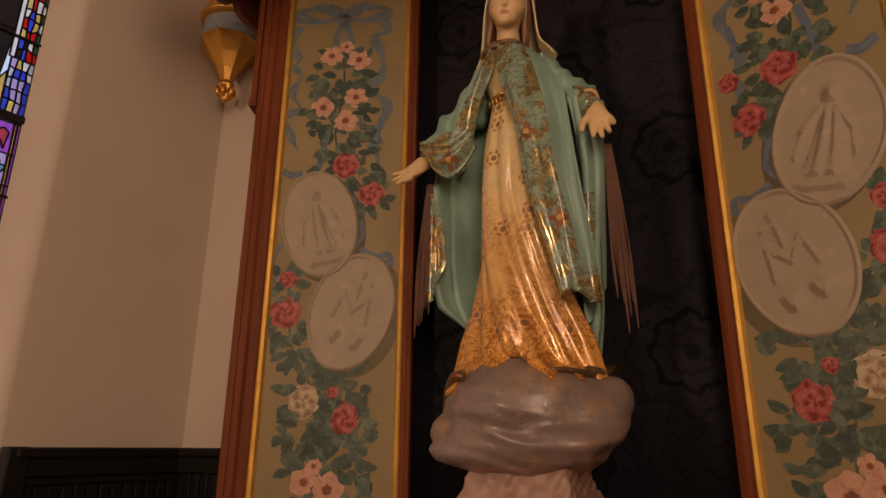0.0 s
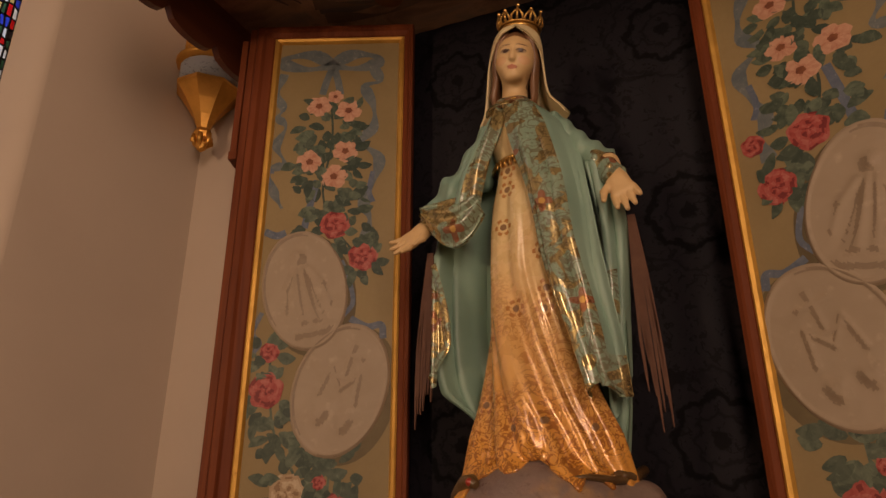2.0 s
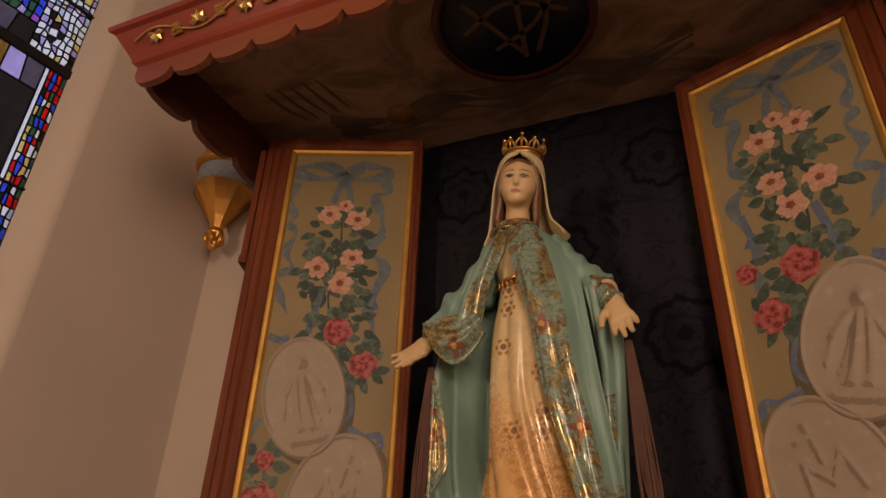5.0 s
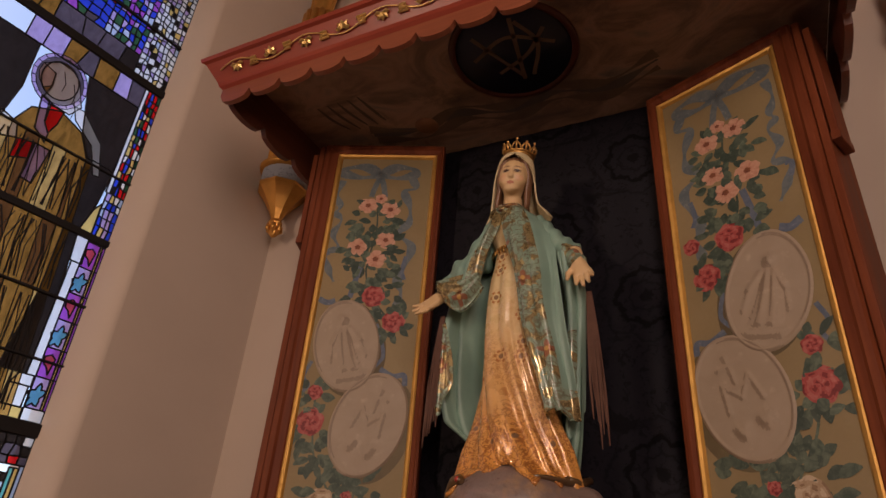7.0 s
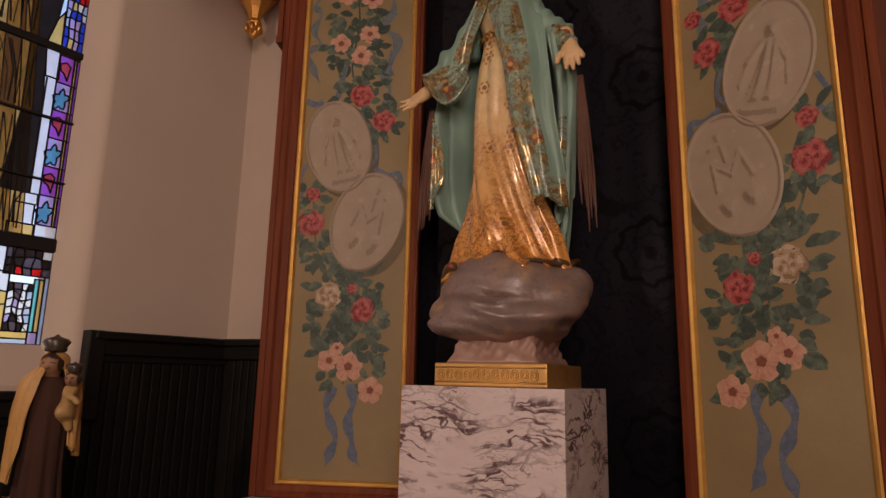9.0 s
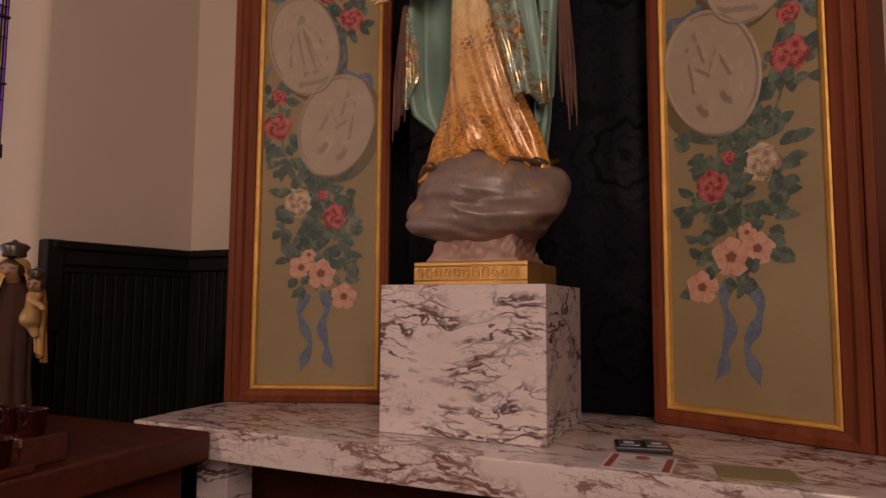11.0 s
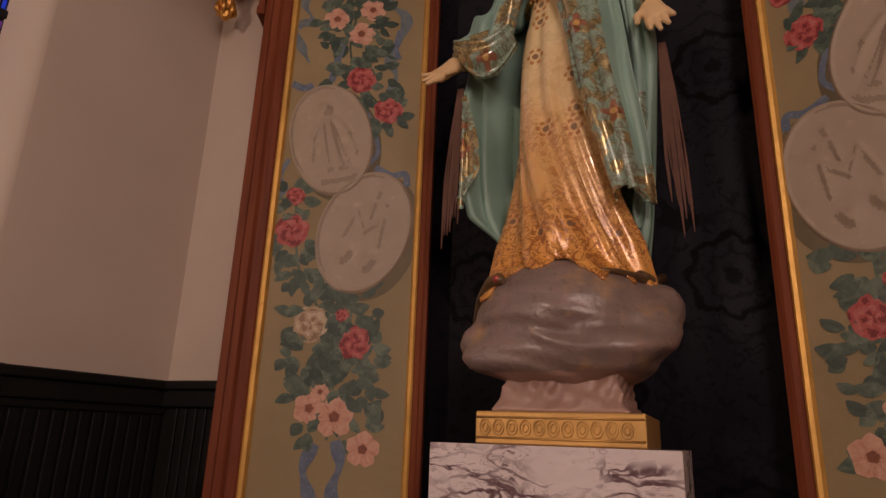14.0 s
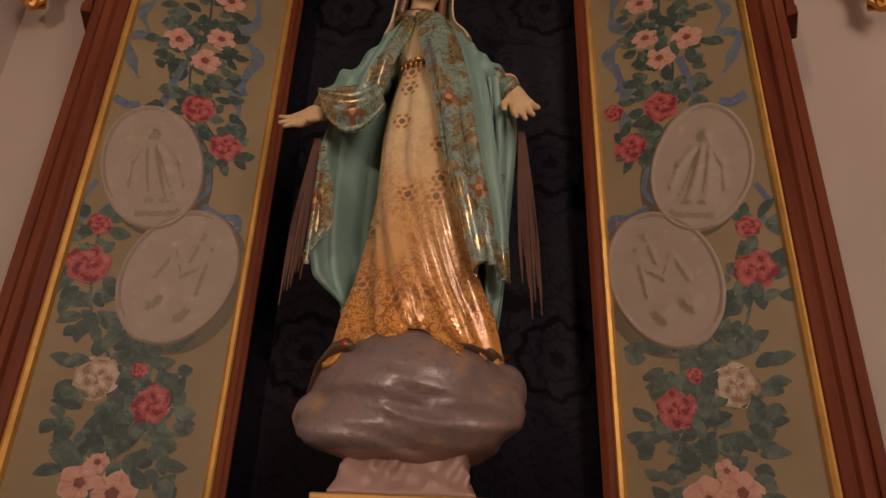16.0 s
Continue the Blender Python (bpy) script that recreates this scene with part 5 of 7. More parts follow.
def painting(base, side):
    m = wing_pose(side)
    rng = random.Random(11 if side < 0 else 12)
    brushes = {}

    def br(name):
        return brushes.setdefault(name, Brush())

    # the two garlands were painted by hand and differ a little in height
    shift = ((1.0, -0.027), (1.73, -0.027), (2.03, -0.014), (2.43, -0.017), (2.54, -0.022), (2.96, -0.041), (3.16, -0.056)) if side < 0 else \
            ((1.0, 0.0), (1.73, 0.0), (2.03, 0.013), (2.14, 0.016), (2.43, 0.005), (2.54, 0.020), (2.77, 0.0), (2.98, -0.030), (3.16, -0.040))
    sz, sd = [k for k, _ in shift], [d for _, d in shift]

    def finish(b, name, mat, label):
        for v in b.bm.verts:
            v.co.x += 0.010 if side < 0 else -0.006
            v.co.z += float(np.interp(v.co.z, sz, sd))
        ob = part(name, transformed(b.bm, m), mat, base, label)
        return ob

    def leaves(s, z, count, spread, size=0.046):
        for i in range(int(count * 0.85)):
            a = rng.uniform(0, 2 * math.pi)
            r = spread * rng.uniform(0.25, 1.0)
            br("leaf").leaf(s + r * math.cos(a), z + r * 1.1 * math.sin(a), size * rng.uniform(0.7, 1.35), size * rng.uniform(0.26, 0.40), a + rng.uniform(-0.8, 0.8), 0.0004)

    def polar(name, s, z, R, tone, mats, lift, na=40, nr=9):
        """One flower: a disc of paint whose outline and tones follow the petals."""
        b = Brush()
        y0 = -0.0055 + lift
        V = [[b.bm.verts.new((s + R(a) * q * math.cos(a), y0 + 0.0016 * (1 - q * q), z + R(a) * q * math.sin(a))) for a in (k * 2 * math.pi / na for k in range(na))] for q in ((i + 0.3) / (nr - 0.7) for i in range(nr))]
        b.bm.faces.new(V[0]).material_index = 2
        for i in range(nr - 1):
            for k in range(na):
                f = b.bm.faces.new((V[i][k], V[i + 1][k], V[i + 1][(k + 1) % na], V[i][(k + 1) % na]))
                f.material_index, f.smooth = tone((i + 0.8) / nr, (k + 0.5) * 2 * math.pi / na), True
        return finish(b, name, mats, "")

    def rose(s, z, r, mats):
        ph, tw = rng.random() * 6, rng.choice((-1, 1))
        R = lambda a: r * 0.96 * (1 + 0.10 * abs(math.sin(2.5 * a + ph)) + 0.04 * math.sin(7 * a + 2 * ph))

        def tone(q, a):
            w = math.sin(2 * a * tw + 11 * q + ph) + 0.6 * math.sin(5 * a + 3 * q - ph) + 0.5 * (math.sin(a - 0.9) if q > 0.35 else -0.4)
            return 2 if w < -0.75 else (0 if w > 0.55 else 1)

        polar("painted_rose", s, z, R, tone, mats, 0.0014)

    def bloom(s, z, r, mats):
        ph = rng.random() * 6
        R = lambda a: r * (0.80 + 0.30 * abs(math.cos(2.5 * a + ph)) ** 0.55 + 0.04 * math.sin(11 * a + ph))

        def tone(q, a):
            gap = abs(math.cos(2.5 * a + ph))
            if q < 0.22:
                return 2
            if q < 0.34 or gap < 0.22:
                return 1
            return 0 if (gap > 0.55 and math.sin(a - 0.6) > -0.5) or q > 0.85 else (1 if math.sin(13 * a + ph) > 0.2 else 0)

        polar("painted_flower", s, z, R, tone, mats, 0.0014)

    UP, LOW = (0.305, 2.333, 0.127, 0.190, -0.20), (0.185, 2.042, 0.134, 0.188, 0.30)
    # each oval's cast shadow, painted on the canvas a little beside and below it
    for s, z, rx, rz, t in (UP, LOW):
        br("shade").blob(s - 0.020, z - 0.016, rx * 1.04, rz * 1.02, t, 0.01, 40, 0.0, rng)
    # bow and streamers
    class Lengths:
        """Ribbons of one colour; every length is a part of its own."""

        def __init__(self, name, mat, label):
            self.of = name, mat, label

        def strip(self, *a):
            b = Brush()
            b.strip(*a)
            finish(b, *self.of)

    rb = Lengths("painted_ribbon", P_RIB, "pale grey-blue painted ribbon")
    for sg, s1 in ((1, 0.415), (-1, 0.125)):
        rb.strip(curve_pts([(0.265, 3.160), (0.265 + sg * 0.07, 3.196), (s1, 3.188), (s1 + sg * 0.010, 3.160), (0.265 + sg * 0.08, 3.138), (0.265, 3.152)]), [0.017 + 0.008 * math.sin(i * 0.5) for i in range(27)], 0.0008)
        rb.strip(curve_pts([(0.262, 3.150), (0.262 + sg * 0.018, 3.09), (0.262 + sg * 0.030, 3.03)]), 0.012, 0.0010)
    rb.strip(curve_pts([(0.13, 3.150), (0.105, 3.085), (0.150, 3.062), (0.122, 2.98), (0.118, 2.90), (0.155, 2.84), (0.098, 2.780), (0.110, 2.70), (0.140, 2.62), (0.120, 2.56), (0.13, 2.50)], 60),
             [0.013 + 0.007 * math.sin(i * 0.55) for i in range(61)], 0.0006)
    rb.strip(curve_pts([(0.425, 3.120), (0.440, 3.04), (0.420, 2.975), (0.432, 2.94), (0.405, 2.90), (0.43, 2.83), (0.400, 2.765), (0.445, 2.735), (0.425, 2.66), (0.395, 2.60)], 60),
             [0.010 + 0.006 * math.sin(i * 0.6 + 1) for i in range(61)], 0.0006)
    rd = Lengths("painted_blue_ribbon", P_RIBD, "blue painted ribbon end")
    rd.strip(curve_pts([(0.290, 2.70), (0.305, 2.62), (0.320, 2.53)]), 0.011, 0.0008)
    rd.strip(curve_pts([(0.43, 2.735), (0.452, 2.73), (0.440, 2.68)]), 0.008, 0.0009)
    rd.strip(curve_pts([(0.115, 2.73), (0.125, 2.66), (0.112, 2.62)]), 0.008, 0.0009)
    rd.strip(curve_pts([(0.44, 2.52), (0.405, 2.505), (0.375, 2.515)]), 0.012, 0.0009)
    rd.strip(curve_pts([(0.165, 2.24), (0.115, 2.215), (0.075, 2.22), (0.068, 2.18)]), 0.010, 0.0009)
    rd.strip(curve_pts([(0.20, 2.42), (0.175, 2.36), (0.16, 2.29), (0.185, 2.25)]), 0.007, 0.0007)
    rd.strip(curve_pts([(0.425, 2.26), (0.447, 2.20), (0.425, 2.17), (0.44, 2.14)]), 0.007, 0.0007)
    for keys in ([(0.275, 1.46), (0.300, 1.40), (0.285, 1.345), (0.262, 1.29), (0.280, 1.235), (0.295, 1.185)], [(0.222, 1.47), (0.205, 1.41), (0.222, 1.345), (0.205, 1.28), (0.200, 1.235), (0.172, 1.195)]):
        rd.strip(curve_pts(keys, 36), [0.013 + 0.005 * math.sin(i * 0.5) - 0.009 * max(0, i - 30) / 6 for i in range(37)], 0.0008)
    # stems
    st = br("stem")
    for keys in ([(0.265, 3.03), (0.25, 2.85), (0.27, 2.66), (0.225, 2.53), (0.14, 2.42)], [(0.39, 2.15), (0.385, 2.05), (0.36, 1.92), (0.29, 1.80), (0.25, 1.62), (0.245, 1.47)], [(0.2, 1.88), (0.21, 1.75), (0.24, 1.60)]):
        st.strip(curve_pts(keys, 30), 0.0035, 0.0003)
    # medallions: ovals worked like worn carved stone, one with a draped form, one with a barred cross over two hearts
    def ridge(u, v, a, b, w, h):
        d = ((b[0] - a[0]) ** 2 + (b[1] - a[1]) ** 2) or 1e-9
        t = max(0.0, min(1.0, ((u - a[0]) * (b[0] - a[0]) + (v - a[1]) * (b[1] - a[1])) / d))
        q = math.hypot(u - a[0] - t * (b[0] - a[0]), v - a[1] - t * (b[1] - a[1])) / w
        return h * math.exp(-q * q)

    def draped(u, v):
        h = 0.0
        if -0.125 < v < 0.090:
            f = (0.090 - v) / 0.215
            w = 0.018 + 0.036 * f ** 0.8
            q = abs(u - 0.004 - 0.008 * math.sin(f * 4)) / w
            if q < 1:
                h = 0.0070 * math.sqrt(1 - q * q) * min(1, f * 5, (1 - f) * 9) * (0.80 + 0.20 * math.cos(u / w * 8 + 3 * f))
        h = max(h, ridge(u, v, (0.006, 0.104), (0.006, 0.096), 0.018, 0.0080))
        for sg in (-1, 1):
            h = max(h, ridge(u, v, (0.02 * sg, 0.060), (0.052 * sg, 0.008), 0.011, 0.0050), ridge(u, v, (0.052 * sg, 0.008), (0.066 * sg, -0.060), 0.008, 0.0026))
        return max(h, ridge(u, v, (-0.045, -0.130), (0.045, -0.130), 0.018, 0.0050))

    def barred(u, v):
        h = 0.0
        for a, b in (((0.0, 0.030), (0.0, 0.125)), ((-0.032, 0.092), (0.034, 0.092)), ((-0.052, -0.032), (-0.040, 0.046)), ((-0.040, 0.046), (0.0, -0.006)), ((0.0, -0.006), (0.042, 0.046)), ((0.042, 0.046), (0.054, -0.032)), ((-0.030, 0.026), (0.034, 0.026))):
            h = max(h, ridge(u, v, a, b, 0.0075, 0.0027))
        for x, y in ((-0.036, -0.088), (0.034, -0.086)):
            h = max(h, ridge(u, v, (x - 0.008, y + 0.006), (x, y - 0.012), 0.015, 0.0055), ridge(u, v, (x + 0.008, y + 0.006), (x, y - 0.012), 0.015, 0.0055))
        return h

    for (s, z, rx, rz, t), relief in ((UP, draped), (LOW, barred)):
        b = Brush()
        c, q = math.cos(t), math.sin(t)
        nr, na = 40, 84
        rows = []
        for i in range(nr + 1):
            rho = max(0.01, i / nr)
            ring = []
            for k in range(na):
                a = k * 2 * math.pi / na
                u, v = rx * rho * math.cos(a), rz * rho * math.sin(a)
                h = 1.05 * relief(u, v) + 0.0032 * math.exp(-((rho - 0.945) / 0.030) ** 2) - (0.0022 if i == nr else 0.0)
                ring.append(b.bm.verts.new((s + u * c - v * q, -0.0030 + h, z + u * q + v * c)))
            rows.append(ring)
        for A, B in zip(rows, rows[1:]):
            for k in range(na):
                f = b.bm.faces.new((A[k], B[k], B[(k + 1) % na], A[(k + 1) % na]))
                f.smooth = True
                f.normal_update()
                # light and shade of the relief painted on, picked by the face's slope
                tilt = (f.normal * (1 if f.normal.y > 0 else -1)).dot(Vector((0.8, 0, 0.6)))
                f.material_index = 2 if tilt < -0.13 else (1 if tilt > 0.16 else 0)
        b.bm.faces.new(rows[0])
        finish(b, "painted_medallion", [P_STONE, P_STONE_LIT, P_STONE_SHADE], "oval medallion painted to look like carved stone")
    # leaves
    for s, z, n, sp in ((0.255, 2.90, 40, 0.095), (0.26, 2.77, 40, 0.105), (0.25, 2.66, 34, 0.095), (0.23, 2.53, 34, 0.090), (0.14, 2.43, 18, 0.060), (0.40, 2.14, 10, 0.040), (0.39, 2.01, 20, 0.060),
                        (0.36, 1.92, 16, 0.055), (0.30, 1.81, 40, 0.090), (0.20, 1.82, 36, 0.085), (0.30, 1.70, 36, 0.085), (0.20, 1.68, 38, 0.090), (0.25, 1.58, 52, 0.115), (0.16, 1.50, 8, 0.05)):
        leaves(s, z, n, sp)
    # flowers
    for s, z, r in ((0.300, 2.982, 0.040), (0.202, 2.962, 0.042), (0.248, 3.020, 0.026), (0.318, 2.767, 0.042), (0.206, 2.806, 0.040), (0.238, 2.712, 0.043), (0.298, 1.550, 0.042), (0.229, 1.530, 0.052), (0.148, 1.450, 0.044), (0.272, 1.594, 0.024)):
        bloom(s, z, r * 0.95, [P_PINK_L, P_PINK, P_HEART])
    for s, z, r in ((0.226, 2.540, 0.046), (0.136, 2.432, 0.044), (0.393, 2.142, 0.028), (0.394, 2.035, 0.048), (0.231, 1.800, 0.020), (0.187, 1.728, 0.046)) + (((0.098, 2.547, 0.028),) if side > 0 else ()):
        rose(s, z, r, [P_RED_L, P_RED, P_RED_D])
    rose(0.314, 1.774, 0.048, [P_WHITE_L, P_WHITE, P_WHITE_D])
    for key, name, mat, label in (("shade", "painted_oval_shadow", P_SHADE, ""), ("stem", "painted_stem", P_LEAF, ""), ("leaf", "painted_leaves", P_LEAF, "dark green painted rose leaves")):
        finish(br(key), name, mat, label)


for w, s in zip(WINGS, (-1, 1)):
    painting(w, s)


# ---- the stained-glass window ----
def glass_mat(name, col, var=0.35):
    """Coloured glass: light from outside spreads through it, uneven and streaked."""
    k = Mat(name, col, 0.12)
    c = k.world_co()
    n = k.noise(22, 4, 0.6, co=k.scaled(c, (1, 1, 0.5)), dist=1.0)
    tone = k.mix(k.math("MULTIPLY", k.ramp(n, (0.35, 0.0), (0.7, 1.0)), var), col, tuple(v * 0.35 for v in col))
    tr = k.node("ShaderNodeBsdfTranslucent")
    k.put(tr.inputs["Color"], tone)
    cl = k.node("ShaderNodeBsdfTransparent")
    k.put(cl.inputs["Color"], tone)
    gl = k.node("ShaderNodeBsdfGlossy")
    gl.inputs["Roughness"].default_value = 0.1
    mix = k.node("ShaderNodeMixShader")
    mix.inputs[0].default_value = 0.35
    k.t.links.new(tr.outputs[0], mix.inputs[1])
    k.t.links.new(cl.outputs[0], mix.inputs[2])
    mix2 = k.node("ShaderNodeMixShader")
    mix2.inputs[0].default_value = 0.03
    k.t.links.new(mix.outputs[0], mix2.inputs[1])
    k.t.links.new(gl.outputs[0], mix2.inputs[2])
    k.t.links.new(mix2.outputs[0], k.t.nodes["Material Output"].inputs["Surface"])
    return k.m


GLASS = {n: glass_mat(n + "_glass", c, v) for n, c, v in (
    ("flesh", (0.80, 0.58, 0.52), 0.3), ("white", (0.96, 0.95, 0.98), 0.15), ("pale_blue", (0.60, 0.70, 0.95), 0.25), ("blue", (0.05, 0.09, 0.80), 0.5), ("teal", (0.20, 0.72, 0.76), 0.35), ("purple", (0.46, 0.11, 0.66), 0.4),
    ("lilac", (0.58, 0.44, 0.84), 0.35), ("red", (0.80, 0.018, 0.02), 0.4), ("coral", (0.95, 0.25, 0.18), 0.3), ("gold", (0.88, 0.62, 0.20), 0.35), ("brown", (0.36, 0.17, 0.035), 0.75), ("tan", (0.62, 0.38, 0.12), 0.6), ("sienna", (0.15, 0.060, 0.018), 0.5),
    ("umber", (0.030, 0.022, 0.020), 0.5), ("green", (0.05, 0.14, 0.07), 0.5), ("grey", (0.13, 0.10, 0.13), 0.5))}
M_LEAD = Mat("blackened_lead", (0.010, 0.009, 0.010), 0.6, 0.3).m


def stained_window():
    base = tagged(empty("window_1"), "stained-glass window with a draped form in brown and white between flowered borders", "window", kind="structure")
    W = wall_pose(-1) @ Matrix.Translation((0, -WIN_IN - 0.004, 0))
    rng = random.Random(5)
    lead = bmesh.new()
    layer = [0]

    def lead_line(pts, w=0.0028, lift=0.003):
        P = [Vector((p[0], lift, p[1])) for p in pts]
        for a, b in zip(P, P[1:]):
            d = (b - a)
            if d.length < 1e-5:
                continue
            o = Vector((-d.z, 0, d.x)).normalized() * w
            e = d.normalized() * w * 0.6
            v = [lead.verts.new(q) for q in (a - o - e, b - o + e, b + o + e, a + o - e)]
            t = [lead.verts.new(q.co + Vector((0, -0.004, 0))) for q in v]
            lead.faces.new(v)
            for i in range(4):
                lead.faces.new((v[i], v[(i + 1) % 4], t[(i + 1) % 4], t[i]))

    def pane(pts, col, over=0, w=0.0028):
        bm = bmesh.new()
        layer[0] += 1
        y = 0.0008 * over + 0.00005 * (layer[0] % 7)
        bm.faces.new([bm.verts.new((p[0], y, p[1])) for p in pts])
        ob = part("pane", transformed(bm, W), GLASS[col], base)
        ob.visible_shadow = False
        if w:
            lead_line(list(pts) + [pts[0]], w)

    def oval(u, z, ru, rz, n=18, turn=0.0, wob=0.0):
        out = []
        for i in range(n):
            a = i * 2 * math.pi / n
            r = 1 + wob * math.cos(5 * a)
            x, y = ru * r * math.cos(a), rz * r * math.sin(a)
            out.append((u + x * math.cos(turn) - y * math.sin(turn), z + x * math.sin(turn) + y * math.cos(turn)))
        return out

    def rect(u0, u1, z0, z1):
        return [(u0, z0), (u1, z0), (u1, z1), (u0, z1)]

    def mosaic(u0, u1, z0, z1, nu, nz, colours, jit=0.25):
        du, dz = (u1 - u0) / nu, (z1 - z0) / nz
        P = [[(u0 + du * (i + (rng.uniform(-jit, jit) if 0 < i < nu else 0)), z0 + dz * (j + (rng.uniform(-jit, jit) if 0 < j < nz else 0))) for j in range(nz + 1)] for i in range(nu + 1)]
        for i in range(nu):
            for j in range(nz):
                pane([P[i][j], P[i + 1][j], P[i + 1][j + 1], P[i][j + 1]], rng.choice(colours))

    U0, U1 = WIN_U0, WIN_U1
    mid = (U0 + U1) / 2
    for mirror in (False, True):
        fx = (lambda u: 2 * mid - u) if mirror else (lambda u: u)
        X = lambda pts: [(fx(u), z) for u, z in pts]
        # foot panel: little columns and tracery
        pane(X(rect(U0, U0 + 0.016, 1.556, 1.80)), "pale_blue")
        pane(X(rect(U0 + 0.016, U0 + 0.032, 1.60, 1.79)), "gold")
        pane(X(rect(U0 + 0.032, U0 + 0.048, 1.60, 1.79)), "teal")
        pane(X(rect(U0 + 0.016, U0 + 0.048, 1.556, 1.60)), "lilac")
        mosaic(*sorted((fx(U0 + 0.048), fx(U0 + 0.13))), 1.60, 1.77, 4, 6, ["white", "lilac", "white", "grey", "pale_blue", "umber"])
        pane(X(rect(U0 + 0.048, U0 + 0.15, 1.575, 1.60)), "gold")
        pane(X(rect(U0 + 0.048, U0 + 0.15, 1.556, 1.575)), "pale_blue")
        for k in range(4):
            lead_line(X([(U0 + 0.05 + 0.03 * (k % 2), 1.60 + 0.04 * k), (U0 + 0.09 + 0.02 * (k % 2), 1.64 + 0.035 * k)]), 0.0015)
        mosaic(*sorted((fx(U0), fx(U0 + 0.15))), 1.80, 1.895, 5, 3, ["red", "umber", "grey", "lilac", "white", "umber"])
        mosaic(*sorted((fx(U0 + 0.13), mid)), 1.60, 1.895, 4, 4, ["umber", "blue", "teal", "gold", "purple", "white", "grey"])
        mosaic(*sorted((fx(U0 + 0.15), mid)), 1.556, 1.60, 4, 1, ["gold", "pale_blue", "white"])
        # border of leaves and fan flowers on purple, with a gold stem
        z = 1.945
        pane(X(rect(U0, U0 + 0.075, z, z + 0.045)), "white")
        z += 0.045
        k = 0
        while z < 2.655:
            h = 0.112
            zt = min(z + h, 2.67)
            pane(X(rect(U0 + 0.020, U0 + 0.075, z, zt)), "purple" if k % 2 else "lilac", 0)
            pane(X(rect(U0, U0 + 0.011, z, zt)), "purple", 0)
            if k % 2 == 0:
                pane(X(oval(U0 + 0.052, z + 0.045, 0.023, 0.038, 20, 0.3, 0.28)), "teal", 1)
            else:
                pane(X([(U0 + 0.040, z + 0.015), (U0 + 0.032, z + 0.075), (U0 + 0.048, z + 0.088), (U0 + 0.070, z + 0.075), (U0 + 0.066, z + 0.050), (U0 + 0.052, z + 0.040)]), "coral", 1)
            pane(X([(U0 + 0.011, z), (U0 + 0.020, z), (U0 + 0.022, zt), (U0 + 0.012, zt)]), "gold", 0)
            z = zt
            k += 1
        mosaic(*sorted((fx(U0), fx(U0 + 0.075))), 2.695, 2.90, 4, 5, ["blue", "pale_blue", "gold", "white", "lilac", "blue"])
        mosaic(*sorted((fx(U0), fx(U0 + 0.065))), 2.90, 3.475, 4, 14, ["red", "blue", "gold", "umber", "red", "blue", "green", "white", "red"])
        # white shaft with base and cap, then a white rod
        pane(X(rect(U0 + 0.075, U0 + 0.108, 2.10, 2.56)), "white")
        pane(X([(U0 + 0.068, 2.56), (U0 + 0.115, 2.56), (U0 + 0.125, 2.67), (U0 + 0.075, 2.67)]), "white")
        pane(X([(U0 + 0.078, 2.06), (U0 + 0.150, 2.06), (U0 + 0.130, 2.10), (U0 + 0.080, 2.10)]), "white")
        pane(X(rect(U0 + 0.085, U0 + 0.150, 1.985, 2.06)), "white")
        pane(X(rect(U0 + 0.078, U0 + 0.165, 1.945, 1.985)), "gold")
        pane(X([(U0 + 0.075, 2.695), (U0 + 0.125, 2.695), (U0 + 0.100, 2.80), (U0 + 0.078, 2.84)]), "gold")
        pane(X(rect(U0 + 0.065, U0 + 0.082, 2.90, 3.475)), "white")
        # ground behind the draped form
        E = U0 + 0.195
        pane(X([(U0 + 0.108, 2.10), (E + 0.01, 1.945 + 0.155), (E - 0.02, 2.40), (U0 + 0.108, 2.40)]), "umber")
        pane(X([(U0 + 0.108, 2.40), (E - 0.02, 2.40), (E - 0.015, 2.68), (U0 + 0.125, 2.68)]), "umber")
        pane(X([(U0 + 0.10, 2.80), (U0 + 0.125, 2.70), (E - 0.01, 2.70), (E + 0.005, 3.00), (U0 + 0.082, 3.00)]), "umber")
        pane(X([(U0 + 0.082, 3.00), (E + 0.005, 3.00), (E + 0.06, 3.10), (E + 0.12, 3.36), (U0 + 0.082, 3.36)]), "umber")
        mosaic(*sorted((fx(U0 + 0.082), fx(mid - 0.10))), 3.36, 3.475, 7, 1, ["lilac", "brown", "grey", "umber", "lilac"])
        # draped form: broad brown folds, a white hood inside a pale ring, a lilac staff of cloth, a red cuff
        folds = [(E - 0.02 + 0.035 * i, 0.010 * math.sin(i * 2.1)) for i in range(11)]
        for z0, z1 in ((1.945, 2.40), (2.40, 2.68), (2.70, 2.98)):
            for (a, sa), (b, sb) in zip(folds, folds[1:]):
                t0, t1 = (2.98 - z0) * 0.06, (2.98 - z1) * 0.06
                pane(X([(a - t0 + sa, z0), (b - t0 + sb, z0), (b - t1 + sb * 2, z1), (a - t1 + sa * 2, z1)]), rng.choice(("brown", "brown", "tan", "sienna")), 0, 0.0016)
                for q in range(2):
                    f0 = a + (b - a) * rng.uniform(0.2, 0.9)
                    lead_line(X([(f0 - t0, z0 + 0.02), (f0 - (t0 + t1) / 2 + rng.uniform(-0.02, 0.02), (z0 + z1) / 2), (f0 - t1 + rng.uniform(-0.03, 0.03), z1 - 0.03)]), rng.uniform(0.0012, 0.0032), 0.0022)
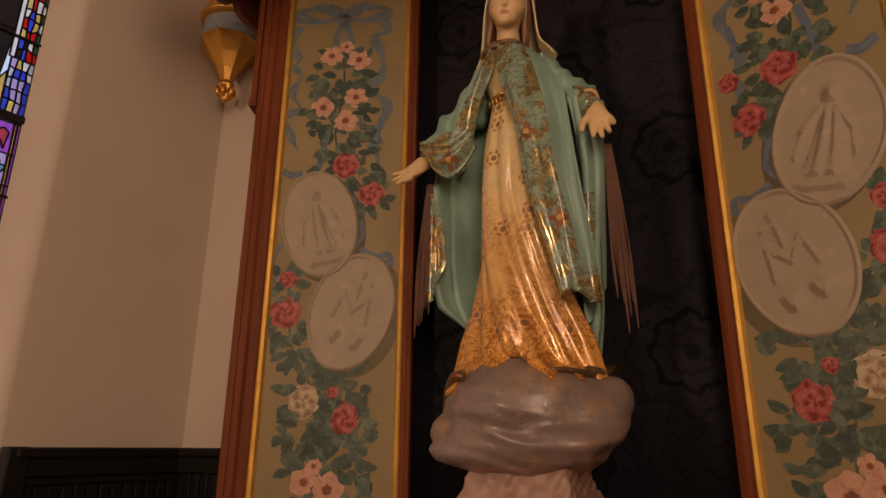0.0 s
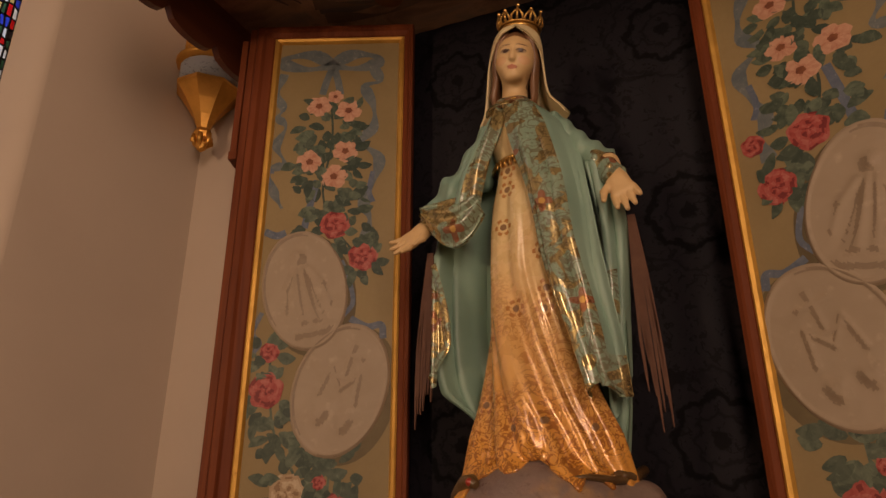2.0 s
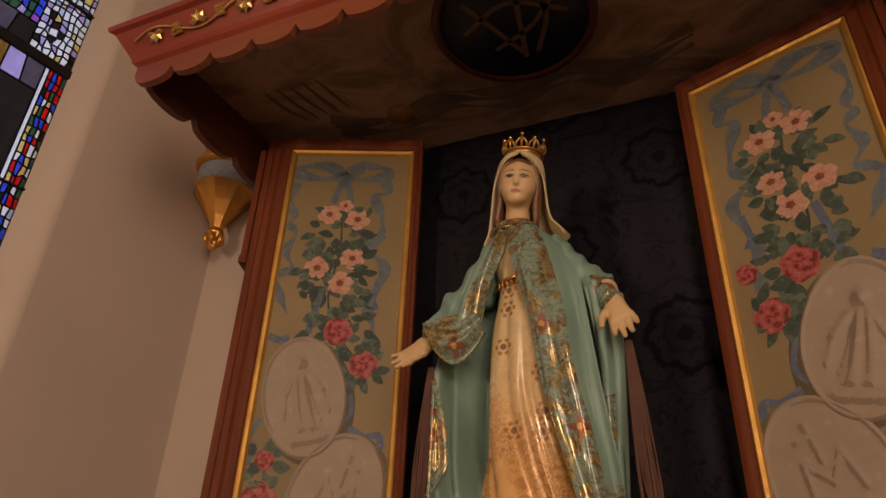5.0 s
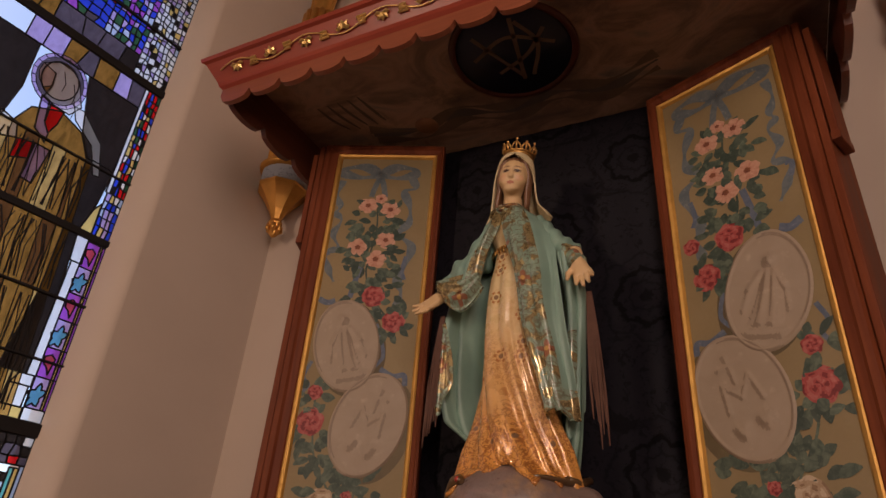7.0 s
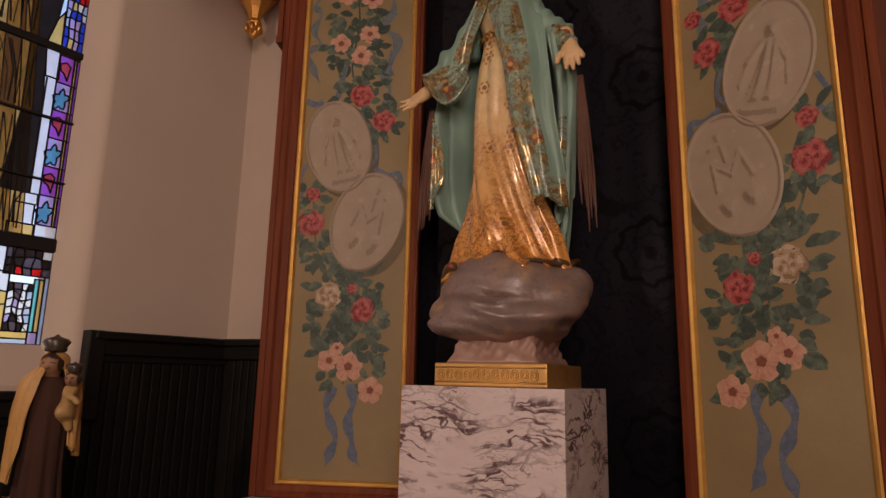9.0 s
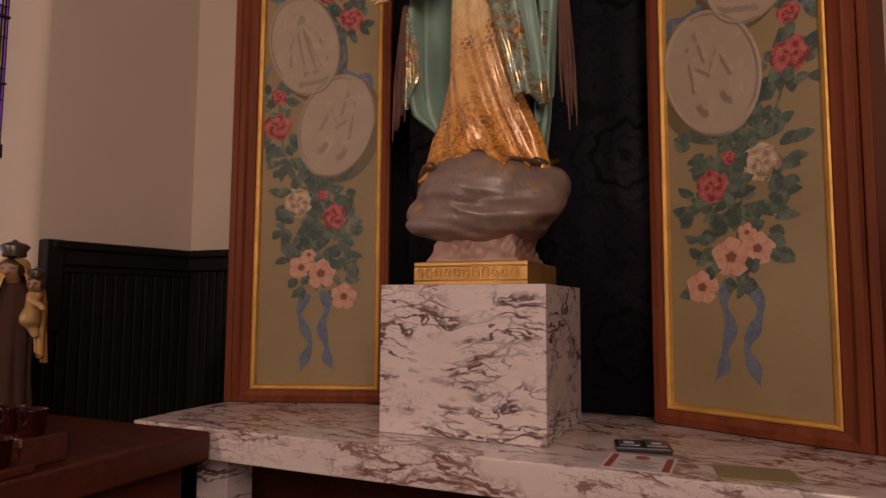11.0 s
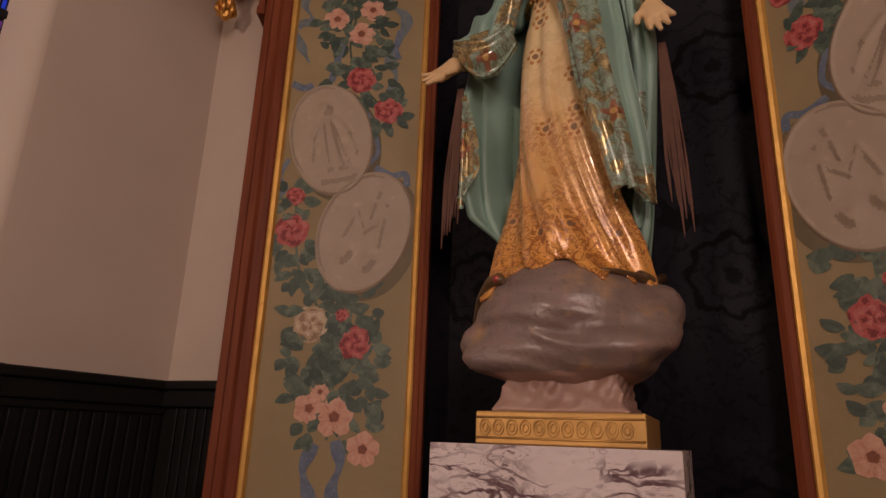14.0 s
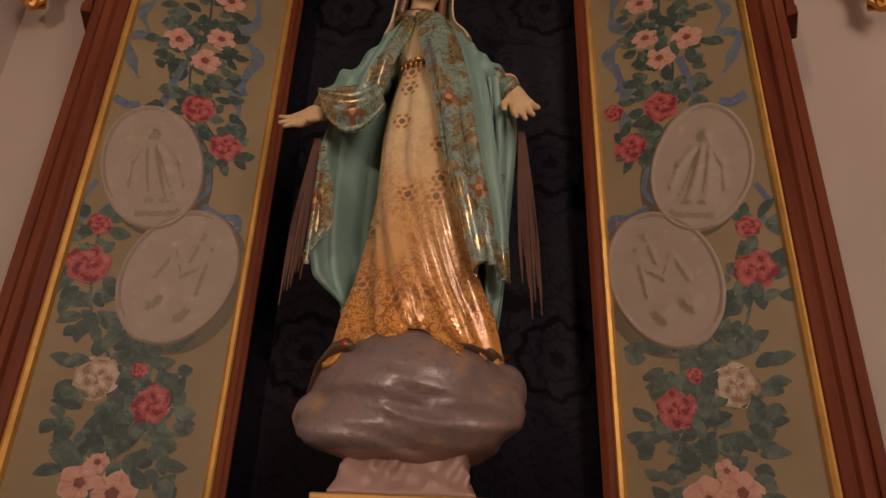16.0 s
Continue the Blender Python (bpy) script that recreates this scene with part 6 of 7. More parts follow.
        pane(X([(E, 2.98), (E + 0.30, 2.98), (E + 0.26, 3.08), (E + 0.16, 3.13), (E + 0.06, 3.09)]), "brown")
        pane(X([(E + 0.33, 1.945), (E + 0.41, 1.945), (E + 0.37, 2.80), (E + 0.31, 2.80)]), "lilac")
        pane(X([(E + 0.41, 1.945), (mid, 1.945), (mid, 2.80), (E + 0.37, 2.80)]), "umber")
        pane(X([(E + 0.36, 2.82), (mid, 2.82), (mid, 3.36), (E + 0.33, 3.36), (E + 0.32, 3.14)]), "umber")
        hc = (E + 0.21, 3.255)
        n = 20
        o1, o2, o3 = oval(*hc, 0.072, 0.090, n), oval(*hc, 0.092, 0.112, n), oval(*hc, 0.108, 0.128, n)
        for i in range(n):
            j = (i + 1) % n
            pane(X([o1[i], o2[i], o2[j], o1[j]]), "grey", 0, 0.0)
            pane(X([o2[i], o3[i], o3[j], o2[j]]), "lilac", 0, 0.0012)
        pane(X(o1), "sienna", 0)
        H = lambda pts: X([(hc[0] + a, hc[1] + b) for a, b in pts])
        pane(H([(0.080, 0.036), (0.030, 0.080), (-0.030, 0.076), (-0.065, 0.049), (-0.085, 0.0), (-0.110, -0.060), (-0.080, -0.120), (-0.020, -0.118), (0.030, -0.100), (0.020, -0.050), (0.026, 0.020)]), "white", 2, 0.0022)
        pane(H([(0.080, 0.034), (0.026, 0.022), (0.018, -0.040), (0.045, -0.066), (0.072, -0.040), (0.084, -0.005)]), "flesh", 3, 0.0016)
        pane(H([(-0.085, -0.070), (-0.125, -0.068), (-0.235, -0.170), (-0.275, -0.310), (-0.250, -0.315), (-0.203, -0.195), (-0.110, -0.128)]), "white", 2, 0.0018)
        pane(H([(-0.005, -0.120), (-0.060, -0.125), (-0.055, -0.190), (-0.037, -0.245), (-0.012, -0.210)]), "red", 2)
        pane(H([(0.036, -0.105), (0.004, -0.118), (-0.010, -0.205), (-0.040, -0.250), (-0.040, -0.290), (0.012, -0.250)]), "lilac", 2)
        pane(H([(0.050, -0.330), (-0.012, -0.312), (-0.014, -0.385), (0.045, -0.415)]), "red", 2)
        pane(H([(-0.014, -0.312), (-0.070, -0.312), (-0.058, -0.475), (-0.014, -0.470)]), "lilac", 2)
        pane(H([(0.135, -0.250), (0.070, -0.270), (0.052, -0.330), (0.100, -0.350), (0.140, -0.310)]), "white", 2)
        for a, b, w in ((0.0, 0.05, 0.0012), (-0.05, 0.02, 0.0014), (-0.07, -0.04, 0.0012)):
            lead_line(H([(a, b), (a - 0.022, b - 0.050), (a - 0.020, b - 0.090)]), w, 0.0035)
        # head of the light: blue panes, white canopy work, flowers
        mosaic(*sorted((fx(U0), fx(U0 + 0.16))), 3.515, 4.25, 7, 22, ["white", "white", "gold", "pale_blue", "lilac", "white", "umber", "white"])
        mosaic(*sorted((fx(U0 + 0.16), mid)), 3.515, 3.62, 6, 1, ["grey", "umber", "lilac", "brown"])
        mosaic(*sorted((fx(U0 + 0.16), fx(U0 + 0.34))), 3.62, 4.25, 7, 16, ["blue", "blue", "purple", "pale_blue", "lilac", "green"])
        mosaic(*sorted((fx(U0 + 0.34), mid)), 3.62, 4.25, 8, 15, ["blue", "blue", "red", "green", "purple", "grey", "blue"])
    part("lead_cames", transformed(lead, W), M_LEAD, base, "dark lead lines between the panes")
    for z, h in ((1.920, 0.024), (2.682, 0.014), (3.495, 0.020), (2.40, 0.005), (2.16, 0.004), (2.98, 0.004), (3.80, 0.005)):
        bm = bmesh.new()
        box(bm, U0 - 0.01, U1 + 0.01, -0.006, 0.012, z - h, z + h, 0.002)
        part("saddle_bar", transformed(bm, W), M_LEAD, base, "dark iron bar across the glass")
    for u0, u1, z0, z1 in ((U0 - 0.03, U0, WIN_Z0 - 0.02, WIN_Z1), (U1, U1 + 0.03, WIN_Z0 - 0.02, WIN_Z1), (U0, U1, WIN_Z0 - 0.03, WIN_Z0), (U0, U1, WIN_Z1, WIN_Z1 + 0.03)):
        bm = bmesh.new()
        box(bm, u0, u1, -0.03, 0.002, z0, z1)
        part("window_frame", transformed(bm, W), M_LEAD, base)


stained_window()


# ---- corbels and vault ribs ----
def corbel(side):
    x, y = CX + side * 1.359, 0.445
    base = tagged(empty("corbel"), "gilded plaster corbel with a blue band under the vault ribs", "corbel", "corbels")
    bm = bmesh.new()
    lathe(bm, [(0.004, 2.965), (0.016, 2.975), (0.026, 2.995), (0.022, 3.012), (0.030, 3.022), (0.036, 3.040), (0.026, 3.060), (0.030, 3.075), (0.046, 3.110), (0.080, 3.165), (0.118, 3.215), (0.126, 3.222), (0.126, 3.236), (0.112, 3.242)], 8, 0, (x, y), False, math.pi / 8)
    drop = part("drop", bm, M_CORBEL, base, "gilded drop ringed with leaves")
    for i in range(6):
        a = i * math.pi / 3
        bm = bmesh.new()
        tube(bm, [(x + 0.030 * math.cos(a), y + 0.030 * math.sin(a), 3.030), (x + 0.034 * math.cos(a), y + 0.034 * math.sin(a), 3.005), (x + 0.018 * math.cos(a), y + 0.018 * math.sin(a), 2.985)], [0.010, 0.011, 0.004], 7)
        part("leaf", bm, M_CORBEL, drop)
    bm = bmesh.new()
    lathe(bm, [(0.108, 3.242), (0.116, 3.250), (0.116, 3.318), (0.108, 3.325)], 24, 0, (x, y))
    part("band", bm, M_BAND, base, "powder-blue band with small scratches")
    bm = bmesh.new()
    lathe(bm, [(0.108, 3.325), (0.132, 3.332), (0.136, 3.345), (0.128, 3.355), (0.104, 3.362), (0.104, 3.38)], 24, 0, (x, y))
    shaft = part("shaft", bm, M_CORBEL, base, "gilded fluted shaft")
    for i in range(14):
        a = i * 2 * math.pi / 14
        bm = bmesh.new()
        tube(bm, [(x + 0.088 * math.cos(a), y + 0.088 * math.sin(a), 3.36), (x + 0.088 * math.cos(a), y + 0.088 * math.sin(a), 4.45)], 0.021, 8)
        part("flute", bm, M_CORBEL, shaft)
    for i, (dx, dy, rise) in enumerate(((-0.16, -1.0, 1.25), (0.18, -0.95, 1.2), (0.48, -0.78, 1.15), (0.85, -0.40, 1.05), (1.05, -0.06, 0.95))):
        bm = bmesh.new()
        pts = []
        for k in range(15):
            a = k / 14 * math.pi / 2
            pts.append((x - side * dx * (1 - math.cos(a)) * 1.6, y - 0.02 + dy * (1 - math.cos(a)) * 1.6, 4.30 + 2.1 * rise * math.sin(a) * 0.9))
        tube(bm, pts, 0.048, 10)
        for o in (-0.05, 0.05):
            tube(bm, [(p[0] + o * 0.8, p[1] + o * 0.3, p[2] + 0.015) for p in pts], 0.020, 8)
        part("rib", bm, M_CORBEL, base, "gilded moulded vault rib")


def band_mat():
    k = Mat("powder_blue_band", rough=0.6)
    c = k.world_co()
    n = k.noise(40, 3, co=c, dist=2)
    k.set("Base Color", k.mix(k.ramp(n, (0.58, 0.0), (0.63, 0.7)), (0.33, 0.37, 0.43), (0.13, 0.13, 0.15)))
    return k.m


M_BAND = band_mat()
corbel(-1)
corbel(1)


# ---- gilded vine on the cornice, painting on the soffit ----
def vine():
    base = tagged(empty("cornice_vine"), "raised gilded grape vine along the red cornice", "carved vine")
    n = Vector((0, -0.072, -0.046)).normalized()
    up = Vector((0, -0.046, 0.072)).normalized()
    o = Vector((CX, CAN_Y + 0.055 - 0.040, 3.226)) + n * 0.003
    P = lambda t, v, h=0.0: o + Vector((t, 0, 0)) + up * v + n * h
    bm = bmesh.new()
    L = CAN_X - 0.10
    pts = [P(-L + 2 * L * i / 240, 0.020 * math.sin(i / 240 * 2 * L / 0.16 * math.pi), 0.003) for i in range(241)]
    tube(bm, pts, 0.0028, 6)
    part("stem", bm, M_VINE, base)
    rng = random.Random(4)
    m = int(2 * L / 0.16)
    for i in range(m):
        t = -L + 0.08 + i * 0.16
        sg = 1 if i % 2 else -1
        bm = bmesh.new()
        for k in range(5):
            a = math.pi / 2 + (k - 2) * 0.75 + (0 if sg > 0 else math.pi)
            tip = P(t + 0.032 * math.cos(a), -0.004 * sg + 0.032 * math.sin(a), 0.004)
            b0 = P(t, -0.004 * sg, 0.006)
            s = Vector((-math.sin(a), 0, 0)) * 0.010 + up * math.cos(a) * 0.010
            mid_ = b0.lerp(tip, 0.55)
            v = [bm.verts.new(q) for q in (b0, mid_ + s, tip, mid_ - s, mid_ + n * 0.007)]
            for q in ((0, 1, 4), (1, 2, 4), (2, 3, 4), (3, 0, 4)):
                bm.faces.new([v[j] for j in q])
        part("leaf", bm, M_VINE, base)
        bm = bmesh.new()
        for k in range(12):
            r = (k // 4)
            bmesh.ops.create_icosphere(bm, subdivisions=1, radius=0.0062, matrix=Matrix.Translation(P(t + 0.08 + ((k % 4) - 1.5) * 0.010 * (1 - r * 0.22), sg * (0.016 - r * 0.011), 0.003 + 0.002 * rng.random())))
        part("grapes", bm, M_VINE, base)


M_VINE = gold_mat("vine_gold", (0.86, 0.60, 0.22), 0.26, 0.2)
vine()


def soffit_art():
    """Dim painted shapes on the soffit: a looped cloth border, a round fruit, a twined letter-like knot in the disc."""
    base = tagged(empty("soffit_painting"), "dim painted drapery and clouds on the canopy soffit", "painting")
    Z = 3.2905

    def flat(name, pts, w, mat, z=Z):
        bm = bmesh.new()
        rows = []
        for i, p in enumerate(pts):
            a, b = Vector(pts[max(i - 1, 0)]), Vector(pts[min(i + 1, len(pts) - 1)])
            d = (b - a).normalized()
            q = Vector((-d.y, d.x)) * (w[i] if hasattr(w, "__len__") else w)
            rows.append([bm.verts.new((p[0] - q.x, p[1] - q.y, z)), bm.verts.new((p[0] + q.x, p[1] + q.y, z))])
        for A, B in zip(rows, rows[1:]):
            bm.faces.new((A[0], B[0], B[1], A[1]))
        part(name, bm, mat, base)

    for k, (y, c) in enumerate(((0.345, M_CLOTH), (0.385, M_CLOTH2), (0.31, M_CLOTH2))):
        pts = curve_pts([(-0.72, y - 0.06), (-0.5, y - 0.02 + 0.02 * k), (-0.3, y - 0.05), (-0.1, y + 0.01), (0.1, y - 0.03), (0.3, y + 0.02), (0.5, y - 0.06)], 60)
        flat("painted_cloth", pts, [0.016 + 0.012 * math.sin(i * 0.4 + k) for i in range(61)], c, Z - 0.0004 * k)
    bm = bmesh.new()
    lathe(bm, [(0.001, Z - 0.001), (0.052, Z - 0.001), (0.052, Z)], 24, 0, (-0.47, 0.315))
    part("painted_fruit", bm, M_FRUIT, base)
    for a in range(5):
        pts = curve_pts([(-0.86 + 0.05 * a, 0.05), (-0.84 + 0.05 * a, 0.14), (-0.80 + 0.045 * a, 0.22 + 0.01 * (a % 2))], 12)
        flat("painted_tassel", pts, [0.003 + 0.005 * math.sin(math.pi * i / 12) for i in range(13)], M_CLOTH3, Z - 0.0002 * a)
    for keys in ([(-0.12, -0.06), (-0.06, 0.06), (0.0, 0.18)], [(0.0, 0.20), (0.02, 0.05), (0.04, -0.10)], [(0.05, -0.08), (0.10, 0.04), (0.04, 0.19)], [(-0.15, 0.05), (0.0, -0.02), (0.16, 0.06)], [(-0.08, 0.14), (0.05, 0.08), (0.14, -0.02)]):
        flat("painted_strand", curve_pts([(CX + x, y) for x, y in keys], 14), 0.008, M_CLOTH2, 3.2872)


M_CLOTH = plain_glaze("dim_slate_paint", (0.10, 0.085, 0.07), (0.15, 0.12, 0.09), 0.6, 0, 12)
M_CLOTH2 = plain_glaze("dim_tan_paint", (0.15, 0.10, 0.065), (0.21, 0.14, 0.09), 0.6, 0, 12)
M_CLOTH3 = plain_glaze("dim_dark_paint", (0.105, 0.076, 0.056), (0.14, 0.10, 0.072), 0.6, 0, 12)
M_FRUIT = plain_glaze("dim_orange_paint", (0.26, 0.12, 0.05), (0.32, 0.16, 0.07), 0.6, 0, 20)
soffit_art()


def bracket_strips():
    for side in (-1, 1):
        w = WING_W
        bm = bmesh.new()
        box(bm, w + 0.030, w + 0.052, -0.10, 0.004, 2.765, 3.20, 0.004)
        box(bm, w + 0.027, w + 0.055, -0.10, 0.007, 2.745, 2.775, 0.004)
        tagged(part("bracket_strip", transformed(bm, wing_pose(side)), M_FRAME), "red-brown wooden strip under the canopy beside the wing", "bracket", "brackets of the canopy")


bracket_strips()


# ---- side table with votive stand and small statue ----
def side_table():
    base = tagged(empty("side_table"), "dark mahogany side table before the altar", "table")
    bm = bmesh.new()
    box(bm, -1.46, -0.645, -0.98, -0.162, 0.985, 1.060, 0.006)
    part("tabletop", bm, M_TABLE, base)
    bm = bmesh.new()
    box(bm, -1.42, -0.70, -0.93, -0.20, 0.86, 0.984, 0.004)
    part("apron", bm, M_TABLE, base)
    for x in (-1.40, -0.75):
        for y in (-0.91, -0.25):
            bm = bmesh.new()
            lathe(bm, [(0.030, 0.0), (0.034, 0.05), (0.026, 0.12), (0.030, 0.60), (0.036, 0.70), (0.034, 0.858)], 14, 0, (x, y))
            part("leg", bm, M_TABLE, base)


def votive_stand():
    base = tagged(empty("votive_stand"), "stepped dark stand with brass lips for votive glasses", "votive stand")
    for k, (x1, y0, z1) in enumerate(((-0.70, -0.63, 1.118), (-0.655, -0.73, 1.078))):
        bm = bmesh.new()
        box(bm, -1.40, x1, y0, y0 + 0.10, 1.061, z1, 0.003)
        part("step", bm, M_TABLE, base)
        bm = bmesh.new()
        box(bm, -1.40, x1 + 0.002, y0 - 0.007, y0 - 0.001, z1 - 0.014, z1 + 0.004, 0.0015)
        part("brass_lip", bm, M_BRASS, base, "worn brass lip")
    first = None
    for k, (x1, y0, z1) in enumerate(((-0.70, -0.63, 1.118), (-0.655, -0.73, 1.078))):
        for i in range(9):
            x, y = x1 - 0.040 - i * 0.074, y0 + 0.045
            if first is None:
                cup = tagged(empty("votive_glass", pose(x, y, z1 + 0.001)), "dark red votive glass standing on the stepped stand", "votive glass", "votive glasses")
                bm = bmesh.new()
                lathe(bm, [(0.022, 0.0), (0.025, 0.004), (0.029, 0.052), (0.0305, 0.054), (0.0275, 0.053), (0.024, 0.010), (0.002, 0.009)], 20)
                part("glass", bm, M_REDGLASS, cup)
                bm = bmesh.new()
                lathe(bm, [(0.019, 0.0105), (0.020, 0.032), (0.003, 0.033), (0.0015, 0.040)], 14)
                part("candle", bm, M_WAX, cup, "burnt-down wax candle")
                first = cup
            else:
                copy_thing(first, pose(x, y, z1 + 0.001, 0, 0, 40 * i))


M_BRASS = gold_mat("worn_brass", (0.62, 0.42, 0.18), 0.35, 0.4)
M_REDGLASS = plain_glaze("dark_red_glass", (0.022, 0.003, 0.003), (0.036, 0.005, 0.004), 0.12, 0.5, 20, bump=0.02)
M_WAX = plain_glaze("old_wax", (0.35, 0.22, 0.15), (0.42, 0.28, 0.2), 0.5, 0.0, 20)
side_table()
votive_stand()


def small_statue():
    """A brown-habited figure in a cream cloak with a small crowned child-like form on its arm, kept plain."""
    bm = bmesh.new()
    ox, oy, oz = -1.205, -0.345, 1.061
    mats = [plain_glaze("cream_cloak", (0.52, 0.29, 0.080), (0.60, 0.36, 0.12), 0.5, 0.05), plain_glaze("brown_habit", (0.042, 0.016, 0.009), (0.065, 0.026, 0.014), 0.95, 0.0),
            plain_glaze("small_flesh", (0.30, 0.155, 0.080), (0.36, 0.19, 0.10), 0.5, 0.05), plain_glaze("dark_crown", (0.035, 0.025, 0.015), (0.06, 0.045, 0.028), 0.35, 0.3),
            plain_glaze("dark_brown_hair", (0.035, 0.018, 0.010), (0.05, 0.026, 0.015), 0.5), plain_glaze("pale_gown", (0.40, 0.25, 0.085), (0.48, 0.31, 0.12), 0.5, 0.05)]

    def body(u, v):
        th = u * 2 * math.pi
        z = v * 0.36
        w, d = smooth_path([(0, 0.052, 0.046), (0.1, 0.046, 0.040), (0.22, 0.046, 0.038), (0.30, 0.048, 0.034), (0.34, 0.034, 0.028), (0.37, 0.016, 0.016)], z)
        k = 1 + (0.07 * math.sin(9 * th) + 0.03 * math.sin(17 * th + 4 * v)) * (1.15 - v)
        return (ox + w * k * math.cos(th), oy + d * k * math.sin(th), oz + 0.03 + z)

    sheet(bm, body, 60, 40, 1, 0.003, closed=True)

    def cloak(u, v):
        th = math.pi * (-0.12 + (1.60 - 0.14 * v) * u)
        z = 0.385 - v * (0.215 + 0.085 * u ** 3 + 0.035 * math.sin(u * 9))
        w, d = smooth_path([(0, 0.026, 0.030), (0.12, 0.054, 0.046), (0.3, 0.064, 0.052), (0.6, 0.068, 0.056), (1.0, 0.070, 0.058)], v)
        k = 1 + 0.075 * math.sin(13 * th + 4 * v) + 0.03 * math.sin(27 * th)
        return (ox - 0.004 + w * k * math.cos(th), oy + 0.006 + d * k * math.sin(th), oz + 0.03 + z)

    sheet(bm, cloak, 70, 40, 0, 0.004)

    def heads(X, Y, Z):
        a = ball(X, Y, Z, (ox, oy - 0.004, oz + 0.425), (0.025, 0.028, 0.034))
        a = blend(a, capsule(X, Y, Z, (ox, oy, oz + 0.40), (ox, oy, oz + 0.375), 0.014, 0.016), 0.01)
        b = ball(X, Y, Z, (ox + 0.062, oy - 0.030, oz + 0.385), (0.018, 0.019, 0.023))
        for c, y, z, q in ((ox, oy, oz + 0.425, 1.0), (ox + 0.062, oy - 0.030, oz + 0.385, 0.7)):
            a = blend(a, capsule(X, Y, Z, (c, y - 0.026 * q, z + 0.004), (c, y - 0.033 * q, z - 0.008), 0.004 * q, 0.005 * q), 0.005)
        return np.minimum(a, b)

    def skin(p):
        hair = np.zeros(len(p), bool)
        for c, y, z, q in ((ox, oy, oz + 0.425, 1.0), (ox + 0.062, oy - 0.030, oz + 0.385, 0.7)):
            dx, dy, dz = np.abs(p[:, 0] - c) / q, (p[:, 1] - y) / q, (p[:, 2] - z) / q
            near = (dx < 0.04) & (np.abs(dz) < 0.045)
            hair |= near & ((dz > 0.020 - dx * 0.4) | (dx > 0.019) | (dy > 0.0))
            hair |= near & (np.hypot((dx - 0.010) / 1.6, dz - 0.003) < 0.0032) & (dy < 0)
        return np.where(hair, 4, 2)

    nets(bm, heads, (ox - 0.05, oy - 0.08, oz + 0.33), (ox + 0.10, oy + 0.05, oz + 0.47), 0.003, skin)

    def child(X, Y, Z):
        a = capsule(X, Y, Z, (ox + 0.060, oy - 0.028, oz + 0.355), (ox + 0.052, oy - 0.030, oz + 0.290), 0.015, 0.018)
        a = blend(a, capsule(X, Y, Z, (ox + 0.060, oy - 0.04, oz + 0.345), (ox + 0.085, oy - 0.05, oz + 0.32), 0.009, 0.007), 0.01)
        a = blend(a, capsule(X, Y, Z, (ox + 0.050, oy - 0.02, oz + 0.29), (ox + 0.064, oy - 0.02, oz + 0.245), 0.014, 0.008), 0.015)
        return a + 0.002 * np.sin(X * 200 + Z * 60)

    nets(bm, child, (ox, oy - 0.09, oz + 0.12), (ox + 0.12, oy + 0.04, oz + 0.40), 0.004, 5)

    def veil(u, v):
        a = (u - 0.5) * 2 * math.pi * (0.95 - 0.33 * min(1, v * 3))
        w, d = smooth_path([(0, 0.004, 0.004), (0.15, 0.026, 0.030), (0.5, 0.033, 0.036), (1.0, 0.045, 0.044)], v)
        return (ox + w * math.sin(a), oy + 0.006 + d * math.cos(a), oz + 0.468 - v * 0.10)

    sheet(bm, veil, 40, 20, 0, 0.003)
    for cx, cy, cz, r in ((ox, oy, oz + 0.462, 0.025), (ox + 0.062, oy - 0.030, oz + 0.404, 0.015)):
        lathe(bm, [(r * 0.9, cz), (r, cz + r * 0.25), (r * 0.92, cz + r * 0.5), (r * 1.25, cz + r * 1.15), (r * 1.0, cz + r * 1.5), (r * 0.3, cz + r * 1.75), (r * 0.12, cz + r * 2.0)], 14, 3, (cx, cy))
    lathe(bm, [(0.070, oz), (0.072, oz + 0.012), (0.064, oz + 0.022), (0.060, oz + 0.031)], 24, 1, (ox, oy))
    for v in bm.verts:
        x, y = (v.co.x - ox) * 1.22, (v.co.y - oy) * 1.22
        c, s = math.cos(radians(33)), math.sin(radians(33))
        v.co.x, v.co.y = ox + x * c - y * s, oy + x * s + y * c
    tagged(part("small_statue", bm, mats), "small painted statue in brown habit and cream cloak", "statue")


small_statue()


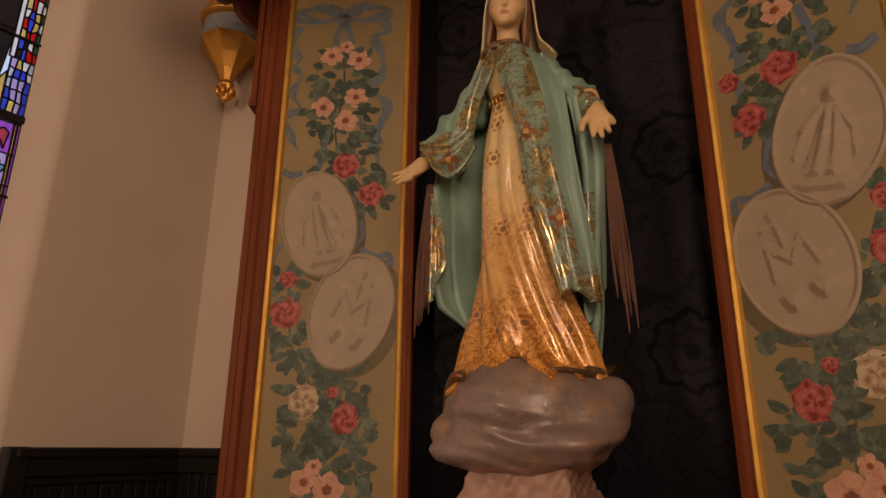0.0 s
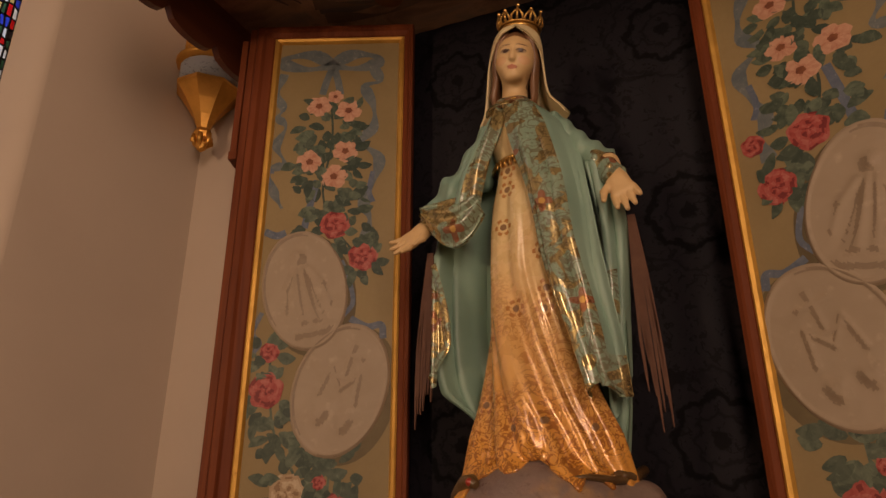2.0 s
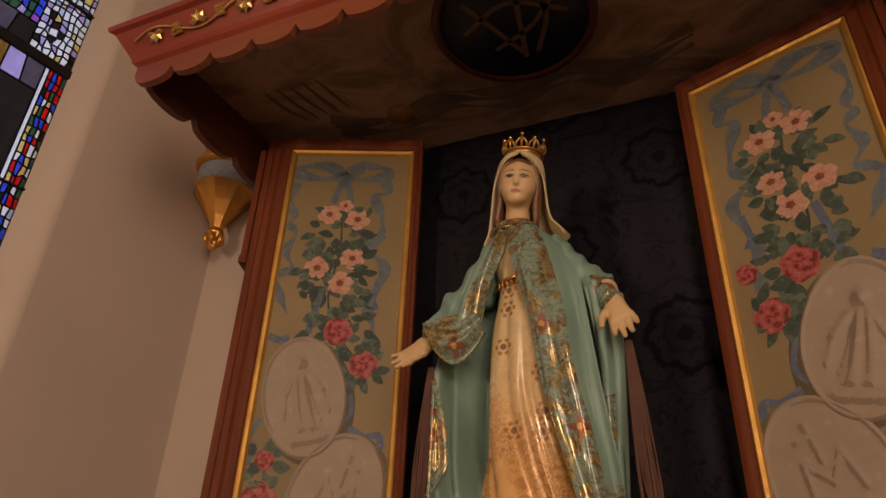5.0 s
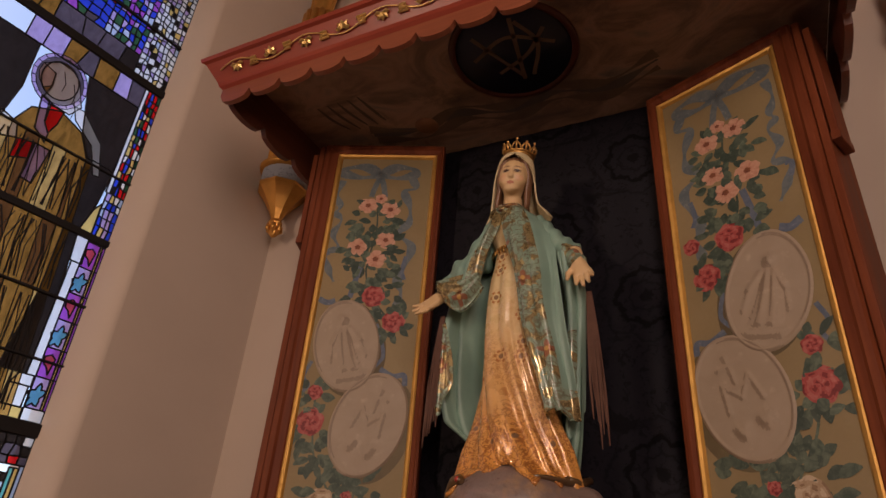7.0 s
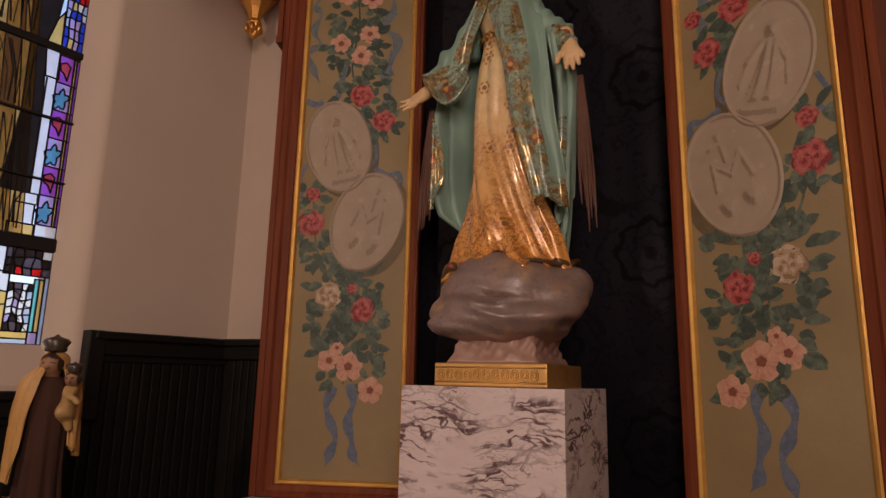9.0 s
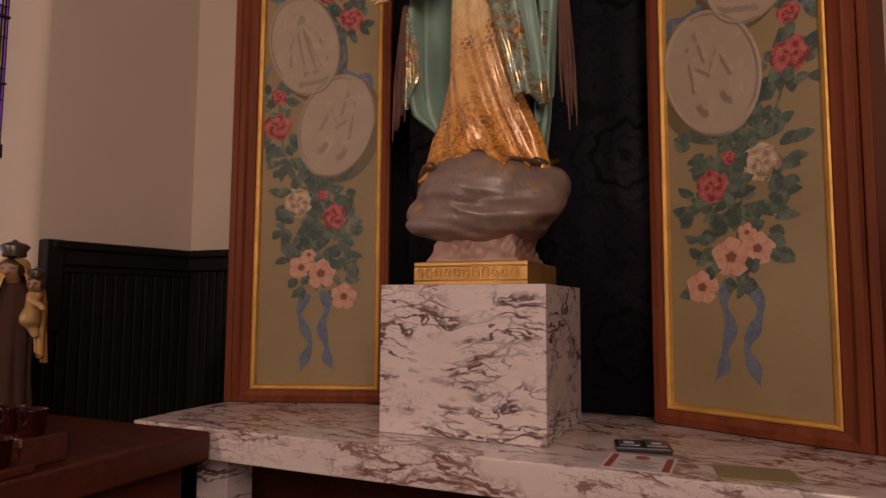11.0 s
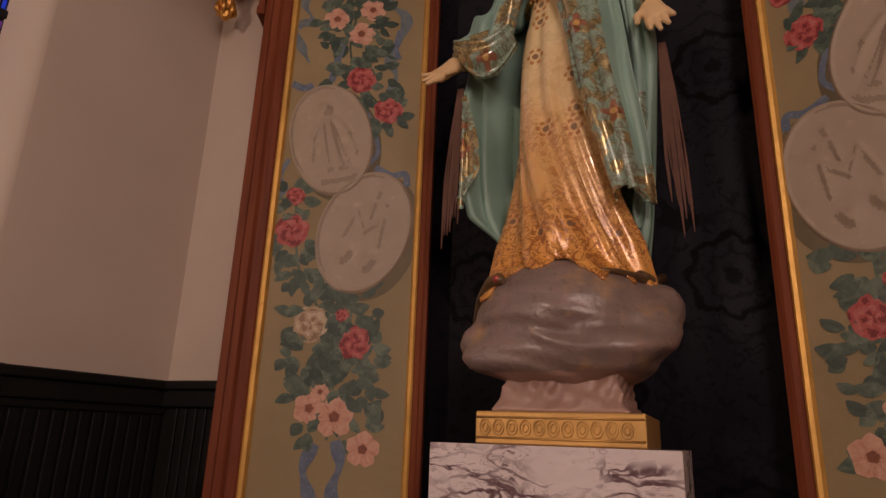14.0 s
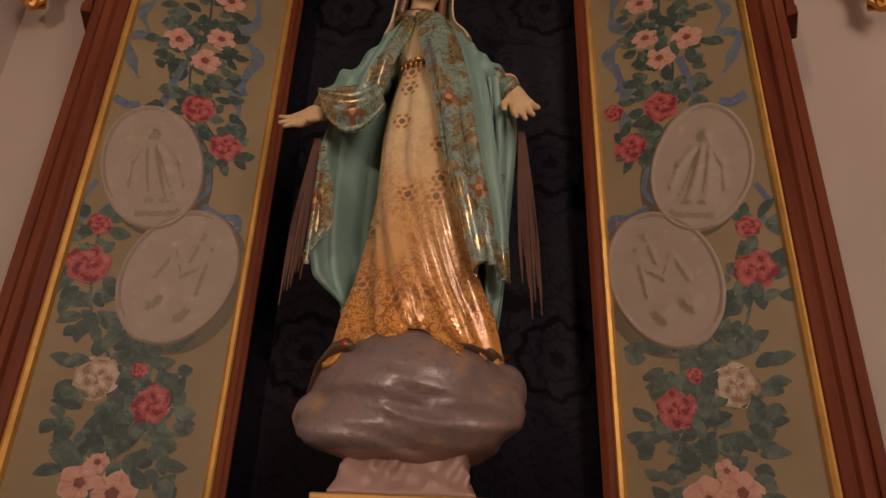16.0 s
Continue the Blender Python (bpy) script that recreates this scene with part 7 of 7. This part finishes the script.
# ---- on the altar ----
def altar_items():
    m = Matrix.Translation((0.432, 0.086, ALTAR_Z + 0.0005)) @ Matrix.Rotation(radians(12), 4, "Z")
    base = tagged(empty("black_stand"), "small black stand with two dim screens lying on the altar", "device")
    bm = bmesh.new()
    box(bm, -0.062, 0.062, -0.045, 0.045, 0.0, 0.012, 0.003, m)
    part("tray", bm, M_BLACK, base)
    for x in (-0.031, 0.031):
        bm = bmesh.new()
        box(bm, x - 0.024, x + 0.024, -0.030, 0.030, 0.0122, 0.0145, 0.001, m)
        part("pane", bm, M_SCREEN, base, "grey glossy plate")
        bm = bmesh.new()
        box(bm, x - 0.012, x + 0.010, -0.012, 0.006, 0.0146, 0.0152, 0, m)
        part("mark", bm, M_PAPER, base)
    m = Matrix.Translation((0.441, -0.060, ALTAR_Z + 0.0005)) @ Matrix.Rotation(radians(-2), 4, "Z")
    base = tagged(empty("prayer_card"), "printed white card with red side bands on the altar", "card")
    bm = bmesh.new()
    box(bm, -0.071, 0.071, -0.068, 0.068, 0.0, 0.0018, 0.0005, m)
    part("sheet", bm, M_PAPER, base)
    for x in (-0.058, 0.058):
        bm = bmesh.new()
        box(bm, x - 0.007, x + 0.007, -0.060, 0.060, 0.0019, 0.0023, 0, m)
        part("side_band", bm, M_CARDRED, base)
    for i in range(6):
        bm = bmesh.new()
        w = 0.030 + 0.012 * math.sin(i * 2.1)
        box(bm, -w, w, -0.046 + 0.013 * i, -0.041 + 0.013 * i, 0.0019, 0.0022, 0, m)
        part("text_bar", bm, M_INK, base)
    bm = bmesh.new()
    lathe(bm, [(0.001, 0.0024), (0.016, 0.0024), (0.016, 0.0019)], 18)
    part("emblem", transformed(bm, m @ Matrix.Translation((0, 0.045, 0))), M_CARDRED, base)
    m = Matrix.Translation((0.665, -0.055, ALTAR_Z + 0.0005)) @ Matrix.Rotation(radians(8), 4, "Z")
    base = tagged(empty("leaflet"), "brown printed leaflet on the altar", "leaflet")
    bm = bmesh.new()
    box(bm, -0.075, 0.075, -0.055, 0.055, 0.0, 0.003, 0.001, m)
    part("cover", bm, M_CANVAS, base)


M_BLACK = plain_glaze("black_plastic", (0.012, 0.012, 0.013), (0.02, 0.02, 0.022), 0.35, 0, 20)
M_SCREEN = plain_glaze("grey_plate", (0.10, 0.11, 0.115), (0.14, 0.15, 0.155), 0.15, 0.3, 20, bump=0.02)
M_PAPER = plain_glaze("white_card", (0.60, 0.54, 0.52), (0.66, 0.60, 0.57), 0.6, 0, 30, bump=0.03)
M_CARDRED = plain_glaze("card_red", (0.30, 0.06, 0.05), (0.36, 0.09, 0.07), 0.6, 0, 30, bump=0.03)
M_INK = plain_glaze("grey_ink", (0.22, 0.19, 0.19), (0.27, 0.24, 0.23), 0.6, 0, 30, bump=0.03)
altar_items()
